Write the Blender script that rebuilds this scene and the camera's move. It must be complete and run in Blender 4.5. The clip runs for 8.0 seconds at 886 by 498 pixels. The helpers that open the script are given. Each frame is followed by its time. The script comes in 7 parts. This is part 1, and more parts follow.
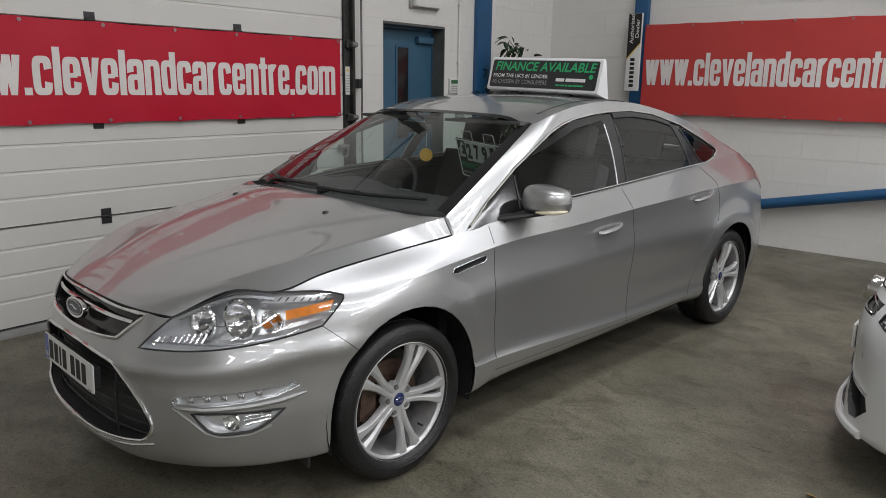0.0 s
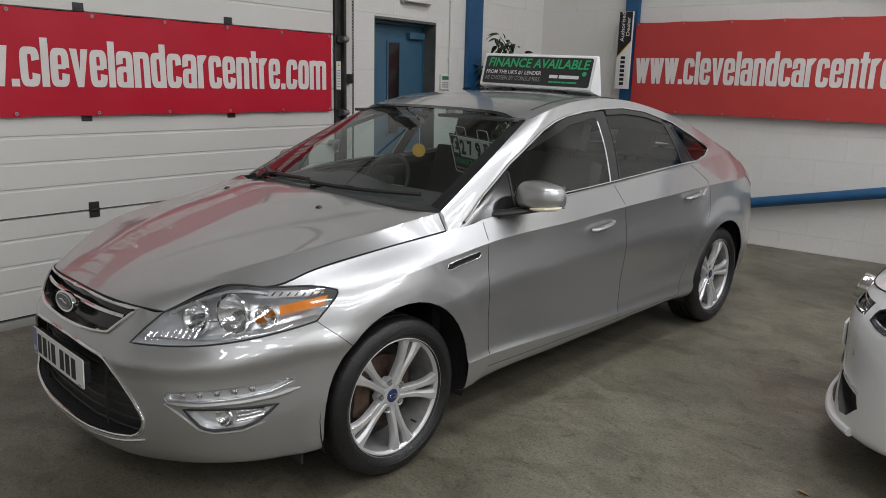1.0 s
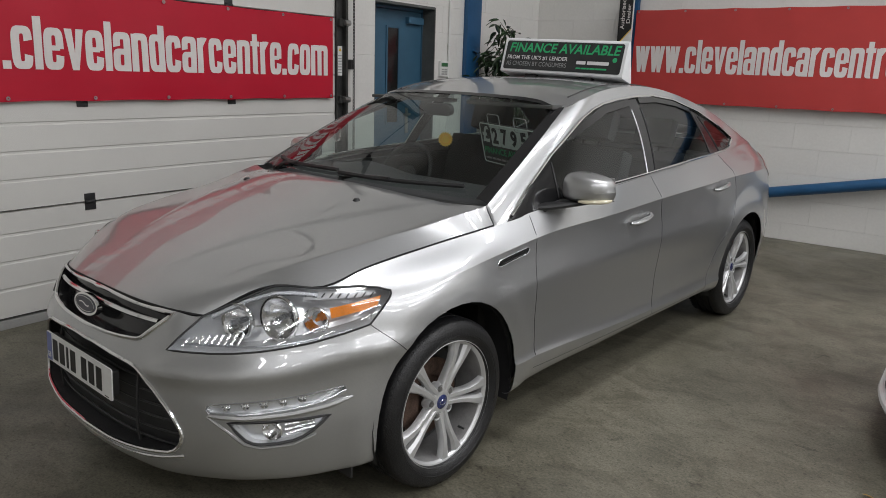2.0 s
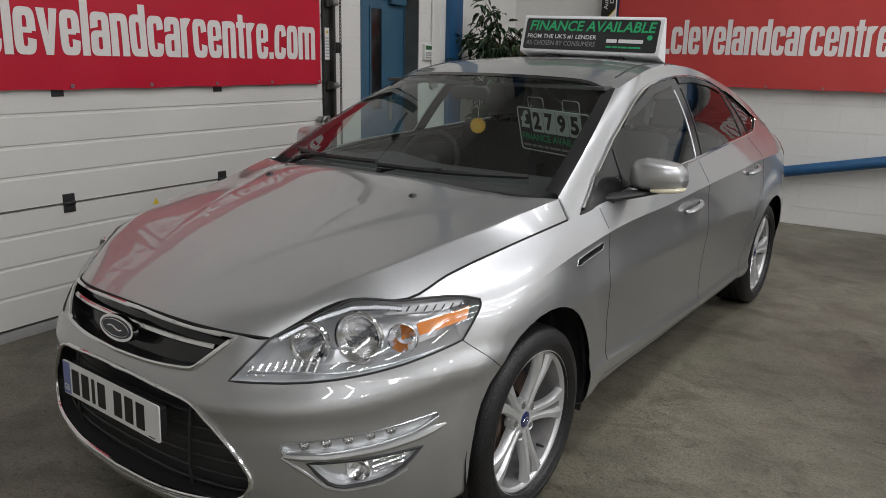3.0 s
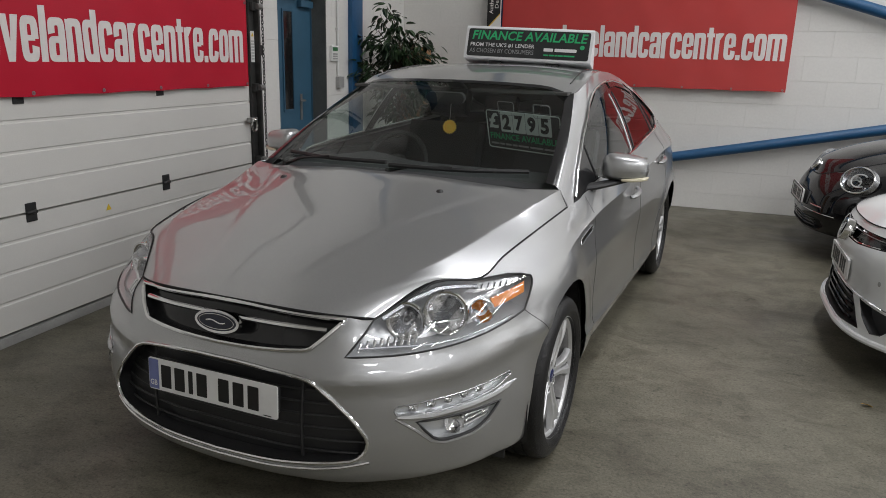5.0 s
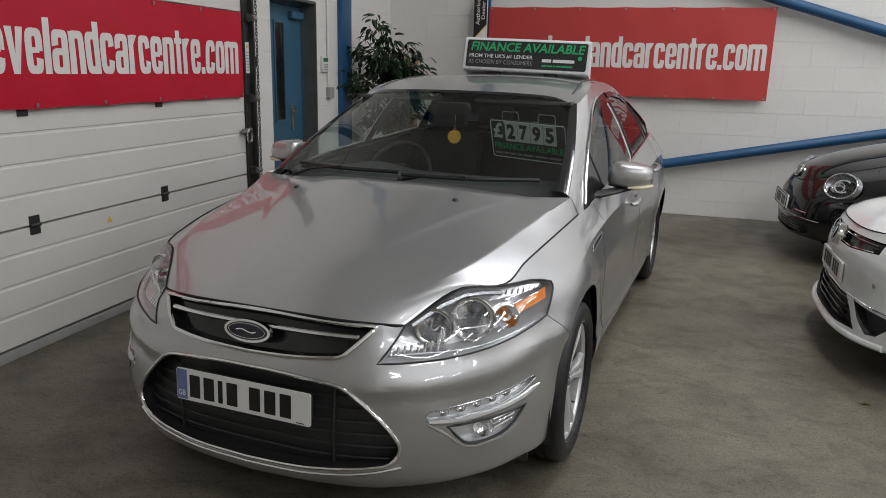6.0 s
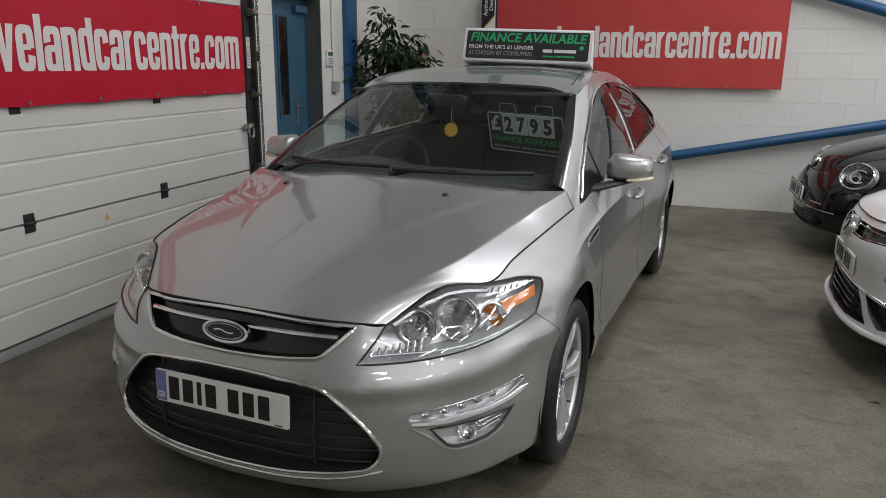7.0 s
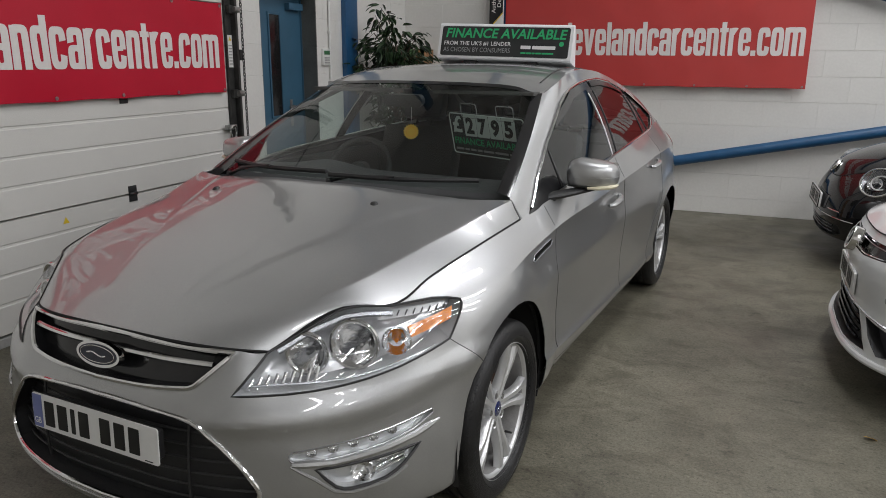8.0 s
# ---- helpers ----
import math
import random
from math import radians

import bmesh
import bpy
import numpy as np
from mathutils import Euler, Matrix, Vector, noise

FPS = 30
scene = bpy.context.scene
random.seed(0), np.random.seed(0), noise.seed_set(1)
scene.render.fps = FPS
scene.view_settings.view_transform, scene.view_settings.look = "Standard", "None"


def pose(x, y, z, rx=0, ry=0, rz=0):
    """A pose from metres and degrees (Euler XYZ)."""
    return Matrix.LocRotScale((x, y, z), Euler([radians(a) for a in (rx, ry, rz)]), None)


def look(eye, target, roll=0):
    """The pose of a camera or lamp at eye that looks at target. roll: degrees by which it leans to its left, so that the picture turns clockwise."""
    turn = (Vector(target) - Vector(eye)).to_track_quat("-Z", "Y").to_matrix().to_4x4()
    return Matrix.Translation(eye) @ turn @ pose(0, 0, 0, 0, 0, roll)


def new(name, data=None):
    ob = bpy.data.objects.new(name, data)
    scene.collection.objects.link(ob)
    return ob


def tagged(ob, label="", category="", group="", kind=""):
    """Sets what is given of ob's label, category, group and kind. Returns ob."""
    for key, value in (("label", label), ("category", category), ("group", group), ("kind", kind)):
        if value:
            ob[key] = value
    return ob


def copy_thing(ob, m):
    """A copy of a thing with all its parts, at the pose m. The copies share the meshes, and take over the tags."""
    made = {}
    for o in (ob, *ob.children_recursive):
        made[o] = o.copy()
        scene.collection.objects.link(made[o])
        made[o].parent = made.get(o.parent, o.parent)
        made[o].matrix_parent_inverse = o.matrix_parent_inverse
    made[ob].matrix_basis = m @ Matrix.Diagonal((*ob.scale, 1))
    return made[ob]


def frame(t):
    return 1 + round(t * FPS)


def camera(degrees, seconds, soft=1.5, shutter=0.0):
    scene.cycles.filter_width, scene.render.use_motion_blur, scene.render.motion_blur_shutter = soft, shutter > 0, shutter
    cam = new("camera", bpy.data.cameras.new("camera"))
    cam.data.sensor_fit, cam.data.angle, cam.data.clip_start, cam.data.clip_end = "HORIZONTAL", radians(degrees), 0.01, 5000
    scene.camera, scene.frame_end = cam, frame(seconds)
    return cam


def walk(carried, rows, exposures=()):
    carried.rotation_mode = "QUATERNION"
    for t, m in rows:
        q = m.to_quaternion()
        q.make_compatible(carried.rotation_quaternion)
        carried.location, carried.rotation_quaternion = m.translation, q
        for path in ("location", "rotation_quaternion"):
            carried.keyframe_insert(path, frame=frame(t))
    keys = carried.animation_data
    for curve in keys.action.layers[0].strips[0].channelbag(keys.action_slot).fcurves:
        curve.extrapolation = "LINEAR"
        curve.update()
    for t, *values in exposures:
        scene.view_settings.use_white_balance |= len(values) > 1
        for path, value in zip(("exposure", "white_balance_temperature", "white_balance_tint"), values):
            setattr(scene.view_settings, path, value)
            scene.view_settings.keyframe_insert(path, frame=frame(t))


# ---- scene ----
cam = camera(62.4, 8.0, 0.9)
PATH = [
    (0, (0.067, 0.031, 1.549), (-1.181, 1.531, 1.109), 0.9),
    (0.5, (0.064, 0.021, 1.546), (-1.176, 1.526, 1.106), 1.3),
    (1, (0.036, 0.02, 1.54), (-1.183, 1.542, 1.093), 1.5),
    (1.5, (-0.17, -0.014, 1.519), (-1.344, 1.54, 1.061), 1.7),
    (1.7, (-0.223, -0.031, 1.525), (-1.386, 1.528, 1.057), 1.9),
    (2.8, (-0.782, 0.003, 1.452), (-1.825, 1.639, 0.968), 1.3),
    (3, (-0.891, -0.024, 1.469), (-1.896, 1.63, 0.968), 1.3),
    (3.5, (-1.14, -0.165, 1.476), (-2.039, 1.543, 0.952), 1.2),
    (4, (-1.225, -0.354, 1.478), (-2.019, 1.4, 0.94), 1.4),
    (4.5, (-1.277, -0.535, 1.519), (-1.964, 1.267, 0.99), 1.5),
    (6, (-1.522, -0.764, 1.53), (-2.065, 1.1, 1.048), 1.4),
    (6.5, (-1.521, -0.75, 1.529), (-2.071, 1.11, 1.04), 1.0),
    (7, (-1.431, -0.655, 1.522), (-2.024, 1.189, 1.023), 0.6),
    (7.5, (-1.234, -0.488, 1.521), (-1.886, 1.334, 1.017), 0.5),
    (8, (-1.119, -0.26, 1.509), (-1.823, 1.545, 1.01), 0.4),
]
walk(cam, [(t, look(eye, target, roll)) for t, eye, target, roll in PATH])

# ---- world and lights ----
world = bpy.data.worlds.new("world")
scene.world = world
world.use_nodes = True
world.node_tree.nodes["Background"].inputs[0].default_value = (0.5, 0.6, 0.7, 1)
world.node_tree.nodes["Background"].inputs[1].default_value = 0.02
scene.view_settings.exposure = 0.0

CEILING = 5.6
LAMP_POWER = 40.5
LAMP_COLOUR = (0.985, 0.985, 1.02)
# assumed lamps out of view, placed to brighten the bonnet edge and front bumper
LAMPS = [(-0.7, 2.7), (-0.2, 4.2), (0.4, 5.8)] + [(x, y) for x in (2.8, 5.1, 7.4) for y in (1.6, 3.6, 5.6)] + [(x, y) for x in (1.2, 3.4, 5.6) for y in (-1.8, -5.2)]


# ---- small tools ----
def spline(keys, t):
    """Smooth curve through keys (t, value or vector)."""
    ts = [k[0] for k in keys]
    vs = [np.array(k[1], float) for k in keys]
    if t <= ts[0]:
        return vs[0]
    if t >= ts[-1]:
        return vs[-1]
    i = max(j for j in range(len(ts) - 1) if ts[j] <= t)

    def slope(j):
        if j == 0:
            return (vs[1] - vs[0]) / (ts[1] - ts[0])
        if j == len(ts) - 1:
            return (vs[-1] - vs[-2]) / (ts[-1] - ts[-2])
        a, b = ts[j] - ts[j - 1], ts[j + 1] - ts[j]
        return ((vs[j] - vs[j - 1]) / a * b + (vs[j + 1] - vs[j]) / b * a) / (a + b)

    h = ts[i + 1] - ts[i]
    s = (t - ts[i]) / h
    m0, m1 = slope(i) * h, slope(i + 1) * h
    return (2 * s**3 - 3 * s**2 + 1) * vs[i] + (s**3 - 2 * s**2 + s) * m0 + (3 * s**2 - 2 * s**3) * vs[i + 1] + (s**3 - s**2) * m1


def link(name, bm, mats, parent=None, smooth=True, sharp=None):
    """One mesh object out of a bmesh; mats: a material or a list."""
    me = bpy.data.meshes.new(name)
    if smooth:
        for f in bm.faces:
            f.smooth = True
        if sharp is not None:
            for e in bm.edges:
                if len(e.link_faces) == 2 and e.calc_face_angle(0) > radians(sharp):
                    e.smooth = False
    bm.to_mesh(me)
    bm.free()
    for m in mats if isinstance(mats, (list, tuple)) else [mats]:
        me.materials.append(m)
    ob = new(name, me)
    if parent:
        ob.parent = parent
    return ob


def part(name, bm, mats, parent, label="", smooth=True, sharp=35):
    ob = link(name, bm, mats, parent, smooth, sharp)
    return tagged(ob, label) if label else ob


def thing(name, m, label, category, group="", kind=""):
    ob = new(name)
    ob.matrix_basis = m
    return tagged(ob, label, category, group, kind)


def add_box(bm, lo, hi, bevel=0.0, mat=0):
    vs = [bm.verts.new((x, y, z)) for x in (lo[0], hi[0]) for y in (lo[1], hi[1]) for z in (lo[2], hi[2])]
    fs = [bm.faces.new([vs[i] for i in q]) for q in ((0, 1, 3, 2), (4, 6, 7, 5), (0, 4, 5, 1), (2, 3, 7, 6), (0, 2, 6, 4), (1, 5, 7, 3))]
    for f in fs:
        f.material_index = mat
    if bevel:
        es = list({e for f in fs for e in f.edges})
        bmesh.ops.bevel(bm, geom=es, offset=bevel, segments=2, affect="EDGES", profile=0.7)
    return bm


def box(lo, hi, bevel=0.0):
    return add_box(bmesh.new(), lo, hi, bevel)


def add_tube(bm, pts, r, n=8, closed=False, cap=True, mat=0, flat=1.0):
    """A tube along points; r: radius or list of radii."""
    pts = [Vector(p) for p in pts]
    rings = []
    m = len(pts)
    side = None
    for i, p in enumerate(pts):
        if closed:
            d = pts[(i + 1) % m] - pts[i - 1]
        else:
            d = pts[min(i + 1, m - 1)] - pts[max(i - 1, 0)]
        d.normalize()
        if side is None:
            side = d.cross(Vector((0, 0, 1)) if abs(d.z) < 0.9 else Vector((1, 0, 0))).normalized()
        else:
            side = (side - d * side.dot(d)).normalized()
        up = side.cross(d)
        rr = r[i] if isinstance(r, (list, tuple)) else r
        rings.append([bm.verts.new(p + side * (math.cos(2 * math.pi * k / n) * rr) + up * (math.sin(2 * math.pi * k / n) * rr * flat)) for k in range(n)])
    for i in range(m if closed else m - 1):
        a, b = rings[i], rings[(i + 1) % m]
        for k in range(n):
            bm.faces.new((a[k], a[(k + 1) % n], b[(k + 1) % n], b[k])).material_index = mat
    if cap and not closed:
        bm.faces.new(rings[0][::-1]).material_index = mat
        bm.faces.new(rings[-1]).material_index = mat
    return bm


def tube(pts, r, n=8, closed=False, flat=1.0):
    bm = add_tube(bmesh.new(), pts, r, n, closed, flat=flat)
    bmesh.ops.recalc_face_normals(bm, faces=bm.faces)
    return bm


def add_prism(bm, outline, z0, z1, m=None, mat=0):
    """A flat outline of (x, y) drawn out from z0 to z1, then moved by m."""
    m = m or Matrix()
    a = [bm.verts.new(m @ Vector((x, y, z0))) for x, y in outline]
    b = [bm.verts.new(m @ Vector((x, y, z1))) for x, y in outline]
    n = len(a)
    for i in range(n):
        bm.faces.new((a[i], a[(i + 1) % n], b[(i + 1) % n], b[i])).material_index = mat
    bm.faces.new(a[::-1]).material_index = mat
    bm.faces.new(b).material_index = mat
    return bm


def prism(outline, z0, z1, m=None, bevel=0.0):
    bm = add_prism(bmesh.new(), outline, z0, z1, m)
    bmesh.ops.recalc_face_normals(bm, faces=bm.faces)
    if bevel:
        bmesh.ops.bevel(bm, geom=list(bm.edges), offset=bevel, segments=2, affect="EDGES", profile=0.7)
    return bm


def rounded(w, h, r, n=5):
    """Outline of a rounded rectangle about 0."""
    out = []
    for cx, cy, a0 in ((w / 2 - r, h / 2 - r, 0), (-w / 2 + r, h / 2 - r, 90), (-w / 2 + r, -h / 2 + r, 180), (w / 2 - r, -h / 2 + r, 270)):
        for k in range(n + 1):
            a = radians(a0 + 90 * k / n)
            out.append((cx + r * math.cos(a), cy + r * math.sin(a)))
    return out


def add_lathe(bm, profile, n=48, m=None, mat=0, closed=False):
    """Turn (radius, height) keys about z, then move by m."""
    m = m or Matrix()
    rings = []
    for r, h in profile:
        rings.append([bm.verts.new(m @ Vector((r * math.cos(2 * math.pi * k / n), r * math.sin(2 * math.pi * k / n), h))) for k in range(n)])
    last = len(rings) if closed else len(rings) - 1
    for i in range(last):
        a, b = rings[i], rings[(i + 1) % len(rings)]
        for k in range(n):
            bm.faces.new((a[k], a[(k + 1) % n], b[(k + 1) % n], b[k])).material_index = mat
    return bm


def lathe(profile, n=48, m=None, closed=False):
    bm = add_lathe(bmesh.new(), profile, n, m, closed=closed)
    bmesh.ops.remove_doubles(bm, verts=bm.verts, dist=1e-5)
    bmesh.ops.recalc_face_normals(bm, faces=bm.faces)
    return bm


def grid(rows, closed=False):
    """A sheet through rows of points."""
    bm = bmesh.new()
    vs = [[bm.verts.new(p) for p in row] for row in rows]
    n = len(vs[0])
    for i in range(len(vs) - 1):
        for j in range(n if closed else n - 1):
            q = (vs[i][j], vs[i][(j + 1) % n], vs[i + 1][(j + 1) % n], vs[i + 1][j])
            bm.faces.new(q)
    return bm


def mirrored(bm):
    """Adds the other half across x = 0."""
    other = bm.copy()
    bmesh.ops.transform(other, matrix=Matrix.Diagonal((-1, 1, 1, 1)), verts=other.verts)
    bmesh.ops.reverse_faces(other, faces=other.faces)
    me = bpy.data.meshes.new("half")
    other.to_mesh(me)
    other.free()
    bm.from_mesh(me)
    bpy.data.meshes.remove(me)
    bmesh.ops.remove_doubles(bm, verts=bm.verts, dist=2e-4)
    return bm


def flipped(bm):
    """The mirror image across x = 0."""
    bmesh.ops.transform(bm, matrix=Matrix.Diagonal((-1, 1, 1, 1)), verts=bm.verts)
    bmesh.ops.reverse_faces(bm, faces=bm.faces)
    return bm


def inside(p, q, poly):
    hit = False
    for (x0, y0), (x1, y1) in zip(poly, poly[1:] + poly[:1]):
        if (y0 > q) != (y1 > q) and p < x0 + (q - y0) / (y1 - y0) * (x1 - x0):
            hit = not hit
    return hit


def cut(bm, poly, u, v, keep, where=None):
    """Cuts the sheet along a polygon drawn in the directions u, v; keeps what lies inside it (keep) or outside."""
    u, v = Vector(u), Vector(v)
    lo_p, hi_p = min(p for p, q in poly), max(p for p, q in poly)
    lo_q, hi_q = min(q for p, q in poly), max(q for p, q in poly)

    def near(f):
        if where and not where(f.calc_center_median()):
            return False
        ps = [u.dot(w.co) for w in f.verts]
        qs = [v.dot(w.co) for w in f.verts]
        return max(ps) > lo_p and min(ps) < hi_p and max(qs) > lo_q and min(qs) < hi_q

    for (p0, q0), (p1, q1) in zip(poly, poly[1:] + poly[:1]):
        n = u * (q1 - q0) - v * (p1 - p0)
        if n.length < 1e-7:
            continue
        faces = [f for f in bm.faces if near(f)]
        geom = list({w for f in faces for w in f.verts}) + list({e for f in faces for e in f.edges}) + faces
        bmesh.ops.bisect_plane(bm, geom=geom, dist=1e-5, plane_co=u * p0 + v * q0, plane_no=n)
    gone = []
    for f in bm.faces:
        c = f.calc_center_median()
        isin = (not where or where(c)) and inside(u.dot(c), v.dot(c), poly)
        if isin != keep:
            gone.append(f)
    bmesh.ops.delete(bm, geom=gone, context="FACES")
    return bm


def eased(poly, corners=(), n=2):
    """Rounds a closed outline through its own points, but for the corners named."""
    res, m = [], len(poly)
    for i in range(m):
        p0, p1, p2, p3 = (Vector(poly[(i + k) % m]) for k in (-1, 0, 1, 2))
        ta = (p2 - p1) if i in corners else (p2 - p0) * 0.5
        tb = (p2 - p1) if (i + 1) % m in corners else (p3 - p1) * 0.5
        lim = (p2 - p1).length
        ta = ta * min(1.0, lim / max(ta.length, 1e-6))
        tb = tb * min(1.0, lim / max(tb.length, 1e-6))
        res.append(tuple(p1))
        for k in range(1, n):
            t = k / n
            res.append(tuple(p1 * (2 * t**3 - 3 * t**2 + 1) + ta * (t**3 - 2 * t**2 + t) + p2 * (3 * t**2 - 2 * t**3) + tb * (t**3 - t**2)))
    return res


def thick(bm, d):
    """Gives a sheet thickness d, inwards."""
    bmesh.ops.recalc_face_normals(bm, faces=bm.faces)
    faces = list(bm.faces)
    old = {w: w.co.copy() for w in bm.verts}
    bm.normal_update()
    nor = {w: w.normal.copy() for w in bm.verts}
    twin = {w: bm.verts.new(old[w] - nor[w] * d) for w in old}
    rim = [e for e in bm.edges if len(e.link_faces) == 1]
    for e in rim:
        f = e.link_faces[0]
        a, b = e.verts
        for l in f.loops:
            if l.edge == e:
                a, b = l.vert, l.link_loop_next.vert
        bm.faces.new((b, a, twin[a], twin[b]))
    for f in faces:
        bm.faces.new([twin[w] for w in reversed(f.verts)])
    return bm


def outward(bm, centre):
    """Turns the faces of a sheet away from a centre."""
    bm.normal_update()
    c = Vector(centre)
    s = sum(f.normal.dot(f.calc_center_median() - c) * f.calc_area() for f in bm.faces)
    if s < 0:
        bmesh.ops.reverse_faces(bm, faces=bm.faces)
    return bm


def lettering(name, body, width, height, m, mat, parent, bold=0.0, lift=0.0008, shear=0.0, label="", tall=0.0):
    """Raised letters that fill width by height, from the lower left corner of m's xy plane."""
    cu = bpy.data.curves.new(name, "FONT")
    cu.body, cu.size, cu.offset, cu.shear, cu.resolution_u = body, 1.0, bold, shear, 3
    ob = bpy.data.objects.new(name, cu)
    scene.collection.objects.link(ob)
    bpy.context.view_layer.update()
    me = bpy.data.meshes.new_from_object(ob.evaluated_get(bpy.context.evaluated_depsgraph_get()))
    bpy.data.objects.remove(ob)
    bpy.data.curves.remove(cu)
    co = np.array([v.co for v in me.vertices])
    lo, hi = co.min(0), co.max(0)
    for v in me.vertices:
        x = (v.co.x - lo[0]) / (hi[0] - lo[0]) * width
        y = (v.co.y - lo[1]) / (hi[1] - lo[1])
        if tall:
            y = y / 0.70 * tall if y < 0.70 else tall + (y - 0.70) / 0.30 * (1 - tall)
        y *= height
        v.co = m @ Vector((x, y, lift))
    me.materials.clear()
    me.materials.append(mat)
    for p in me.polygons:
        p.material_index = 0
    me.name = name
    out = new(name, me)
    out.parent = parent
    return tagged(out, label) if label else out


# ---- materials ----
def material(name, colour, rough=0.5, metal=0.0, vary=0.0, grain=0.0, scale=8.0, bump=0.0, bump_scale=60.0, coat=0.0, emit=None, power=0.0, rough_vary=0.0, second=None, spec=0.5):
    """Plain surface with mottling at two scales, grain and fine relief."""
    mat = bpy.data.materials.new(name)
    mat.use_nodes = True
    nt = mat.node_tree
    b = nt.nodes["Principled BSDF"]
    b.inputs["Base Color"].default_value = (*colour, 1)
    b.inputs["Roughness"].default_value = rough
    b.inputs["Metallic"].default_value = metal
    b.inputs["Coat Weight"].default_value = coat
    b.inputs["Coat Roughness"].default_value = 0.03
    b.inputs["Specular IOR Level"].default_value = spec
    if emit:
        b.inputs["Emission Color"].default_value = (*emit, 1)
        b.inputs["Emission Strength"].default_value = power
    if vary or grain or bump or rough_vary:
        tc = nt.nodes.new("ShaderNodeTexCoord")
        big = nt.nodes.new("ShaderNodeTexNoise")
        big.inputs["Scale"].default_value, big.inputs["Detail"].default_value = scale, 6
        fine = nt.nodes.new("ShaderNodeTexNoise")
        fine.inputs["Scale"].default_value, fine.inputs["Detail"].default_value = bump_scale, 5
        nt.links.new(tc.outputs["Object"], big.inputs["Vector"])
        nt.links.new(tc.outputs["Object"], fine.inputs["Vector"])
        if vary or grain:
            add = nt.nodes.new("ShaderNodeMath")
            add.operation = "MULTIPLY_ADD"
            add.inputs[1].default_value = grain / max(vary + grain, 1e-6)
            mul = nt.nodes.new("ShaderNodeMath")
            mul.operation = "MULTIPLY"
            mul.inputs[1].default_value = vary / max(vary + grain, 1e-6)
            nt.links.new(big.outputs["Fac"], mul.inputs[0])
            nt.links.new(fine.outputs["Fac"], add.inputs[0])
            nt.links.new(mul.outputs[0], add.inputs[2])
            ramp = nt.nodes.new("ShaderNodeValToRGB")
            ramp.color_ramp.elements[0].position, ramp.color_ramp.elements[1].position = 0.3, 0.7
            k = min(vary + grain, 0.95)
            ramp.color_ramp.elements[0].color = (*(c * (1 - k) for c in (second or colour)), 1)
            ramp.color_ramp.elements[1].color = (*(min(c * (1 + k * 0.5), 1) for c in colour), 1)
            nt.links.new(add.outputs[0], ramp.inputs[0])
            nt.links.new(ramp.outputs[0], b.inputs["Base Color"])
        if rough_vary:
            mr = nt.nodes.new("ShaderNodeMapRange")
            mr.inputs["From Min"].default_value, mr.inputs["From Max"].default_value = 0.3, 0.7
            mr.inputs["To Min"].default_value, mr.inputs["To Max"].default_value = max(rough - rough_vary, 0.02), min(rough + rough_vary, 1)
            nt.links.new(big.outputs["Fac"], mr.inputs["Value"])
            nt.links.new(mr.outputs[0], b.inputs["Roughness"])
        if bump:
            bp = nt.nodes.new("ShaderNodeBump")
            bp.inputs["Strength"].default_value, bp.inputs["Distance"].default_value = bump, 0.01
            nt.links.new(fine.outputs["Fac"], bp.inputs["Height"])
            nt.links.new(bp.outputs[0], b.inputs["Normal"])
    return mat


def glass(name, tint, rough=0.0, amount=1.0, rise=5.0):
    """Thin pane: clear by transparency, with the gloss of glass."""
    mat = bpy.data.materials.new(name)
    mat.use_nodes = True
    nt = mat.node_tree
    nt.nodes.remove(nt.nodes["Principled BSDF"])
    out = nt.nodes["Material Output"]
    clear = nt.nodes.new("ShaderNodeBsdfTransparent")
    clear.inputs[0].default_value = (*tint, 1)
    gloss = nt.nodes.new("ShaderNodeBsdfGlossy")
    gloss.inputs["Roughness"].default_value = rough
    fres = nt.nodes.new("ShaderNodeLayerWeight")
    fres.inputs[0].default_value = 0.5
    up = nt.nodes.new("ShaderNodeMath")
    up.operation, up.inputs[1].default_value = "POWER", rise
    mul = nt.nodes.new("ShaderNodeMath")
    mul.operation, mul.use_clamp = "MULTIPLY_ADD", True
    mul.inputs[1].default_value, mul.inputs[2].default_value = 0.935 * amount, 0.065 * amount
    mix = nt.nodes.new("ShaderNodeMixShader")
    nt.links.new(fres.outputs["Facing"], up.inputs[0])
    nt.links.new(up.outputs[0], mul.inputs[0])
    nt.links.new(mul.outputs[0], mix.inputs[0])
    nt.links.new(clear.outputs[0], mix.inputs[1])
    nt.links.new(gloss.outputs[0], mix.inputs[2])
    nt.links.new(mix.outputs[0], out.inputs["Surface"])
    return mat


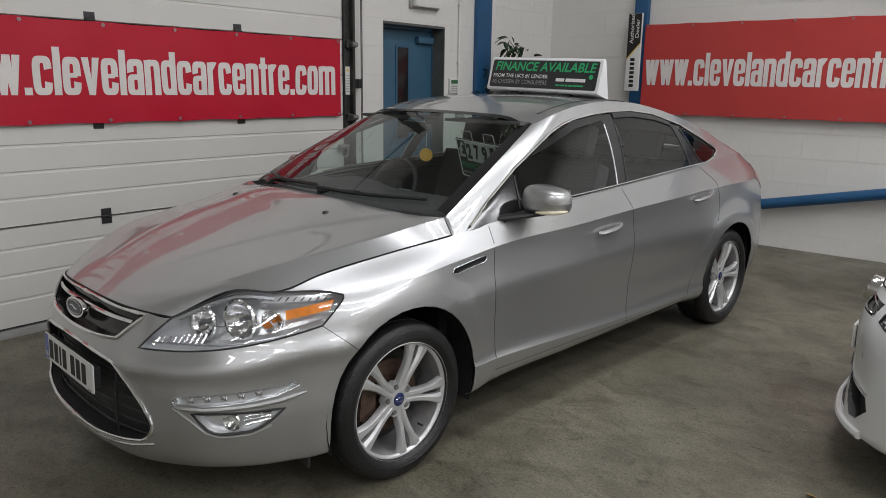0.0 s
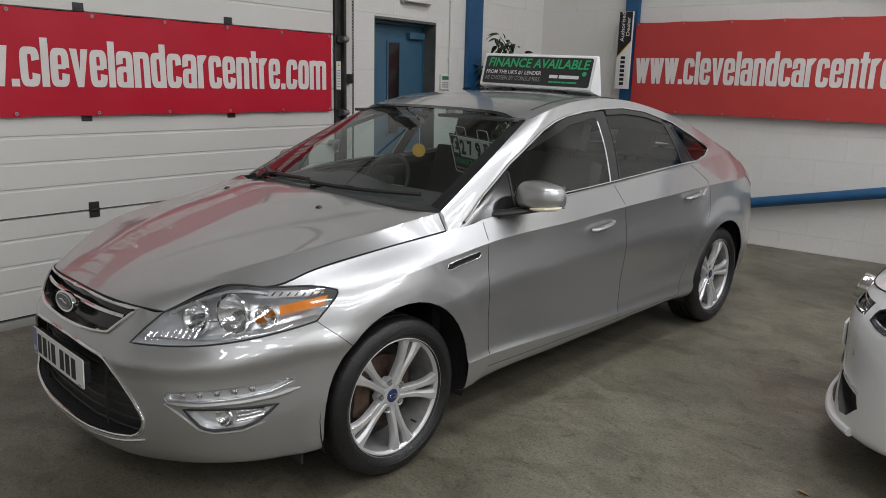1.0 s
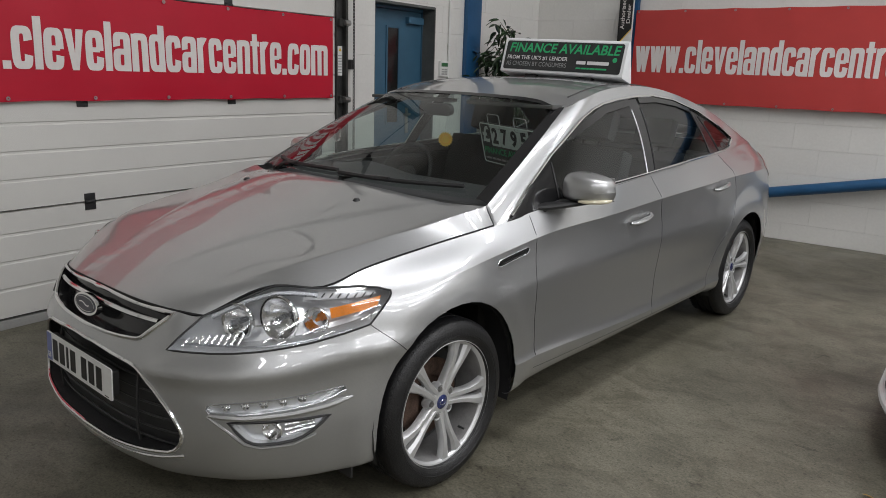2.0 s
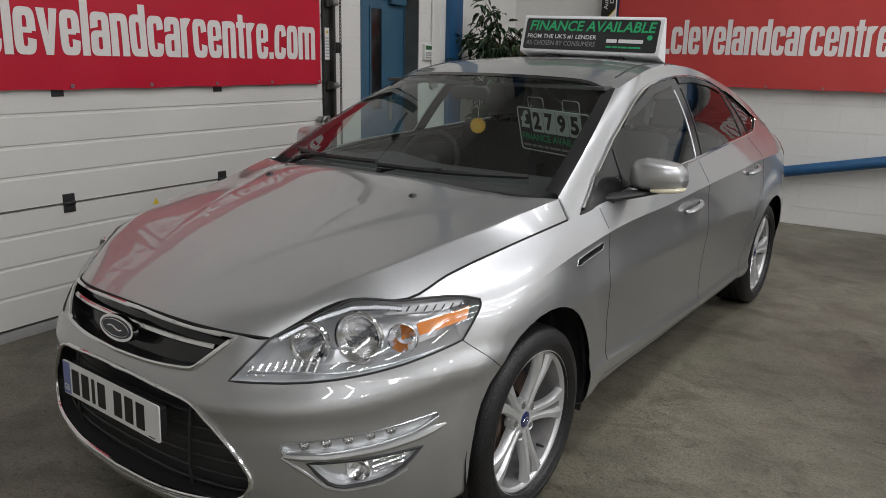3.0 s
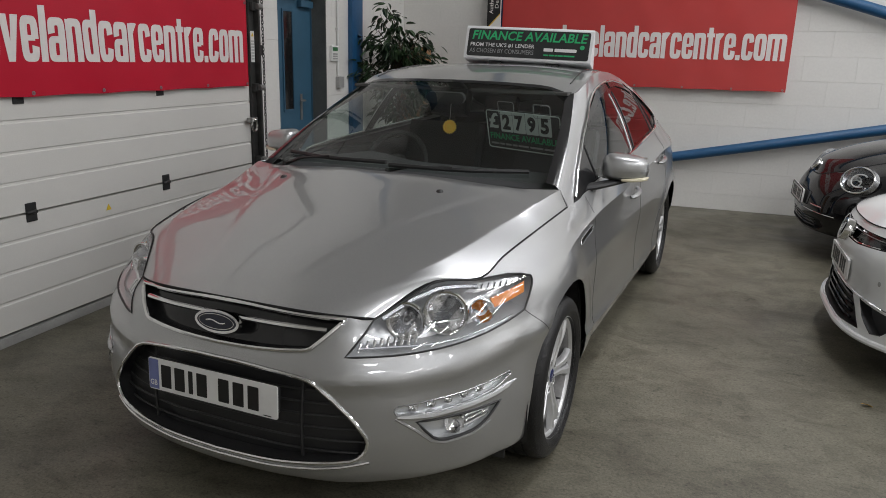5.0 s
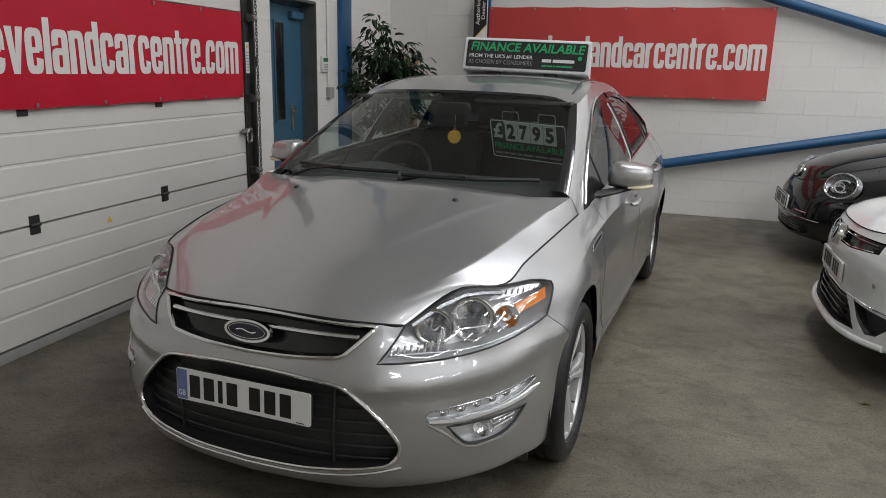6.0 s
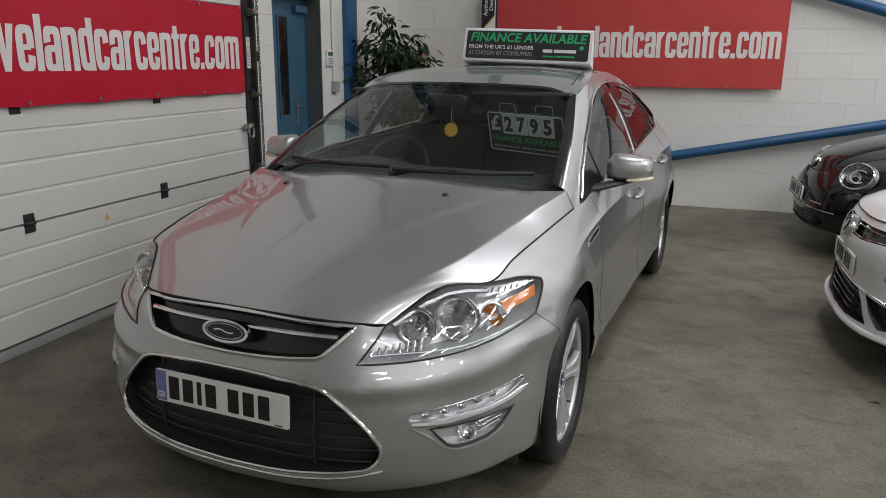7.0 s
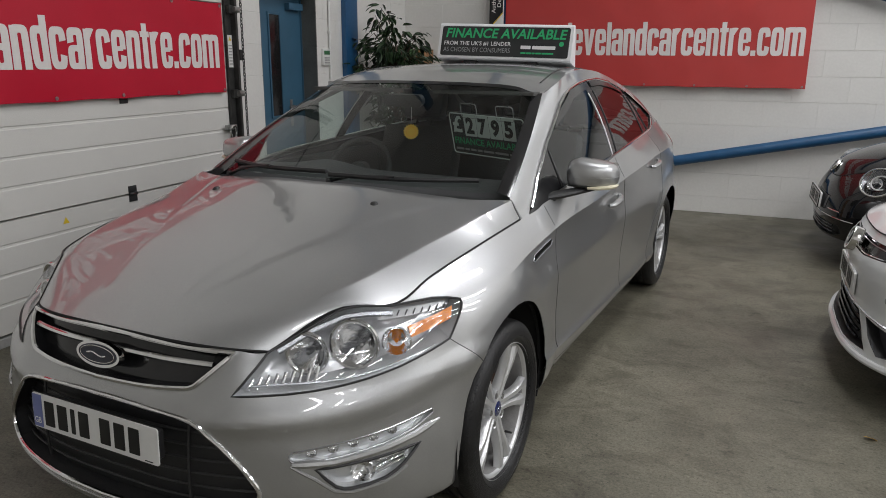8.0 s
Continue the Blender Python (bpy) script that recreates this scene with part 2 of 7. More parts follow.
def paint(name, base, flake, metal, rough, coat=1.0):
    """Car paint: base coat with fine flakes under clear lacquer."""
    mat = bpy.data.materials.new(name)
    mat.use_nodes = True
    nt = mat.node_tree
    b = nt.nodes["Principled BSDF"]
    b.inputs["Metallic"].default_value, b.inputs["Roughness"].default_value = metal, rough
    b.inputs["Coat Weight"].default_value, b.inputs["Coat Roughness"].default_value = coat, 0.02
    tc = nt.nodes.new("ShaderNodeTexCoord")
    vor = nt.nodes.new("ShaderNodeTexVoronoi")
    vor.inputs["Scale"].default_value = 900
    ramp = nt.nodes.new("ShaderNodeValToRGB")
    ramp.color_ramp.elements[0].color, ramp.color_ramp.elements[1].color = (*base, 1), (*flake, 1)
    dust = nt.nodes.new("ShaderNodeTexNoise")
    dust.inputs["Scale"].default_value, dust.inputs["Detail"].default_value = 3.0, 8
    mr = nt.nodes.new("ShaderNodeMapRange")
    mr.inputs["From Min"].default_value, mr.inputs["From Max"].default_value = 0.35, 0.7
    mr.inputs["To Min"].default_value, mr.inputs["To Max"].default_value = 0.0, 0.010
    b.inputs["Coat IOR"].default_value = 1.62
    nt.links.new(tc.outputs["Object"], vor.inputs["Vector"])
    nt.links.new(tc.outputs["Object"], dust.inputs["Vector"])
    nt.links.new(vor.outputs["Color"], ramp.inputs[0])
    nt.links.new(ramp.outputs[0], b.inputs["Base Color"])
    nt.links.new(dust.outputs["Fac"], mr.inputs["Value"])
    nt.links.new(mr.outputs[0], b.inputs["Coat Roughness"])
    return mat


SILVER = paint("silver_paint", (0.37, 0.375, 0.38), (0.52, 0.525, 0.53), 0.82, 0.36)
WHITE_PAINT = paint("white_paint", (0.76, 0.77, 0.77), (0.80, 0.80, 0.80), 0.0, 0.4)
BLACK_PAINT = paint("black_paint", (0.003, 0.003, 0.004), (0.006, 0.006, 0.007), 0.0, 0.6)
BLACK_PAINT.node_tree.nodes["Principled BSDF"].inputs["Coat IOR"].default_value = 1.5
BLACK_PAINT.node_tree.nodes["Principled BSDF"].inputs["Specular IOR Level"].default_value = 0.1
CHROME = material("chrome", (0.78, 0.78, 0.78), 0.09, 1.0)
SATIN = material("satin_alloy", (0.66, 0.665, 0.67), 0.36, 0.6, 0.06, 0.04, 20, 0.03, 300)
# alloy of the wheel barrels; shade behind the spokes is put into the colour
SHADED_ALLOY = material("shaded_alloy", (0.36, 0.355, 0.35), 0.45, 0.5, 0.2, 0.1, 20, 0.05, 200)
BLACK_GLOSS = material("black_gloss", (0.014, 0.014, 0.015), 0.12)
BLACK_PLASTIC = material("black_plastic", (0.026, 0.026, 0.027), 0.45, 0, 0.1, 0.15, 10, 0.1, 500)
GAP = material("panel_gap", (0.006, 0.006, 0.006), 0.8)
# paler than GAP: the light caught by the seam edges is put into the colour
SEAM = material("door_seam", (0.05, 0.05, 0.05), 0.35, 0.3)
RUBBER = material("rubber", (0.012, 0.012, 0.013), 0.42, 0, 0.3, 0.3, 14, 0.3, 160, spec=0.45)
GLASS = glass("car_glass", (0.78, 0.86, 0.83), 0.0, 1.0)
DARK_GLASS = glass("tinted_glass", (0.74, 0.82, 0.79), 0.0, 1.0)
LENS = glass("lens", (0.93, 0.94, 0.95), 0.0, 0.9, 4.2)
AMBER = material("amber_plastic", (0.80, 0.23, 0.005), 0.2, 0, 0.15, 0.1, 30, coat=0.6)
LAMP_SILVER = material("reflector", (0.90, 0.90, 0.91), 0.05, 1.0, bump=0.15, bump_scale=60)
LAMP_GREY = material("lamp_bezel", (0.45, 0.46, 0.48), 0.25, 0.8)
PLATE_WHITE = material("plate_white", (0.78, 0.78, 0.77), 0.35, 0, 0.03, 0.02, 10)
INK = material("black_ink", (0.01, 0.01, 0.01), 0.45)
BAND_BLUE = material("faded_blue_band", (0.17, 0.20, 0.42), 0.4, 0, 0.1, 0.05, 20)
RUST = material("rusty_iron", (0.12, 0.075, 0.055), 0.6, 0.5, 0.4, 0.3, 25, 0.2, 200)
UPHOLSTERY = material("dark_upholstery", (0.045, 0.045, 0.048), 0.85, 0, 0.1, 0.1, 8, 0.1, 140)
CABIN = material("cabin_trim", (0.045, 0.045, 0.047), 0.7, 0, 0.1, 0.1, 8, 0.08, 140)
HEADLINER = material("headliner", (0.09, 0.09, 0.087), 0.9, 0, 0.05, 0.1, 8, 0.1, 400)

# ---- the room ----
# floor mottling, block walls and painted steel


def concrete(name):
    """Worn floor: clouding, drag marks, dark specks and pale scuffs."""
    mat = bpy.data.materials.new(name)
    mat.use_nodes = True
    nt = mat.node_tree
    b = nt.nodes["Principled BSDF"]
    tc = nt.nodes.new("ShaderNodeTexCoord")

    def noise_at(scale, detail, stretch=(1, 1, 1), turn=0.0, rough=0.55, twist=0.0):
        mp = nt.nodes.new("ShaderNodeMapping")
        mp.inputs["Scale"].default_value = stretch
        mp.inputs["Rotation"].default_value = (0, 0, turn)
        n = nt.nodes.new("ShaderNodeTexNoise")
        n.inputs["Scale"].default_value, n.inputs["Detail"].default_value = scale, detail
        n.inputs["Roughness"].default_value, n.inputs["Distortion"].default_value = rough, twist
        nt.links.new(tc.outputs["Object"], mp.inputs["Vector"])
        nt.links.new(mp.outputs[0], n.inputs["Vector"])
        return n.outputs["Fac"]

    def ramp(fac, p0, c0, p1, c1):
        r = nt.nodes.new("ShaderNodeValToRGB")
        r.color_ramp.elements[0].position, r.color_ramp.elements[1].position = p0, p1
        r.color_ramp.elements[0].color, r.color_ramp.elements[1].color = (*c0, 1), (*c1, 1)
        nt.links.new(fac, r.inputs[0])
        return r.outputs[0]

    def blend(kind, a, c, fac=1.0):
        m = nt.nodes.new("ShaderNodeMix")
        m.data_type, m.blend_type = "RGBA", kind
        m.inputs["Factor"].default_value = fac
        nt.links.new(a, m.inputs["A"])
        nt.links.new(c, m.inputs["B"])
        return m.outputs["Result"]

    col = ramp(noise_at(1.1, 9, rough=0.62, twist=0.6), 0.30, FLOOR_DARK, 0.72, FLOOR_PALE)
    col = blend("MULTIPLY", col, ramp(noise_at(3.2, 9, (1, 1.5, 1), 0.9, 0.72, 0.8), 0.38, (0.60, 0.58, 0.56), 0.54, (1, 1, 1)), 0.85)
    col = blend("MULTIPLY", col, ramp(noise_at(34, 5, (1, 1.4, 1), 0.5, 0.7), 0.37, (0.55, 0.53, 0.50), 0.45, (1, 1, 1)), 0.75)
    col = blend("MULTIPLY", col, ramp(noise_at(85, 4, rough=0.7), 0.34, (0.30, 0.28, 0.26), 0.39, (1, 1, 1)), 0.85)
    col = blend("SCREEN", col, ramp(noise_at(26, 8, (3, 1, 1), 0.3, 0.75), 0.61, (0, 0, 0), 0.72, (0.13, 0.125, 0.105)), 1.0)
    col = blend("MULTIPLY", col, ramp(noise_at(95, 5, rough=0.7), 0.34, (0.66, 0.66, 0.64), 0.66, (1.28, 1.27, 1.22)), 1.0)
    col = blend("MULTIPLY", col, ramp(noise_at(7.5, 5, (1, 1.8, 1), 1.2, 0.68, 0.4), 0.30, (0.42, 0.40, 0.38), 0.37, (1, 1, 1)), 0.85)
    col = blend("MULTIPLY", col, ramp(noise_at(19, 3, (1, 2.2, 1), 0.2, 0.6), 0.26, (0.30, 0.29, 0.27), 0.30, (1, 1, 1)), 0.9)
    nt.links.new(col, b.inputs["Base Color"])
    mr = nt.nodes.new("ShaderNodeMapRange")
    mr.inputs["From Min"].default_value, mr.inputs["From Max"].default_value = 0.3, 0.7
    mr.inputs["To Min"].default_value, mr.inputs["To Max"].default_value = 0.34, 0.62
    nt.links.new(noise_at(1.8, 8, twist=0.5), mr.inputs["Value"])
    nt.links.new(mr.outputs[0], b.inputs["Roughness"])
    bp = nt.nodes.new("ShaderNodeBump")
    bp.inputs["Strength"].default_value, bp.inputs["Distance"].default_value = 0.10, 0.01
    nt.links.new(noise_at(60, 6), bp.inputs["Height"])
    nt.links.new(bp.outputs[0], b.inputs["Normal"])
    return mat


FLOOR_DARK, FLOOR_PALE = (0.098, 0.092, 0.070), (0.215, 0.203, 0.158)
CONCRETE = concrete("concrete_floor")
WALL_PAINT = material("white_masonry_paint", (0.74, 0.73, 0.70), 0.55, 0, 0.06, 0.03, 1.2, 0.10, 45)
MORTAR = material("painted_joint", (0.73, 0.72, 0.69), 0.6, 0, 0.06, 0.06, 6, 0.2, 90)
PANEL_WHITE = material("door_panel_white", (0.67, 0.66, 0.63), 0.42, 0, 0.04, 0.03, 1.5, 0.12, 260)
RED_VINYL = material("red_vinyl", (0.50, 0.010, 0.032), 0.38, 0, 0.06, 0.03, 3, 0.05, 300, spec=0.3)
RED_FADED = material("faded_red_vinyl", (0.50, 0.048, 0.045), 0.36, 0, 0.06, 0.03, 3, 0.05, 300)
WHITE_VINYL = material("white_vinyl", (0.74, 0.70, 0.68), 0.4, 0, 0.04, 0.03, 5)
STEEL_DARK = material("dark_steel", (0.06, 0.06, 0.058), 0.5, 0.6, 0.3, 0.2, 12, 0.1, 150)
GALV = material("galvanised_steel", (0.35, 0.35, 0.34), 0.4, 0.8, 0.2, 0.1, 12, 0.05, 150)
BLUE_PAINT = material("blue_gloss_paint", (0.016, 0.090, 0.21), 0.42, 0, 0.12, 0.06, 5, 0.08, 90)
DOOR_BLUE = material("door_blue_paint", (0.040, 0.115, 0.185), 0.45, 0, 0.12, 0.06, 4, 0.08, 120)
REVEAL_GREY = material("grey_render", (0.10, 0.105, 0.10), 0.7, 0, 0.2, 0.15, 6, 0.2, 80)
WHITE_PLASTIC = material("white_plastic", (0.72, 0.72, 0.70), 0.4, 0, 0.03, 0.02, 10)
GREY_PLASTIC = material("grey_plastic", (0.35, 0.35, 0.34), 0.5, 0, 0.08, 0.05, 10)
CEIL_MAT = material("ceiling_sheet", (0.62, 0.62, 0.61), 0.6, 0, 0.06, 0.04, 2)
TUBE_MAT = material("lamp_tube", (0.9, 0.9, 0.9), 0.4, emit=(0.97, 1.0, 0.97), power=5.0)
CARD = material("cardboard", (0.30, 0.16, 0.075), 0.8, 0, 0.12, 0.1, 6, 0.1, 120)

X0, X1, Y0, Y1 = -4.72, 9.0, -7.0, 7.70
LEFT = -4.70

floor = link("floor", box((X0 - 0.4, Y0 - 0.3, -0.2), (X1 + 0.3, Y1 + 0.3, 0.0)), CONCRETE, smooth=False)
tagged(floor, "worn grey-brown polished concrete floor with stains", "floor", kind="structure")
ceiling = link("ceiling", box((X0 - 0.4, Y0 - 0.3, CEILING), (X1 + 0.3, Y1 + 0.3, CEILING + 0.2)), CEIL_MAT, smooth=False)
tagged(ceiling, "pale grey ceiling lining of the showroom", "ceiling", kind="structure")

# west wall: sectional door opening up to y = 4.33, personnel door opening 4.86 to 5.74
bm = bmesh.new()
for y0, y1, z0, z1 in ((Y0, -1.2, 0, CEILING), (-1.2, 4.33, 3.2, CEILING), (4.33, 4.88, 0, CEILING), (4.88, 5.74, 2.09, CEILING), (5.74, Y1, 0, CEILING)):
    add_box(bm, (X0 - 0.3, y0, z0), (LEFT - 0.004, y1, z1))
wall_west = tagged(link("wall_west", bm, MORTAR, smooth=False), "white painted blockwork wall with a roller door and a blue door", "wall", kind="structure")
wall_north = link("wall_north", box((X0 - 0.3, Y1 - 0.004, 0), (X1 + 0.3, Y1 + 0.3, CEILING)), MORTAR, smooth=False)
tagged(wall_north, "white painted blockwork wall", "wall", kind="structure")
tagged(link("wall_east", box((X1, Y0, 0), (X1 + 0.3, Y1, CEILING)), WALL_PAINT, smooth=False), "white painted wall", "wall", kind="structure")
tagged(link("wall_south", box((X0, Y0 - 0.3, 0), (X1, Y0, CEILING)), WALL_PAINT, smooth=False), "white painted wall", "wall", kind="structure")

# sectional overhead door: ribbed sandwich panels with black hinges
PX = -4.64
door_over = thing("sectional_door", pose(0, 0, 0), "white ribbed sectional overhead door with black hinges, closed", "garage door")


def door_panel(z0, z1):
    """A panel with pressed ribs; the ribs step back 6 mm."""
    prof = [(PX - 0.04, z0), (PX, z0 + 0.004)]
    for k in (0.165, 0.32, 0.477):
        z = z0 + k
        prof += [(PX, z - 0.012), (PX - 0.006, z - 0.006), (PX - 0.006, z + 0.004), (PX, z + 0.010)]
    prof += [(PX, z1 - 0.004), (PX - 0.04, z1)]
    ys = [-1.2, 1.0, 2.6, 4.33]
    bm = grid([[(x, y, z) for x, z in prof] for y in ys])
    return outward(bm, (-9, 2, (z0 + z1) / 2))


for z0 in (0.06, 0.672, 1.284, 1.896, 2.508):
    part("panel", door_panel(z0 + 0.003, z0 + 0.609), PANEL_WHITE, door_over, smooth=False)
part("backing", box((PX - 0.06, -1.2, 0.05), (PX - 0.041, 4.33, 3.2)), GAP, door_over, smooth=False)
part("bottom_seal", box((PX - 0.05, -1.2, 0.0), (PX + 0.004, 4.33, 0.05), 0.004), GREY_PLASTIC, door_over, "grey rubber bottom seal")


def hinge(y, z):
    bm = box((PX - 0.002, y - 0.033, z + 0.004), (PX + 0.006, y + 0.033, z + 0.05), 0.002)
    add_box(bm, (PX - 0.002, y - 0.033, z - 0.05), (PX + 0.006, y + 0.033, z - 0.004), 0.002)
    add_tube(bm, [(PX + 0.008, y - 0.03, z), (PX + 0.008, y + 0.03, z)], 0.011, 8)
    part("hinge", bm, BLACK_PLASTIC, door_over, "black hinge")


for z in (0.675, 1.288, 1.90):
    for y in (-0.98, 0.09, 1.16, 2.24, 3.31):
        hinge(y, z)
# small warning triangle
bm = prism([(-0.022, 0), (0.022, 0), (0, 0.038)], 0, 0.001, Matrix.Translation((PX + 0.001, 2.787, 0.585)) @ Matrix.Rotation(radians(90), 4, "Z") @ Matrix.Rotation(radians(90), 4, "X"))
part("warning_sticker", bm, material("yellow_sticker", (0.7, 0.5, 0.03), 0.5), door_over, "yellow warning triangle")

# door track and chain
track = thing("door_track", pose(0, 0, 0), "dark steel door track with brackets and rollers", "door track")
part("rail", box((PX + 0.0, 4.335, 0), (PX + 0.02, 4.40, 3.2), 0.003), STEEL_DARK, track)
part("rail", box((PX - 0.03, 4.40, 0), (PX + 0.06, 4.425, 3.2), 0.003), STEEL_DARK, track)
part("angle", box((PX - 0.05, 4.425, 0), (PX - 0.01, 4.475, 3.2), 0.003), GALV, track)
for z in (0.70, 1.26, 1.86, 2.45):
    part("roller_bracket", box((PX + 0.02, 4.345, z - 0.03), (PX + 0.05, 4.44, z + 0.03), 0.004), STEEL_DARK, track)
    part("roller", lathe([(0.0, -0.03), (0.022, -0.03), (0.022, 0.03), (0.0, 0.03)], 12, pose(PX + 0.06, 4.41, z, 90)), GALV, track)
part("instruction_label", box((PX + 0.02, 4.345, 1.45), (PX + 0.022, 4.395, 1.68)), WHITE_PLASTIC, track, "white instruction label with small print", smooth=False)
for k in range(7):
    part("print_line", box((PX + 0.022, 4.35, 1.47 + 0.022 * k), (PX + 0.0225, 4.39, 1.478 + 0.022 * k)), GREY_PLASTIC, track, smooth=False)
part("warning_mark", prism([(-0.016, 0), (0.016, 0), (0, 0.03)], 0, 0.001, Matrix.Translation((PX + 0.0222, 4.37, 1.64)) @ Matrix.Rotation(radians(90), 4, "Z") @ Matrix.Rotation(radians(90), 4, "X")), bpy.data.materials["yellow_sticker"], track, "yellow warning triangle")
part("lock_bar", box((PX + 0.02, 4.25, 1.0), (PX + 0.05, 4.36, 1.035), 0.006), GALV, track, "galvanised lock bar")
part("padlock", tube([(PX + 0.06, 4.30 + 0.035 * math.cos(a / 10 * 2 * math.pi), 0.98 + 0.05 * math.sin(a / 10 * 2 * math.pi)) for a in range(10)], 0.008, 8, True), CHROME, track, "steel padlock shackle")

chain = thing("hoist_chain", pose(0, 0, 0), "hanging steel link chain of the overhead door", "chain")
bm = bmesh.new()
for k in range(112):
    z = 0.35 + 0.0255 * k
    pts = []
    for a in range(10):
        t = 2 * math.pi * a / 10
        u, w = 0.0085 * math.cos(t), 0.019 * math.sin(t)
        pts.append((LEFT + 0.055 + (u if k % 2 else 0), 4.56 + (0 if k % 2 else u), z + w))
    add_tube(bm, pts, 0.0032, 5, True)
part("chain_link", bm, STEEL_DARK, chain)["kind"] = "stuff"
part("chain_catch", box((LEFT, 4.53, 1.50), (LEFT + 0.05, 4.57, 1.58), 0.006), BLACK_PLASTIC, chain, "black chain catch on the wall")

# blue personnel door, set back in its opening
DX = LEFT - 0.16
pdoor = thing("door_1", pose(0, 0, 0), "blue painted steel door with a narrow dark window, closed", "door", kind="structure")
part("leaf", box((DX - 0.045, 4.96, 0.01), (DX, 5.72, 2.04), 0.003), DOOR_BLUE, pdoor)
part("door_frame", box((DX - 0.05, 4.88, 0), (DX + 0.012, 4.955, 2.09), 0.004), DOOR_BLUE, pdoor)
part("door_frame", box((DX - 0.05, 5.725, 0), (DX + 0.012, 5.735, 2.09), 0.003), DOOR_BLUE, pdoor)
part("door_frame", box((DX - 0.05, 4.956, 2.045), (DX + 0.012, 5.724, 2.085), 0.004), DOOR_BLUE, pdoor)
part("glazing", box((DX + 0.001, 5.225, 1.03), (DX + 0.006, 5.375, 1.88), 0.002), BLACK_GLOSS, pdoor, "narrow dark vision panel")
for lo, hi in (((5.205, 1.01), (5.224, 1.90)), ((5.376, 1.01), (5.395, 1.90)), ((5.224, 1.01), (5.376, 1.029)), ((5.224, 1.881), (5.376, 1.90))):
    part("bead", box((DX + 0.001, lo[0], lo[1]), (DX + 0.012, hi[0], hi[1]), 0.002), DOOR_BLUE, pdoor)
plate = part("handle_plate", box((DX + 0.001, 5.50, 0.92), (DX + 0.008, 5.54, 1.16), 0.003), GALV, pdoor, "steel handle plate")
part("lever", tube([(DX + 0.01, 5.52, 1.10), (DX + 0.05, 5.52, 1.10), (DX + 0.052, 5.42, 1.10)], 0.009), GALV, plate, "steel lever")
part("closer", box((DX + 0.001, 5.48, 1.93), (DX + 0.05, 5.70, 1.99), 0.008), DOOR_BLUE, pdoor)
# dark rendered reveals of the opening
rv = thing("door_reveal", pose(0, 0, 0), "dark grey rendered reveal of the door opening", "door reveal", kind="structure")
part("jamb", box((DX + 0.014, 5.728, 0), (LEFT - 0.002, 5.745, 2.085)), REVEAL_GREY, rv, smooth=False)
part("jamb", box((DX + 0.014, 4.876, 0), (LEFT - 0.002, 4.886, 2.085)), REVEAL_GREY, rv, smooth=False)
part("lintel", box((DX + 0.014, 4.886, 2.07), (LEFT - 0.002, 5.728, 2.092)), REVEAL_GREY, rv, smooth=False)

# bulkhead lamp over the door, switched off
lampb = thing("bulkhead_light", pose(LEFT, 5.41, 2.30), "grey bulkhead light above the blue door, off", "wall light")
part("base", box((0, -0.20, -0.075), (0.03, 0.20, 0.075), 0.012), GREY_PLASTIC, lampb)
part("diffuser", box((0.03, -0.18, -0.06), (0.085, 0.18, 0.06), 0.025), WHITE_PLASTIC, lampb)

# alarm keypad and conduit
kp = thing("alarm_keypad", pose(LEFT, 5.865, 1.53), "white alarm keypad with a green screen", "keypad")
part("case", box((0, -0.065, -0.07), (0.028, 0.065, 0.075), 0.008), WHITE_PLASTIC, kp)
part("screen", box((0.028, -0.05, 0.025), (0.030, 0.05, 0.06)), material("keypad_screen", (0.05, 0.16, 0.07), 0.3), kp, "green display", smooth=False)
for r in range(3):
    for c in range(4):
        part("key", box((0.028, -0.046 + 0.024 * c, -0.052 + 0.021 * r), (0.031, -0.029 + 0.024 * c, -0.038 + 0.021 * r), 0.001), GREY_PLASTIC, kp)
cd = thing("cable_conduit", pose(0, 0, 0), "white plastic conduit with a grey switch box on the wall", "conduit")
part("pipe", tube([(LEFT + 0.014, 5.945, 1.33), (LEFT + 0.014, 5.945, CEILING)], 0.011, 10), WHITE_PLASTIC, cd)
part("switch_box", box((LEFT, 5.915, 1.21), (LEFT + 0.045, 6.02, 1.315), 0.008), GREY_PLASTIC, cd, "grey switch box")
for z in (1.75, 2.3):
    part("clip", box((LEFT, 5.925, z), (LEFT + 0.03, 5.965, z + 0.02), 0.003), WHITE_PLASTIC, cd)


def column(name, x0, x1, y0, y1, label):
    """An I-section column, its web turned along the wall."""
    ob = thing(name, pose(0, 0, 0), label, "column", kind="structure")
    bm = box((x0, y0, 0), (x1, y1, CEILING), 0.004)
    part("section", bm, BLUE_PAINT, ob)
    part("base_plate", box((x0 - 0.0, y0 - 0.04, 0.002), (x1 + 0.05, y1 + 0.04, 0.018), 0.003), BLUE_PAINT, ob)
    return ob


column("column_west", LEFT + 0.001, LEFT + 0.05, 6.20, 6.44, "blue painted steel column in the blockwork")
column("column_north", -3.64, -3.49, Y1 - 0.06, Y1 - 0.001, "blue painted steel column in the blockwork")


def brace(name, a, b, r):
    ob = thing(name, pose(0, 0, 0), "blue painted round steel bracing tube along the wall", "bracing tube", "wall bracing")
    part("tube", tube([a, b], r, 20), BLUE_PAINT, ob)
    return ob


# y, slopes of the two diagonals of the wall bracing
brace("bracing_tube", (-3.9, 7.60, 0.07), (4.2, 7.60, 1.71), 0.052)
brace("bracing_tube", (-2.0, 7.60, 2.72), (4.2, 7.60, 0.86), 0.055)



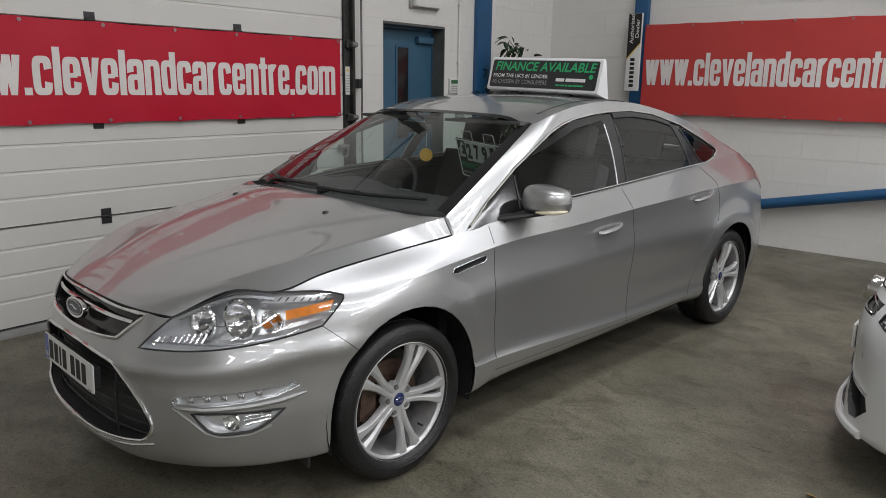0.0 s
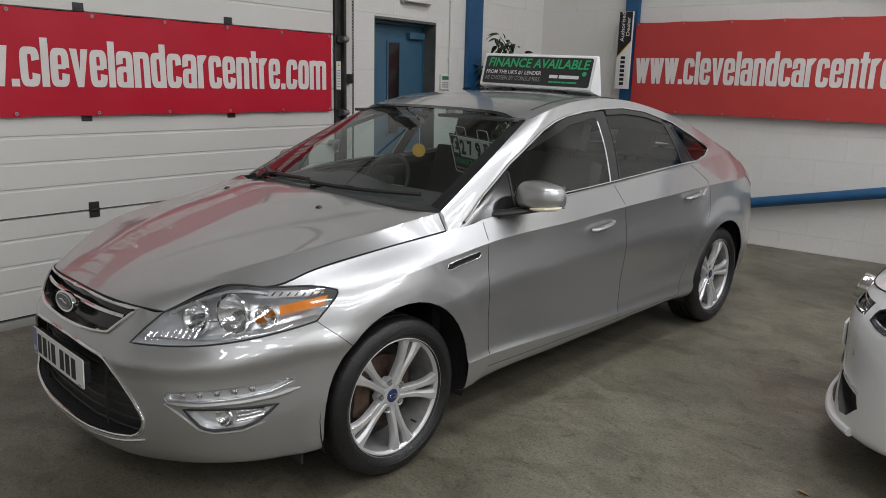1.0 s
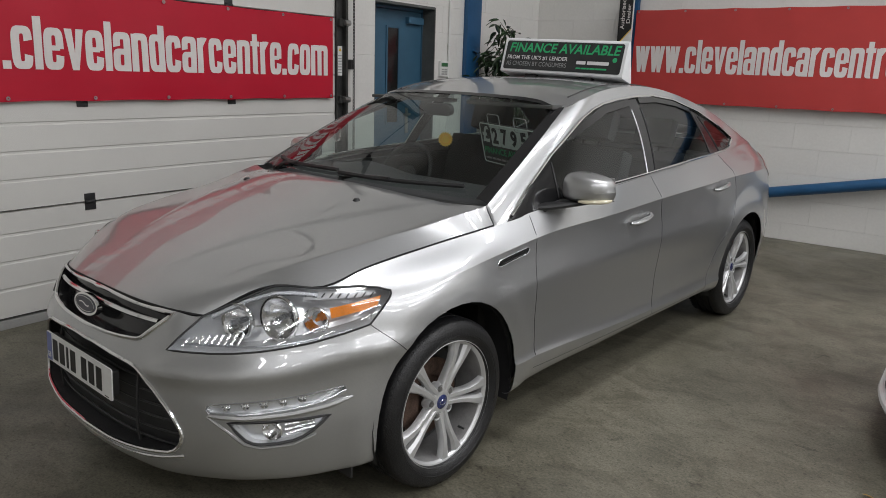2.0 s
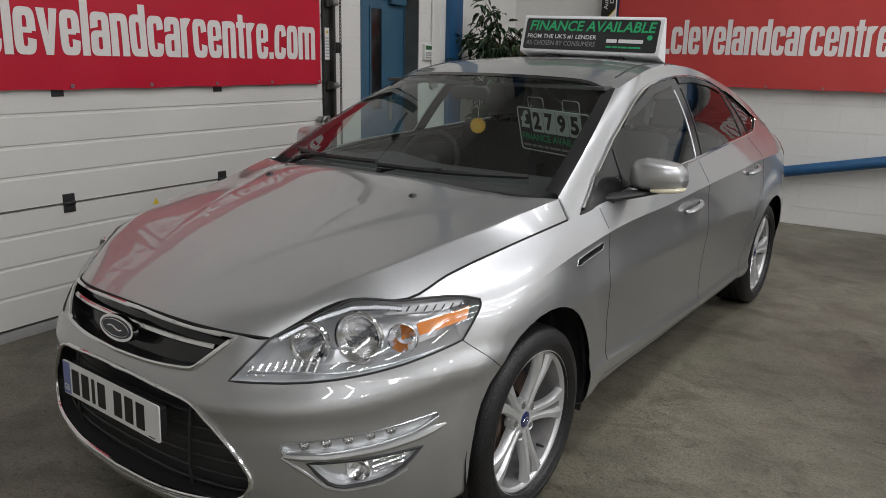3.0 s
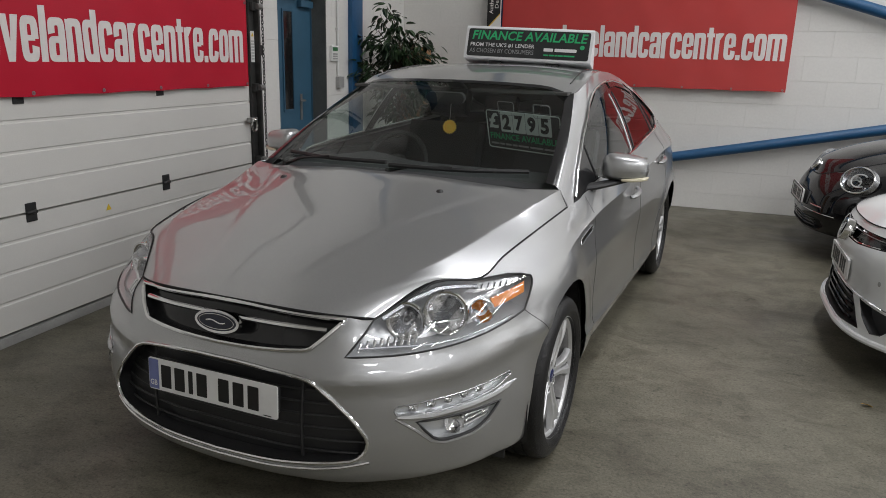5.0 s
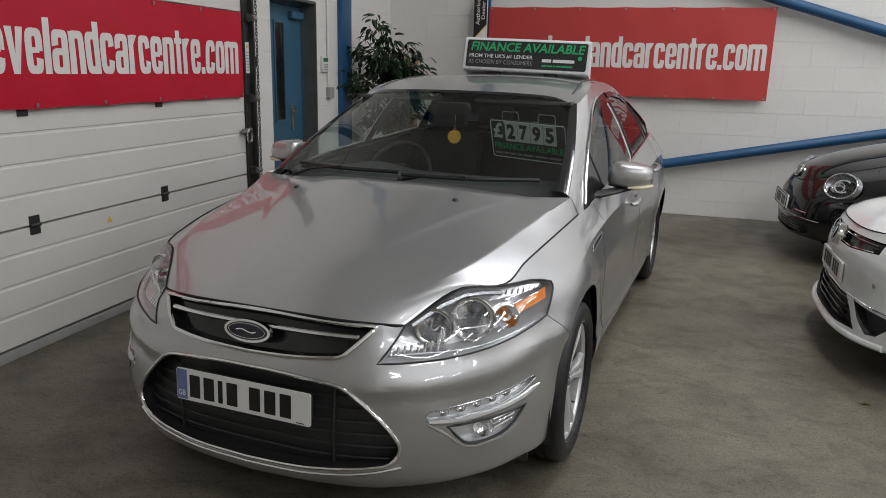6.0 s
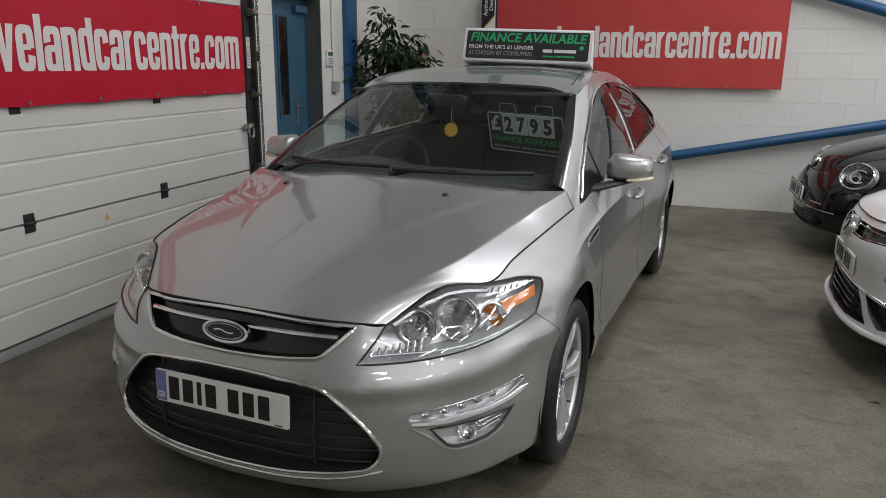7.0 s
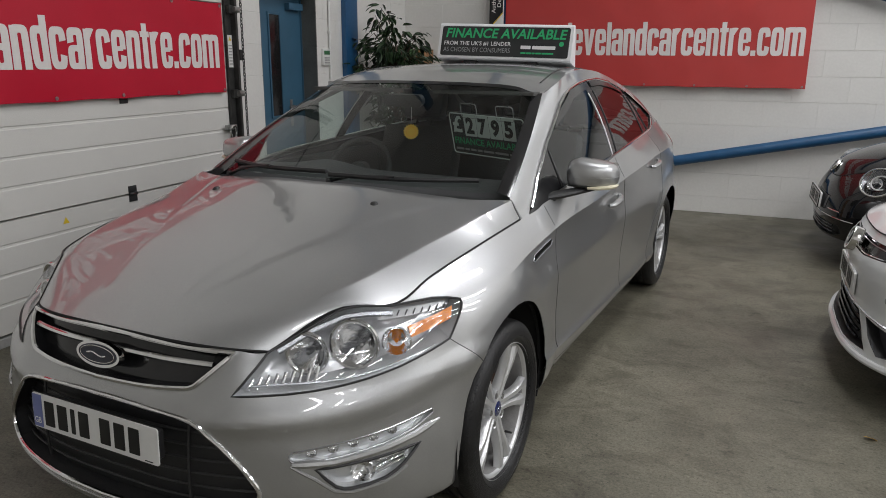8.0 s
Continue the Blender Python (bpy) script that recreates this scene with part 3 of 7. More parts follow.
def heavy_letters(body):
    """Bold narrow lower-case letters, x-height 1, drawn stroke by stroke."""
    bm = bmesh.new()
    S, T = 0.252, 0.18
    pen = 0.0
    layer = [0]

    def quad(pts):
        layer[0] = (layer[0] + 1) % 5
        bm.faces.new([bm.verts.new((pen + x, y, 0.0012 * layer[0] / 5)) for x, y in pts])

    def rect(x0, y0, x1, y1):
        n = max(1, int((y1 - y0) / 0.12))
        z = 0.0012 * layer[0] / 5
        layer[0] = (layer[0] + 1) % 5
        rows = [[bm.verts.new((pen + x, y0 + (y1 - y0) * i / n, z)) for x in (x0, x1)] for i in range(n + 1)]
        for a, b in zip(rows, rows[1:]):
            bm.faces.new((a[0], a[1], b[1], b[0]))

    def ring(cx, cy, a, b, start, stop, t=T, s=S, n=28):
        def at(th, ha, hb, k):
            c, d = math.cos(th), math.sin(th)
            return (cx + math.copysign(abs(c) ** k, c) * ha, cy + math.copysign(abs(d) ** k, d) * hb)

        layer[0] = (layer[0] + 1) % 5
        m = max(4, int(n * abs(stop - start) / 360))
        prev = None
        for i in range(m + 1):
            th = radians(start + (stop - start) * i / m)
            cur = [bm.verts.new((pen + x, y, 0.0012 * layer[0] / 5)) for x, y in (at(th, a, b, 0.5), at(th, a - s, b - t, 0.4))]
            if prev:
                bm.faces.new((prev[0], cur[0], cur[1], prev[1]))
            prev = cur

    for ch in body:
        w = {"w": 0.87, "m": 1.02, "r": 0.47, "t": 0.44, "l": S, ".": S, "v": 0.64}.get(ch, 0.63)
        if ch == "o":
            ring(w / 2, 0.5, w / 2, 0.5, 0, 360)
        elif ch == "c":
            ring(w / 2, 0.5, w / 2, 0.5, 8, 352)
        elif ch == "e":
            ring(w / 2, 0.5, w / 2, 0.5, 0, 353)
            rect(S, 0.46, w - S * 0.5, 0.58)
        elif ch == "d":
            ring(w / 2, 0.5, w / 2, 0.5, 20, 340)
            rect(w - S, 0, w, 1.24)
        elif ch == "a":
            rect(w - S, 0, w, 0.80)
            ring(w / 2, 0.70, w / 2, 0.30, 0, 185)
            ring(w / 2, 0.29, w / 2, 0.29, 40, 330, 0.15)
        elif ch == "n":
            rect(0, 0, S, 0.98)
            rect(w - S, 0, w, 0.75)
            ring(w / 2, 0.70, w / 2, 0.30, 0, 150)
        elif ch == "m":
            rect(0, 0, S, 0.98)
            for k in (0, 1):
                x0 = k * (w - S) / 2
                rect(x0 + (w - S) / 2, 0, x0 + (w - S) / 2 + S, 0.75)
                ring(x0 + (w + S) / 4, 0.70, (w + S) / 4, 0.30, 0, 150)
        elif ch == "r":
            rect(0, 0, S, 0.98)
            ring(w / 2 + 0.05, 0.66, w / 2 + 0.02, 0.34, 60, 160, 0.22)
        elif ch == "t":
            rect(0.09, 0.06, 0.09 + S, 1.2)
            rect(0, 0.84, w, 0.99)
            ring(0.09 + w / 2, 0.2, w / 2, 0.2, 180, 275, 0.15)
        elif ch == "l":
            rect(0, 0, S, 1.24)
        elif ch == ".":
            rect(0, 0, S, 0.19)
        elif ch == "v":
            quad([(0, 1), (S, 1), (w / 2 + 0.05, 0), (w / 2 - 0.11, 0)])
            quad([(w - S, 1), (w, 1), (w / 2 + 0.11, 0), (w / 2 - 0.05, 0)])
        elif ch == "w":
            for k in (0, 1):
                x0 = k * (w - S) / 2
                h = (w + S) / 4
                quad([(x0, 1), (x0 + S, 1), (x0 + h + 0.06, 0), (x0 + h - 0.10, 0)])
                quad([(x0 + 2 * h - S, 1), (x0 + 2 * h, 1), (x0 + h + 0.10, 0), (x0 + h - 0.06, 0)])
        pen += w + 0.045
    bmesh.ops.recalc_face_normals(bm, faces=bm.faces)
    for f in bm.faces:
        if f.normal.z < 0:
            f.normal_flip()
    return bm, pen - 0.045


def banner(name, m, w, h, text_box, label, vinyl):
    """Vinyl banner, slightly slack, in the xy plane of m, with eyelets and letters."""
    ob = thing(name, m, label, "banner", "trade banners")
    rows = []
    nx, ny = 60, 14
    rnd = random.Random(name)
    ph = [rnd.uniform(0, 6) for _ in range(6)]
    for j in range(ny + 1):
        v = j / ny
        row = []
        for i in range(nx + 1):
            u = i / nx
            edge = 0.006 * abs(math.sin(u * math.pi * 6)) * (abs(v - 0.5) * 2) ** 6
            wave = 0.004 * math.sin(9 * u + 3 * v + ph[0]) + 0.003 * math.sin(23 * u - 5 * v + ph[1]) * (0.3 + abs(v - 0.5)) + 0.002 * math.sin(41 * u + 8 * v + ph[2])
            row.append((u * w, v * h - edge * (1 if v > 0.5 else -1), 0.008 + wave * min(1, 6 * min(u, 1 - u) + 0.1)))
        rows.append(row)
    bm = thick(outward(grid(rows), (w / 2, h / 2, -5)), 0.001)
    part("sheet", bm, vinyl, ob, "glossy red vinyl sheet")
    x0, y0, tw, th = text_box
    letters, wide = heavy_letters("www.clevelandcarcentre.com")
    for v in letters.verts:
        u = (x0 + v.co.x / wide * tw) / w
        vv = (y0 + v.co.y / 1.24 * th) / h
        wave = 0.004 * math.sin(9 * u + 3 * vv + ph[0]) + 0.003 * math.sin(23 * u - 5 * vv + ph[1]) * (0.3 + abs(vv - 0.5)) + 0.002 * math.sin(41 * u + 8 * vv + ph[2])
        v.co = Vector((u * w, vv * h, 0.0105 + wave * min(1, 6 * min(u, 1 - u) + 0.1) + v.co.z))
    part("lettering", letters, WHITE_VINYL, ob, "bold white letters", smooth=False)
    for k in range(7):
        for y in (0.02, h - 0.02):
            part("eyelet", lathe([(0.004, 0), (0.011, 0), (0.011, 0.003), (0.004, 0.003)], 12, Matrix.Translation((0.03 + k * (w - 0.06) / 6, y, 0.016))), GALV, ob)
    return ob


banner("banner", Matrix.Translation((-4.612, 1.30, 1.272)) @ Matrix.Rotation(radians(90), 4, "Z") @ Matrix.Rotation(radians(90), 4, "X"), 2.975, 0.622, (0.033, 0.176, 2.882, 0.282), "red vinyl banner with white letters on the roller door", RED_VINYL)
banner("banner", Matrix.Translation((-3.49, 7.625, 1.268)) @ Matrix.Rotation(radians(90), 4, "X"), 2.98, 0.93, (0.03, 0.305, 2.90, 0.325), "red vinyl banner with white letters on the block wall", RED_FADED)

# slim upright dealer sign on the column
ds = thing("dealer_sign", Matrix.Translation((-3.645, 7.52, 1.51)) @ Matrix.Rotation(radians(90), 4, "X"), "slim upright black and white dealer sign on the column", "sign")
part("board", box((0, 0, -0.03), (0.155, 0.80, 0.0), 0.006), WHITE_PLASTIC, ds)
part("black_field", prism([(0.004, 0.34), (0.151, 0.50), (0.151, 0.797), (0.004, 0.797)], 0.0005, 0.002), INK, ds, "black upper field")
part("yellow_stripe", prism([(0.004, 0.325), (0.151, 0.485), (0.151, 0.499), (0.004, 0.339)], 0.0005, 0.002), bpy.data.materials["yellow_sticker"], ds)
turn = Matrix.Rotation(radians(90), 4, "Z")
lettering("lettering", "Authorised", 0.30, 0.045, Matrix.Translation((0.072, 0.49, 0.003)) @ turn, WHITE_VINYL, ds, 0.01)
lettering("lettering", "Dealer", 0.19, 0.04, Matrix.Translation((0.130, 0.55, 0.003)) @ turn, WHITE_VINYL, ds, 0.01)
for k in range(7):
    part("mark", box((0.05, 0.04 + 0.045 * k, 0.0005), (0.10, 0.07 + 0.045 * k, 0.002)), INK, ds, smooth=False)

# ceiling battens, all out of view and added to light the room
for k, (x, y) in enumerate(LAMPS):
    if k == 0:
        cl = thing("ceiling_light", pose(x, y, CEILING), "white twin-tube fluorescent batten assumed on the unseen ceiling, switched on", "ceiling light", "ceiling lights")
        part("housing", box((-0.13, -0.76, -0.06), (0.13, 0.76, -0.001), 0.006), WHITE_PLASTIC, cl)
        for tx in (-0.07, 0.07):
            part("tube", tube([(tx, -0.74, -0.085), (tx, 0.74, -0.085)], 0.014, 10), TUBE_MAT, cl, "glowing tube")
    else:
        copy_thing(cl, pose(x, y, CEILING))
    la = bpy.data.lights.new("batten_light", "AREA")
    la.shape, la.size, la.size_y, la.energy, la.color = "RECTANGLE", 0.26, 1.5, LAMP_POWER, LAMP_COLOUR
    lo = new("batten_light", la)
    lo.matrix_basis = pose(x, y, CEILING - 0.105)

# ---- the silver hatchback ----
# local axes: x to the car's left side, y to its rear, z up; 0 at the front axle on the floor
from mathutils.bvhtree import BVHTree

CAR = pose(-2.659, 2.112, 0, 0, 0, -5.0)
car = thing("silver_car", CAR, "silver metallic five-door hatchback car parked on the concrete floor", "car")
SIDE = ((0, 1, 0), (0, 0, 1))
FRONT = ((1, 0, 0), (0, 0, 1))
OBL = ((0.7071, 0.7071, 0), (0, 0, 1))

# vertical profiles from under the sill to the bonnet edge or belt line, from the nose round to the tail
STATIONS = [
    [(0, -0.80, 0.19), (0, -0.925, 0.195), (0, -0.958, 0.28), (0, -0.955, 0.45), (0, -0.935, 0.59), (0, -0.90, 0.69), (0, -0.868, 0.755)],
    [(0.25, -0.78, 0.19), (0.25, -0.905, 0.197), (0.26, -0.945, 0.29), (0.26, -0.942, 0.45), (0.25, -0.922, 0.59), (0.25, -0.885, 0.69), (0.24, -0.852, 0.749)],
    [(0.42, -0.75, 0.19), (0.44, -0.86, 0.20), (0.465, -0.893, 0.30), (0.45, -0.893, 0.46), (0.43, -0.868, 0.61), (0.42, -0.838, 0.69), (0.41, -0.806, 0.737)],
    [(0.56, -0.68, 0.19), (0.59, -0.775, 0.205), (0.615, -0.805, 0.32), (0.60, -0.815, 0.47), (0.555, -0.795, 0.61), (0.52, -0.775, 0.68), (0.48, -0.752, 0.728)],
    [(0.69, -0.58, 0.195), (0.725, -0.645, 0.21), (0.755, -0.662, 0.33), (0.745, -0.675, 0.48), (0.705, -0.67, 0.635), (0.655, -0.635, 0.74), (0.60, -0.57, 0.818)],
    [(0.77, -0.46, 0.20), (0.815, -0.49, 0.215), (0.842, -0.49, 0.34), (0.845, -0.48, 0.49), (0.830, -0.475, 0.645), (0.778, -0.455, 0.76), (0.712, -0.465, 0.816)],
    [(0.80, -0.33, 0.21), (0.862, -0.345, 0.222), (0.885, -0.32, 0.36), (0.893, -0.29, 0.50), (0.888, -0.275, 0.645), (0.850, -0.27, 0.770), (0.738, -0.30, 0.855)],
    [(0.82, 0, 0.21), (0.88, 0, 0.225), (0.912, 0, 0.36), (0.922, 0, 0.50), (0.922, 0, 0.66), (0.884, 0, 0.808), (0.773, 0, 0.896)],
    [(0.82, 0.30, 0.21), (0.882, 0.30, 0.235), (0.902, 0.30, 0.36), (0.902, 0.30, 0.50), (0.903, 0.30, 0.67), (0.880, 0.30, 0.84), (0.801, 0.328, 0.928)],
    [(0.82, 0.55, 0.22), (0.890, 0.55, 0.262), (0.922, 0.55, 0.368), (0.905, 0.55, 0.50), (0.909, 0.55, 0.69), (0.890, 0.55, 0.872), (0.822, 0.55, 0.958)],
    [(0.82, 1.10, 0.22), (0.892, 1.10, 0.262), (0.926, 1.10, 0.346), (0.908, 1.10, 0.50), (0.916, 1.10, 0.70), (0.904, 1.10, 0.893), (0.868, 1.10, 1.012)],
    [(0.82, 1.60, 0.22), (0.892, 1.60, 0.262), (0.926, 1.60, 0.328), (0.908, 1.60, 0.50), (0.919, 1.60, 0.71), (0.907, 1.60, 0.915), (0.857, 1.60, 1.041)],
    [(0.82, 2.20, 0.22), (0.892, 2.20, 0.262), (0.926, 2.20, 0.318), (0.912, 2.20, 0.50), (0.925, 2.20, 0.71), (0.906, 2.20, 0.932), (0.842, 2.20, 1.070)],
    [(0.82, 2.55, 0.22), (0.890, 2.55, 0.25), (0.920, 2.55, 0.330), (0.925, 2.55, 0.50), (0.935, 2.55, 0.70), (0.900, 2.55, 0.942), (0.825, 2.58, 1.090)],
    [(0.82, 2.85, 0.22), (0.890, 2.85, 0.25), (0.920, 2.85, 0.385), (0.935, 2.85, 0.50), (0.940, 2.85, 0.70), (0.900, 2.85, 0.946), (0.795, 2.85, 1.105)],
    [(0.80, 3.20, 0.22), (0.870, 3.20, 0.25), (0.900, 3.20, 0.385), (0.915, 3.20, 0.50), (0.915, 3.20, 0.70), (0.878, 3.20, 0.946), (0.755, 3.20, 1.105)],
    [(0.72, 3.450, 0.24), (0.800, 3.470, 0.27), (0.840, 3.490, 0.385), (0.850, 3.500, 0.50), (0.845, 3.490, 0.70), (0.800, 3.470, 0.946), (0.66, 3.450, 1.095)],
    [(0.50, 3.590, 0.26), (0.580, 3.660, 0.28), (0.640, 3.720, 0.385), (0.650, 3.740, 0.50), (0.640, 3.720, 0.70), (0.600, 3.680, 0.946), (0.50, 3.600, 1.088)],
    [(0, 3.670, 0.26), (0, 3.750, 0.28), (0, 3.790, 0.385), (0, 3.800, 0.50), (0, 3.790, 0.70), (0, 3.750, 0.946), (0, 3.660, 1.085)],
]


def step(t):
    t = min(1.0, max(0.0, t))
    return t * t * (3 - 2 * t)


def body_rows(stations, per=8, rise=6, flare=((0.0, 0.335), (2.85, 0.335)), ledge=None):
    """Sheet through the profiles: smooth along the car and up each profile."""
    s = [0.0]
    for a, b in zip(stations, stations[1:]):
        s.append(s[-1] + max((Vector(b[4]) - Vector(a[4])).length, 0.05))
    ks = len(stations[0])
    curves = [[(s[i], stations[i][k]) for i in range(len(stations))] for k in range(ks)]
    rows = []
    for i in range(len(stations) - 1):
        for j in range(per + (i == len(stations) - 2)):
            t = s[i] + (s[i + 1] - s[i]) * j / per
            keys = [(k, spline(curves[k], t)) for k in range(ks)]
            row = []
            y_here = keys[4][1][1]
            crease = min(1.0, max(0.0, (y_here + 0.1) / 0.5)) * min(1.0, max(0.0, (3.4 - y_here) / 0.5))
            for k in range(ks - 1):
                for q in range(rise + (k == ks - 2)):
                    p = spline(keys, k + q / rise)
                    if crease and k + q / rise > 2:
                        sharp = spline(keys[2:6], k + q / rise) if k < 5 else spline(keys[5:], k + q / rise)
                        p = p + (sharp - p) * crease
                        if 2 < k + q / rise < 3:
                            p[0] -= 0.065 * crease * (q / rise) * (1 - q / rise) ** 3
                        if 4 < k + q / rise < 5:
                            p[0] -= 0.007 * crease * math.sin(math.pi * (q / rise))
                    for fy, fz in flare:
                        d = math.hypot(p[1] - fy, p[2] - fz)
                        p[0] += 0.011 * (1 - step((d - 0.42) / 0.10)) * step((p[0] - 0.68) / 0.08)
                    if ledge and p[1] < -0.1 and p[2] < 0.76:
                        knee = spline(ledge, abs(p[0]))
                        drop = knee - p[2]
                        dent = -float(spline(KNEE, drop)) * step((-0.15 - p[1]) / 0.2) * step((abs(p[0]) - 0.30) / 0.15)
                        turn_out = radians(78) * min(1.0, abs(p[0]) / 0.86) ** 2
                        p[0] -= dent * math.sin(turn_out)
                        p[1] += dent * math.cos(turn_out)
                    row.append(tuple(p))
            rows.append(row)
    return rows


KNEE = [(-0.06, 0.0), (-0.05, 0.0008), (-0.006, 0.011), (0.012, 0.0115), (0.05, -0.001), (0.10, -0.004), (0.22, 0.0)]
LEDGE = [(0.0, 0.57), (0.42, 0.565), (0.62, 0.575), (0.76, 0.590), (0.86, 0.625)]
BODY = outward(grid(body_rows(STATIONS, 8, 9, ledge=LEDGE)), (0, 1.4, 0.5))
TREE = BVHTree.FromBMesh(BODY)


def onto(p, d):
    """Where the line through p along d first meets the body from outside."""
    d = Vector(d).normalized()
    hit = TREE.ray_cast(Vector(p) - d * 3, d)
    return hit[0]


def lift_path(pts, uv, out, step=0.02, closed=False):
    """Points of a drawn line laid on the body, out metres above it."""
    u, v = Vector(uv[0]), Vector(uv[1])
    d = v.cross(u)
    d = -d if d.dot(Vector((-1, 1, 0))) < 0 else d
    res = []
    pairs = list(zip(pts, pts[1:] + pts[:1])) if closed else list(zip(pts, pts[1:]))
    for (p0, q0), (p1, q1) in pairs:
        n = max(1, int(math.hypot(p1 - p0, q1 - q0) / step))
        for k in range(n):
            t = k / n
            h = TREE.ray_cast(u * (p0 + (p1 - p0) * t) + v * (q0 + (q1 - q0) * t) - d * 3, d)
            if h[0]:
                res.append(h[0] + h[1] * (out if h[1].dot(d) < 0 else -out))
    if not closed:
        p, q = pts[-1]
        h = TREE.ray_cast(u * p + v * q - d * 3, d)
        if h[0]:
            res.append(h[0] + h[1] * (out if h[1].dot(d) < 0 else -out))
    return res


def both(pts):
    return [(-x, y, z) for x, y, z in pts]


def arch(cy, cz, r):
    return [(cy - r, -0.2)] + [(cy - r * math.cos(math.pi * k / 20), cz + r * math.sin(math.pi * k / 20)) for k in range(21)] + [(cy + r, -0.2)]


HEADLIGHT = eased([(-0.303, 0.629), (-0.196, 0.727), (-0.06, 0.79), (0.026, 0.817), (0.09, 0.820), (0.164, 0.814), (0.30, 0.812), (0.400, 0.793), (0.395, 0.77), (0.336, 0.702), (0.16, 0.668), (-0.02, 0.643), (-0.16, 0.630)], (0, 9))
UPPER_GRILLE = eased([(-0.41, 0.733), (-0.2, 0.745), (0, 0.750), (0.2, 0.745), (0.41, 0.733), (0.392, 0.712), (0.33, 0.650), (0.30, 0.641), (0.15, 0.630), (0, 0.626), (-0.15, 0.630), (-0.30, 0.641), (-0.33, 0.650), (-0.392, 0.712)], (0, 4))
LOWER_GRILLE = eased([(-0.50, 0.40), (-0.46, 0.45), (-0.36, 0.542), (-0.30, 0.562), (-0.15, 0.577), (0, 0.58), (0.15, 0.577), (0.30, 0.562), (0.36, 0.542), (0.46, 0.45), (0.50, 0.40), (0.518, 0.365), (0.505, 0.325), (0.47, 0.30), (0.30, 0.277), (0.15, 0.268), (0, 0.265), (-0.15, 0.268), (-0.30, 0.277), (-0.47, 0.30), (-0.505, 0.325), (-0.518, 0.365)], ())
DRL = eased([(-0.168, 0.462), (-0.155, 0.478), (0.05, 0.497), (0.257, 0.516), (0.262, 0.505), (0.19, 0.478), (0.0, 0.455), (-0.15, 0.447)], (3, 4))
FOG = eased([(-0.10, 0.425), (0.215, 0.430), (0.16, 0.385), (0.10, 0.358), (0.0, 0.350), (-0.045, 0.365)], (0, 1))
FENDER = [(-0.60, 0.9), (-0.371, 0.70), (-0.262, 0.60), (-0.262, 0.30), (-0.2, 0.10), (0.508, 0.10), (0.508, 0.37), (0.500, 0.70), (0.508, 0.86), (0.545, 0.99), (0.30, 1.02), (-0.60, 1.02)]
FRONT_DOOR = [(0.508, 0.312), (0.508, 0.37), (0.500, 0.70), (0.508, 0.86), (0.545, 0.99), (0.545, 1.2), (1.53, 1.2), (1.53, 1.05), (1.60, 0.93), (1.626, 0.78), (1.612, 0.577), (1.580, 0.300)]
REAR_DOOR = [(1.580, 0.300), (1.612, 0.577), (1.626, 0.78), (1.60, 0.93), (1.53, 1.05), (1.53, 1.2), (2.40, 1.2), (2.46, 1.086), (2.62, 0.98), (2.645, 0.88), (2.64, 0.80), (2.54, 0.66), (2.41, 0.53), (2.32, 0.40), (2.28, 0.300)]
SILL = [(0.31, 0.10), (0.508, 0.312), (1.580, 0.300), (2.28, 0.300), (2.40, 0.10)]

left = lambda c: c.x > 0.3
shell = BODY.copy()
cut(shell, arch(0.0, 0.335, 0.372), *SIDE, False, left)
cut(shell, arch(2.84, 0.335, 0.365), *SIDE, False, left)
front_side = lambda c: c.y < 0.2
hl_patch = cut(shell.copy(), HEADLIGHT, *OBL, True, front_side)
cut(shell, HEADLIGHT, *OBL, False, front_side)


def tidy(bm):
    bmesh.ops.remove_doubles(bm, verts=bm.verts, dist=1e-4)
    return bm


# bumper: all that lies ahead of the seam behind the headlight
nose = shell.copy()
cut(nose, [(-1.2, 0.1), (-1.2, 0.92), (-0.52, 0.92), (-0.371, 0.70), (-0.262, 0.60), (-0.262, 0.1)], *SIDE, True)
ahead = lambda c: c.y < -0.3
for hole, uv in ((UPPER_GRILLE, FRONT), (LOWER_GRILLE, FRONT), (DRL, OBL), (FOG, OBL)):
    cut(nose, hole, *uv, False, ahead)
mirrored(nose)
part("front_bumper", thick(tidy(nose), 0.003), SILVER, car, "silver front bumper")
fender = cut(shell.copy(), FENDER, *SIDE, True, left)
fdoor = cut(shell.copy(), FRONT_DOOR, *SIDE, True, left)
rdoor = cut(shell.copy(), REAR_DOOR, *SIDE, True, left)
sill = cut(shell.copy(), SILL, *SIDE, True, left)
rest = shell
for poly in (FENDER, FRONT_DOOR, REAR_DOOR, SILL, [(-1.2, 0.0), (-1.2, 1.0), (0.0, 1.0), (0.0, 0.0)]):
    cut(rest, poly, *SIDE, False)
PANELS = {}
for nm, bm in (("front_fender", fender), ("front_door", fdoor), ("rear_door", rdoor), ("sill", sill), ("rear_quarter", rest)):
    other = flipped(bm.copy())
    for side_name, b in (("l", bm), ("r", other)):
        PANELS[nm + side_name] = part(nm, thick(tidy(b), 0.003), SILVER, car, sharp=12)

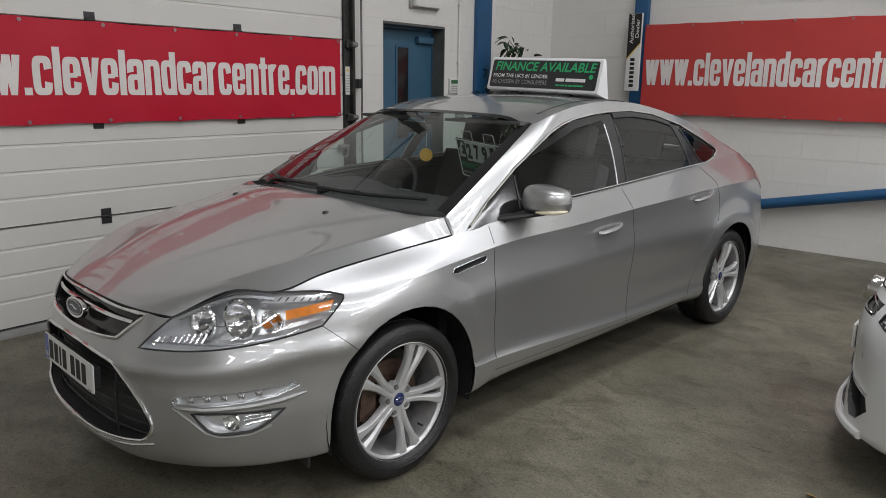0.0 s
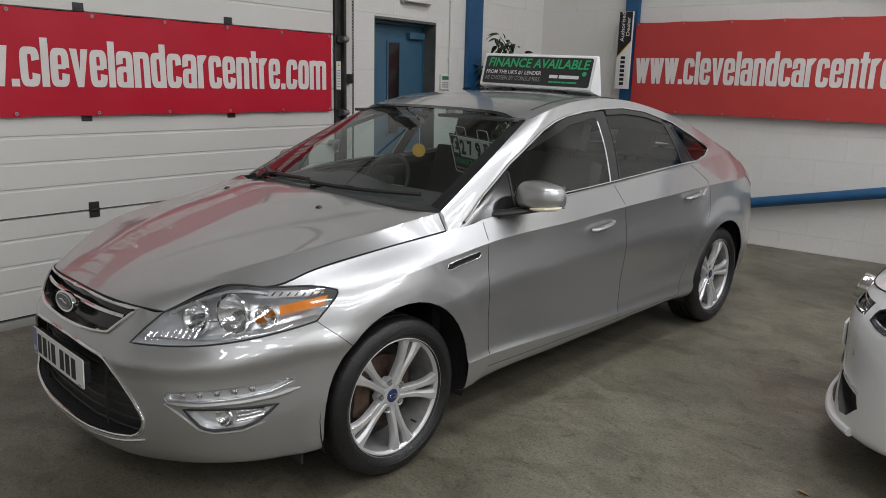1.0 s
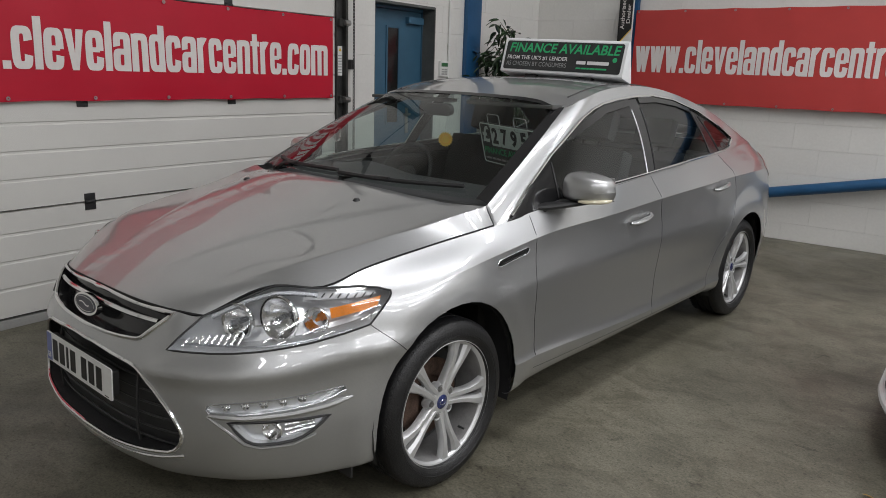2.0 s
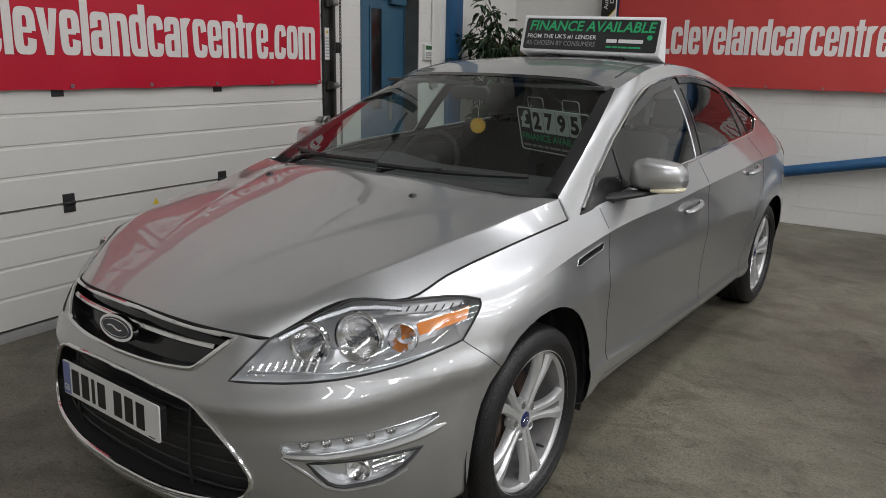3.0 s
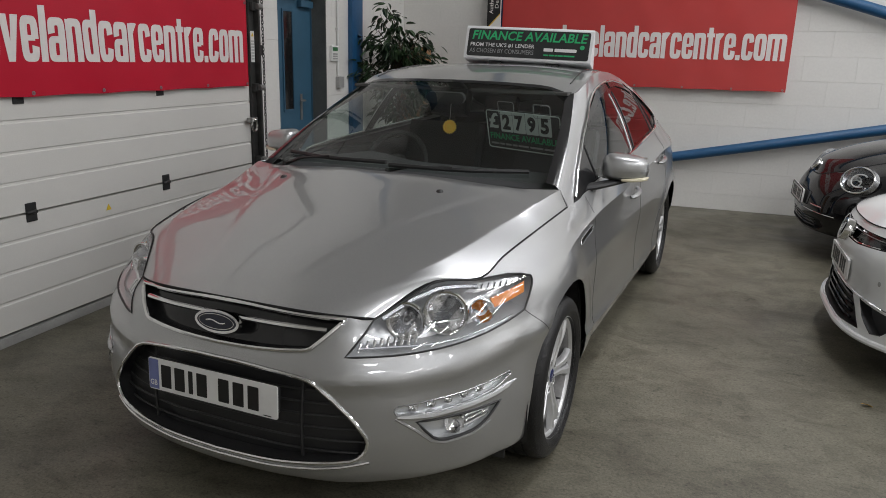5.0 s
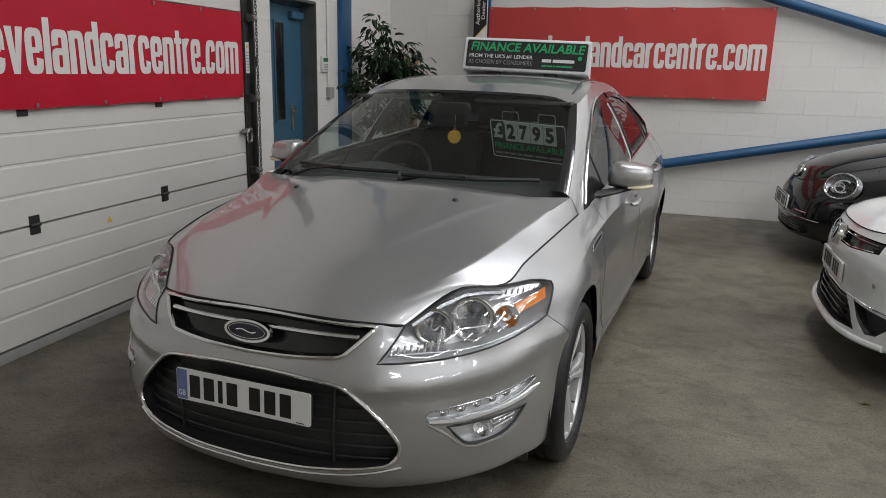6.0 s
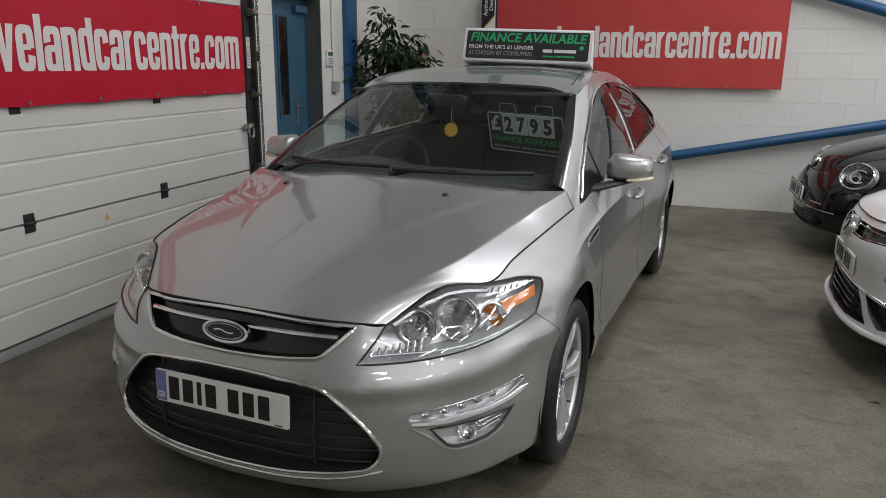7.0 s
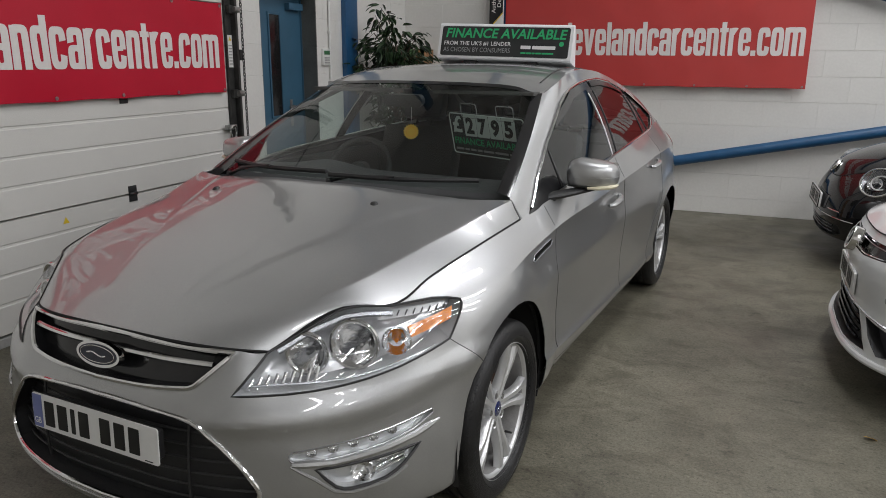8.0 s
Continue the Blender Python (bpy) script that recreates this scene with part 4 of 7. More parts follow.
# bonnet: from the nose edge to the wipers, with a raised middle and soft creases
EDGE_KEYS = [STATIONS[i][6] for i in (3, 4, 5, 6, 7, 8)]
edge_s = [0.0]
for a, b in zip(EDGE_KEYS, EDGE_KEYS[1:]):
    edge_s.append(edge_s[-1] + (Vector(b) - Vector(a)).length)
HOOD_EDGE = [(s / edge_s[-1], p) for s, p in zip(edge_s, EDGE_KEYS)]
HOOD_MID = [(0, (0, -0.868, 0.757)), (0.10, (0, -0.78, 0.800)), (0.25, (0, -0.62, 0.863)), (0.5, (0, -0.36, 0.936)), (0.75, (0, -0.10, 0.996)), (1.0, (0, 0.15, 1.038))]


CREASE_OUT = [(-0.87, 0.36), (-0.65, 0.480), (-0.5, 0.578), (-0.3, 0.637), (-0.1, 0.672), (0.0, 0.692), (0.1, 0.715), (0.2, 0.740), (0.31, 0.768)]
CREASE_Z = [(-0.87, 0.74), (-0.65, 0.818), (-0.5, 0.866), (-0.3, 0.903), (-0.1, 0.932), (0.0, 0.945), (0.1, 0.963), (0.2, 0.982), (0.31, 1.002)]
HOOD_LINE = [(y, z) for t, (x, y, z) in HOOD_MID] + [(0.24, 1.034), (0.31, 1.030)]
CREASE_IN = [(-0.87, 0.10), (-0.67, 0.187), (-0.48, 0.265), (-0.27, 0.352), (-0.07, 0.436), (0.20, 0.56)]


def hood_point(v, w):
    e, c = spline(HOOD_EDGE, v), spline(HOOD_MID, v)
    x = e[0] * w
    y = c[1] + (e[1] - c[1]) * w ** (3.6 - 1.6 * v)
    xo = min(float(spline(CREASE_OUT, y)), e[0] * 0.965)
    zm = float(spline(HOOD_LINE, y))
    zc = min(float(spline(CREASE_Z, y)), zm - 0.01)
    if x < xo:
        u = x / xo
        z = zm - (zm - zc) * (0.0 if u < 0.15 else (u - 0.15) ** 2 / 0.9 if u < 0.6 else u - 0.375) / 0.625
    else:
        s = (x - xo) / (e[0] - xo)
        z = zc + (e[2] - zc) * (1.15 * s - 0.15 * s * s)
    k = step(v / 0.20)
    z = (c[2] + (e[2] - c[2]) * w**3.0) * (1 - k) + z * k
    xi = float(spline(CREASE_IN, y))
    z -= 0.0032 * step(v / 0.4) * step((x - xi + 0.008) / 0.036) * (1 - step((x - xi - 0.04) / max(0.05, xo - xi - 0.04)))
    return (x, y, z)


def hood_row(v, n_in=52, n_out=22):
    """Points across one half of the bonnet, with a column on the outer crease."""
    e, c = spline(HOOD_EDGE, v), spline(HOOD_MID, v)
    wc = 0.8
    for i in range(12):
        y = c[1] + (e[1] - c[1]) * wc ** (3.6 - 1.6 * v)
        wc = 0.5 * wc + 0.5 * min(float(spline(CREASE_OUT, y)) / e[0], 0.965)
    ws = [wc * i / n_in for i in range(n_in)] + [wc + (1 - wc) * j / n_out for j in range(n_out + 1)]
    return [hood_point(v, w) for w in ws]


hood = outward(grid([hood_row(v / 56) for v in range(57)]), (0, -0.3, 0.2))
part("bonnet", thick(mirrored(hood), 0.003), SILVER, car, "silver bonnet")

# cabin: belt band from windscreen round the side glass to the tail, then the roof
BAND = [
    [(0, 0.19, 1.040), (0, 0.985, 1.412)],
    [(0.36, 0.225, 1.036), (0.31, 1.00, 1.407)],
    [(0.60, 0.31, 1.018), (0.50, 1.04, 1.393)],
    [(0.750, 0.348, 1.003), (0.612, 1.082, 1.364)],
    [(0.801, 0.348, 0.931), (0.628, 1.20, 1.398)],
    [(0.822, 0.54, 0.957), (0.618, 1.36, 1.432)],
    [(0.855, 0.90, 0.995), (0.600, 1.55, 1.455)],
    [(0.862, 1.30, 1.024), (0.588, 1.75, 1.466)],
    [(0.856, 1.60, 1.041), (0.585, 1.90, 1.466)],
    [(0.842, 2.20, 1.070), (0.605, 2.25, 1.430)],
    [(0.830, 2.50, 1.085), (0.630, 2.50, 1.378)],
    [(0.805, 2.80, 1.100), (0.670, 2.76, 1.302)],
    [(0.775, 3.05, 1.106), (0.715, 3.02, 1.195)],
    [(0.735, 3.28, 1.104), (0.690, 3.26, 1.135)],
    [(0.660, 3.45, 1.095), (0.610, 3.42, 1.115)],
    [(0.500, 3.60, 1.088), (0.450, 3.56, 1.104)],
    [(0, 3.66, 1.085), (0, 3.62, 1.10)],
]


def band_rows(band, per=8, rise=12, bulge=0.022):
    s = [0.0]
    for a, b in zip(band, band[1:]):
        s.append(s[-1] + (Vector(b[0]) - Vector(a[0])).length)
    rows = []
    for i in range(len(band) - 1):
        for j in range(per + (i == len(band) - 2)):
            t = s[i] + (s[i + 1] - s[i]) * j / per
            a = spline([(s[n], band[n][0]) for n in range(len(band))], t)
            b = spline([(s[n], band[n][1]) for n in range(len(band))], t)
            nrm = Vector((a + b) / 2) - Vector((0, 1.6, 0.9))
            nrm.z = 0.25
            nrm.normalize()
            h = (Vector(b) - Vector(a)).length
            pillar = max(0.0, 1 - abs(i + j / per - 4.0) / 2.0)
            push = nrm * bulge * (1 - pillar) + Vector((0.012, -0.002, 0.0)) * pillar
            rows.append([tuple(Vector(a + (b - a) * q / rise) + push * math.sin(math.pi * q / rise) * min(1, h / 0.4)) for q in range(rise + 1)])
    return rows


B_ROWS = band_rows(BAND)
GLASS_END = 3 * 8
screen = outward(grid(B_ROWS[: GLASS_END + 1]), (0, 1.6, 0.8))
mirrored(screen)
part("windscreen", screen, GLASS, car, "clear windscreen with a dark edge").visible_shadow = False
# black border of the windscreen
rows = []
for r in B_ROWS[: GLASS_END + 1]:
    rows.append([Vector(r[-1]) * (1 - 0.07 * k) + Vector(r[-3]) * 0.07 * k + Vector((0, -0.0015, 0.002)) for k in range(4)])
border = outward(grid(rows), (0, 1.6, 0.8))
part("screen_border", mirrored(border), BLACK_GLOSS, car, "black glass border")
rows = [[Vector(B_ROWS[i][q]) + Vector((0.0012, -0.0024, 0.002)) for q in range(13)] for i in range(GLASS_END - 3, GLASS_END + 1)]
border = outward(grid(rows), (0, 1.6, 0.8))
for strip in (border.copy(), flipped(border)):
    part("screen_border", strip, BLACK_GLOSS, car, "black glass border")

DLO = [(0.395, 0.930), (0.432, 0.956), (0.476, 0.982), (0.58, 1.050), (0.698, 1.114), (0.809, 1.174), (0.962, 1.243), (1.05, 1.282), (1.134, 1.317), (1.25, 1.355), (1.353, 1.378), (1.53, 1.400), (1.714, 1.412), (1.945, 1.416), (2.179, 1.394), (2.461, 1.325), (2.67, 1.233), (2.80, 1.165), (2.80, 1.15), (2.70, 1.115), (2.586, 1.098), (2.062, 1.075), (1.624, 1.052), (1.08, 1.026), (0.72, 0.990), (0.56, 0.955)]
side_band = outward(grid(B_ROWS[GLASS_END:]), (0, 1.6, 0.8))
BAND_TREE = BVHTree.FromBMesh(side_band)
frame_side = cut(side_band.copy(), DLO, *SIDE, False, left)
dlo = cut(side_band.copy(), DLO, *SIDE, True, left)
part("cabin_frame", thick(mirrored(frame_side), 0.004), SILVER, car, "silver window pillars")
PANES = {
    "mirror_sail": [(0.34, 0.9), (0.34, 1.5), (0.80, 1.5), (0.79, 1.15), (0.74, 0.9)],
    "front_window": [(0.74, 0.9), (0.79, 1.15), (0.80, 1.5), (1.66, 1.5), (1.64, 1.41), (1.515, 1.04), (1.50, 0.9)],
    "door_pillar": [(1.50, 0.9), (1.515, 1.04), (1.64, 1.41), (1.66, 1.5), (1.78, 1.5), (1.75, 1.41), (1.61, 1.04), (1.60, 0.9)],
    "rear_window": [(1.60, 0.9), (1.61, 1.04), (1.75, 1.41), (1.78, 1.5), (2.33, 1.5), (2.347, 1.36), (2.36, 1.07), (2.36, 0.9)],
    "pillar_trim": [(2.36, 0.9), (2.36, 1.07), (2.347, 1.36), (2.33, 1.5), (2.38, 1.5), (2.41, 1.35), (2.51, 1.09), (2.53, 0.9)],
    "quarter_window": [(2.53, 0.9), (2.51, 1.09), (2.41, 1.35), (2.38, 1.5), (2.9, 1.5), (2.9, 0.9)],
}
for nm, poly in PANES.items():
    pane = cut(dlo.copy(), poly, *SIDE, True, left)
    mat = DARK_GLASS if "window" in nm else BLACK_GLOSS
    for b in (pane.copy(), flipped(pane.copy())):
        bmesh.ops.recalc_face_normals(b, faces=b.faces)
        ob = part(nm, b, mat, car)
        ob.visible_shadow = "window" not in nm
    pane.free()

DEFLECTORS = [
    [(0.93, 1.215), (1.06, 1.280), (1.353, 1.372), (1.64, 1.402), (1.63, 1.372), (1.353, 1.337), (1.06, 1.252)],
    [(1.755, 1.414), (1.945, 1.418), (2.179, 1.396), (2.345, 1.356), (2.345, 1.322), (2.179, 1.360), (1.945, 1.384), (1.742, 1.380)],
]
for poly in DEFLECTORS:
    strip_bm = cut(dlo.copy(), poly, *SIDE, True, left)
    bmesh.ops.translate(strip_bm, vec=(0.007, 0, 0), verts=strip_bm.verts)
    for b in (strip_bm.copy(), flipped(strip_bm.copy())):
        part("wind_deflector", thick(b, 0.002), BLACK_GLOSS, car, "smoked wind deflector")
    strip_bm.free()


def on_band(pts, out):
    res = []
    for (y0, z0), (y1, z1) in zip(pts, pts[1:]):
        m = max(1, int(math.hypot(y1 - y0, z1 - z0) / 0.04))
        for k in range(m):
            h = BAND_TREE.ray_cast(Vector((3, y0 + (y1 - y0) * k / m, z0 + (z1 - z0) * k / m)), Vector((-1, 0, 0)))
            if h[0]:
                res.append(h[0] + Vector((out, 0, 0)))
    return res


trim = on_band(DLO[1:-2] + [(0.82, 1.000)], 0.007)
for pts in (trim, both(trim)):
    part("window_trim", tube(pts, 0.0066, 8), CHROME, car, "chrome window surround")

for (ya, za), (yb, zb), mat in (((1.515, 1.045), (1.635, 1.392), SATIN), ((1.61, 1.05), (1.748, 1.402), BLACK_PLASTIC), ((2.36, 1.085), (2.348, 1.345), BLACK_PLASTIC), ((2.51, 1.10), (2.415, 1.328), BLACK_PLASTIC), ((0.74, 1.0), (0.795, 1.160), BLACK_PLASTIC)):
    seam = on_band([(ya + (yb - ya) * k / 8, za + (zb - za) * k / 8) for k in range(9)], 0.002)
    for pts in (seam, both(seam)):
        part("window_seal", tube(pts, 0.0035, 6), mat, car)

# roof
RAIL = [BAND[i][1] for i in range(3, 17)]
rail_s = [0.0]
for a, b in zip(RAIL, RAIL[1:]):
    rail_s.append(rail_s[-1] + (Vector(b) - Vector(a)).length)
RAIL_KEYS = [(s / rail_s[-1], p) for s, p in zip(rail_s, RAIL)]
ROOF_MID = [(0, (0, 0.985, 1.412)), (0.12, (0, 1.30, 1.472)), (0.25, (0, 1.60, 1.496)), (0.36, (0, 1.90, 1.498)), (0.5, (0, 2.28, 1.468)), (0.62, (0, 2.62, 1.405)), (0.75, (0, 3.0, 1.29)), (0.88, (0, 3.4, 1.16)), (1.0, (0, 3.62, 1.10))]


def roof_point(v, w):
    e, c = spline(RAIL_KEYS, v), spline(ROOF_MID, v)
    return (e[0] * w, c[1] + (e[1] - c[1]) * w**2.2, c[2] + (e[2] - c[2]) * w**2.6)


roof = outward(grid([[roof_point(v / 48, w / 28) for w in range(29)] for v in range(47)]), (0, 1.8, 0.8))
part("roof", thick(mirrored(roof), 0.003), SILVER, car, "silver roof and tailgate")
line = [Vector(roof_point(v / 48, 0.90)) + Vector((0, 0, 0.001)) for v in range(2, 34)]
for pts in (line, both(line)):
    part("roof_moulding", tube(pts, 0.004, 6), BLACK_PLASTIC, car)

# dark inner shell, so that no gap shows through
inner_rows = [[(x * 0.965, y * 0.985 + (0.02 if y < 0 else -0.02), z - 0.012) for x, y, z in row[6:]] for row in body_rows(STATIONS, 3, 4)]
bmx = outward(grid(inner_rows), (0, 1.4, 0.5))
cut(bmx, arch(0.0, 0.335, 0.372), *SIDE, False, left)
cut(bmx, arch(2.84, 0.335, 0.365), *SIDE, False, left)
cut(bmx, [(-1.2, 0.22), (-1.2, 0.98), (0.06, 0.98), (0.06, 0.55), (-0.3, 0.55), (-0.3, 0.22)], *SIDE, False)
part("inner_shell", mirrored(bmx), GAP, car)
part("underbody", box((-0.50, -0.62, 0.17), (0.50, 3.5, 0.22), 0.01), GAP, car, smooth=False)
for sy in (0.0, 2.84):
    for sx in (1, -1):
        prof = [(0.39 * math.cos(radians(a)), 0.39 * math.sin(radians(a)) + 0.335) for a in range(-20, 201, 10)]
        bm = grid([[(sx * x, sy + y, z) for y, z in prof] for x in (0.50, 0.70, 0.885)])
        part("wheel_liner", bm, BLACK_PLASTIC, car)
        part("liner_wall", box((min(sx * 0.48, sx * 0.5), sy - 0.42, 0.17), (max(sx * 0.48, sx * 0.5), sy + 0.42, 0.80)), GAP, car, smooth=False)
part("bulkhead", box((-0.78, 0.28, 0.2), (0.78, 0.33, 0.93)), GAP, car, smooth=False)

# seams between the panels
for pts in (FENDER[6:10], FRONT_DOOR[7:], REAR_DOOR[7:], [(-0.371, 0.70), (-0.262, 0.60)], [(0.508, 0.312), (1.58, 0.300), (2.28, 0.300)]):
    path = lift_path(pts, SIDE, -0.0005)
    for p in (path, both(path)):
        part("panel_gap", tube(p, 0.0018, 6), SEAM, car)
hood_line = [Vector(spline(HOOD_EDGE, k / 30)) + Vector((0.0, 0, 0.001)) for k in range(31)]
for p in (hood_line, both(hood_line)):
    part("panel_gap", tube(p, 0.0035, 6), GAP, car)
nose_line = [Vector((w / 20 * 0.48, hood_point(0, abs(w) / 20)[1], hood_point(0, abs(w) / 20)[2])) for w in range(-20, 21)]
part("panel_gap", tube(nose_line, 0.0035, 6), GAP, car)

# ---- parts of the silver car ----
INWARD = Vector((-0.7071, 0.7071, 0))


def pan(bm, shift):
    """Turns a cut-out piece of skin into a recess: walls and a floor moved by shift."""
    faces = list(bm.faces)
    shift = Vector(shift)
    twin = {w: bm.verts.new(w.co + shift) for w in list(bm.verts)}
    rim = [e for e in bm.edges if len(e.link_faces) == 1]
    for e in rim:
        a, b = e.verts
        bm.faces.new((a, b, twin[b], twin[a]))
    for f in faces:
        bm.faces.new([twin[w] for w in f.verts])
    bmesh.ops.delete(bm, geom=faces, context="FACES_ONLY")
    bmesh.ops.recalc_face_normals(bm, faces=bm.faces)
    return bm


def piece(poly, uv):
    return cut(BODY.copy(), poly, *uv, True, lambda c: c.y < 0.2)


def moved(bm, v):
    bmesh.ops.translate(bm, vec=Vector(v), verts=bm.verts)
    return bm


def two(name, bm, mat, parents, label=""):
    """The same part on the left and, mirrored, on the right."""
    other = flipped(bm.copy())
    a = part(name, bm, mat, parents[0], label)
    b = part(name, other, mat, parents[1], label)
    return a, b


def ob_point(p, z, depth):
    """A point behind the lamp glass, by its place along the corner and its height."""
    u = Vector(OBL[0]) * p + Vector((0, 0, z))
    h = TREE.ray_cast(u - INWARD * 3, INWARD)
    return h[0] + INWARD * depth


def facing(at, d, roll=0):
    """A pose at a point whose z axis runs along d."""
    return Matrix.Translation(at) @ Vector(d).to_track_quat("Z", "Y").to_matrix().to_4x4() @ Matrix.Rotation(roll, 4, "Z")


# headlights
back = pan(hl_patch.copy(), INWARD * 0.115 + Vector((0, 0, -0.004)))
REFLECT = material("lamp_housing", (0.84, 0.85, 0.86), 0.20, 0.55, bump=0.12, bump_scale=45, coat=0.5)
lamps_ob = two("headlight", back, REFLECT, (car, car), "clear headlight with chrome bowls and an amber indicator")
for bowl_p, bowl_z, rad, dep in ((-0.088, 0.706, 0.052, 0.060), (0.046, 0.722, 0.063, 0.058)):
    c = ob_point(bowl_p, bowl_z, dep)
    prof = [(0.006, -0.052), (0.018, -0.049), (rad * 0.55, -0.036), (rad * 0.85, -0.014), (rad, 0.006), (rad + 0.005, 0.009), (rad + 0.006, -0.012)]
    two("reflector_bowl", lathe(prof, 28, facing(c, (0.25, -1, 0.05))), LAMP_SILVER, lamps_ob, "chrome reflector bowl")
    prof = [(0.0, 0.0), (0.008, -0.002), (0.010, -0.02), (0.008, -0.05)]
    two("bulb", lathe(prof, 14, facing(c, (0.25, -1, 0.05))), LAMP_GREY, lamps_ob)
    prof = [(rad + 0.004, 0.008), (rad + 0.011, 0.010), (rad + 0.013, 0.002)]
    two("bowl_rim", lathe(prof, 32, facing(c, (0.25, -1, 0.05))), CHROME, lamps_ob)
c = ob_point(0.165, 0.722, 0.026)
two("reflector_bowl", lathe([(0.006, -0.03), (0.024, -0.024), (0.036, -0.006), (0.040, 0.006), (0.044, 0.004)], 24, facing(c, (0.5, -0.85, 0.05))), LAMP_SILVER, lamps_ob, "small chrome reflector bowl")
two("indicator_bulb", lathe([(0.0, 0.002), (0.005, 0.0), (0.008, -0.012), (0.008, -0.028)], 14, facing(c, (0.5, -0.85, 0.05))), AMBER, lamps_ob, "amber bulb")
amber = moved(piece([(0.212, 0.727), (0.205, 0.756), (0.368, 0.779), (0.356, 0.748)], OBL), INWARD * 0.016)
two("indicator_lens", thick(amber, 0.004), AMBER, lamps_ob, "amber indicator lens")
rail = moved(piece([(0.118, 0.781), (0.126, 0.804), (0.345, 0.796), (0.352, 0.786), (0.30, 0.780)], OBL), INWARD * 0.018)
two("louvre_rail", thick(rail, 0.003), REFLECT, lamps_ob, "satin silver rail")
for k in range(9):
    a = ob_point(0.135 + 0.026 * k, 0.800 - 0.0012 * k, 0.012)
    b = ob_point(0.125 + 0.026 * k, 0.790 - 0.0012 * k, 0.012)
    two("louvre", tube([a, b], 0.0022, 5), BLACK_PLASTIC, lamps_ob)
bar_pts = [ob_point(-0.03 + 0.012 * k, 0.709 + 0.0006 * k, 0.018) for k in range(10)]
two("chrome_bar", tube(bar_pts, 0.003, 6), CHROME, lamps_ob)
shelf = [ob_point(-0.25 + 0.05 * k, spline([(0, 0.645), (5, 0.652), (11, 0.69)], k), 0.022) for k in range(12)]
two("chrome_bar", tube(shelf, 0.004, 6), LAMP_GREY, lamps_ob)
hood_pts = [ob_point(p, z - 0.012, 0.014) for p, z in ((-0.17, 0.735), (-0.06, 0.783), (0.026, 0.808), (0.09, 0.811), (0.164, 0.805))]
two("brow", tube(hood_pts, 0.009, 6), LAMP_GREY, lamps_ob, "grey upper bezel")
for k in range(9):
    p = -0.27 + 0.022 * k
    a = ob_point(p + 0.012, 0.634 + 0.001 * k, 0.03)
    b = ob_point(p + 0.03, 0.655 + 0.003 * k, 0.045)
    two("flute", tube([a, b], 0.005, 5), LAMP_SILVER, lamps_ob)
lens = moved(hl_patch.copy(), INWARD * 0.001)
for ob in two("lens", lens, LENS, lamps_ob, "clear plastic lens"):
    ob.visible_shadow = False
gasket = lift_path(HEADLIGHT, OBL, 0.0005, 0.02, True)
two("gasket", tube(gasket, 0.0036, 6, True), BLACK_PLASTIC, lamps_ob, "black rubber gasket")

# upper grille
ug = pan(mirrored(piece([q for q in UPPER_GRILLE if q[0] >= 0] + [(0, 0.626)], FRONT)), (0, 0.04, 0))
grille = part("upper_grille", ug, BLACK_GLOSS, car, "black upper grille with chrome frame and bar")


def front_path(pts, out, closed=True, step=0.025):
    """A line drawn on the nose, on both halves."""
    res = []
    pairs = list(zip(pts, pts[1:] + pts[:1])) if closed else list(zip(pts, pts[1:]))
    for (x0, z0), (x1, z1) in pairs:
        n = max(1, int(math.hypot(x1 - x0, z1 - z0) / step))
        for k in range(n + (not closed and (x1, z1) == pts[-1])):
            x, z = x0 + (x1 - x0) * k / n, z0 + (z1 - z0) * k / n
            h = TREE.ray_cast(Vector((max(abs(x), 1e-4), -3, z)), Vector((0, 1, 0)))
            if h[0]:
                q = h[0] - Vector((0, 1, 0)) * out
                res.append((math.copysign(q.x, x), q.y, q.z))
    return res


part("chrome_frame", tube(front_path(UPPER_GRILLE, 0.003), 0.0074, 8, True), CHROME, grille, "chrome frame")
bar = [(x / 100, 0.703 - 0.000003 * x * x) for x in range(-36, 37, 6)]
part("chrome_bar", tube(front_path(bar, -0.012, False), 0.0095, 8), CHROME, grille, "chrome crossbar")
bc = Vector((-0.008, -0.912, 0.688))
tilt = Matrix.Translation(bc) @ Matrix.Rotation(radians(78), 4, "X")
oval = lambda a, b, n=36: [(a * math.cos(2 * math.pi * k / n), b * math.sin(2 * math.pi * k / n)) for k in range(n)]
badge = part("badge", prism(oval(0.088, 0.037), -0.012, 0.006, tilt, 0.0), CHROME, grille, "chrome-rimmed dark blue oval badge")
part("badge_field", prism(oval(0.077, 0.029), 0.0061, 0.0075, tilt), material("badge_blue", (0.006, 0.008, 0.022), 0.35, coat=0.3), badge, "dark blue field")
part("badge_ring", tube([tilt @ Vector((x, y, 0.0078)) for x, y in oval(0.069, 0.0235)], 0.0014, 6, True), CHROME, badge)
part("badge_mark", tube([tilt @ Vector((-0.040 + 0.0032 * k, 0.004 * math.sin(k * 0.26), 0.0078)) for k in range(25)], 0.0030, 6), CHROME, badge, "plain raised mark")

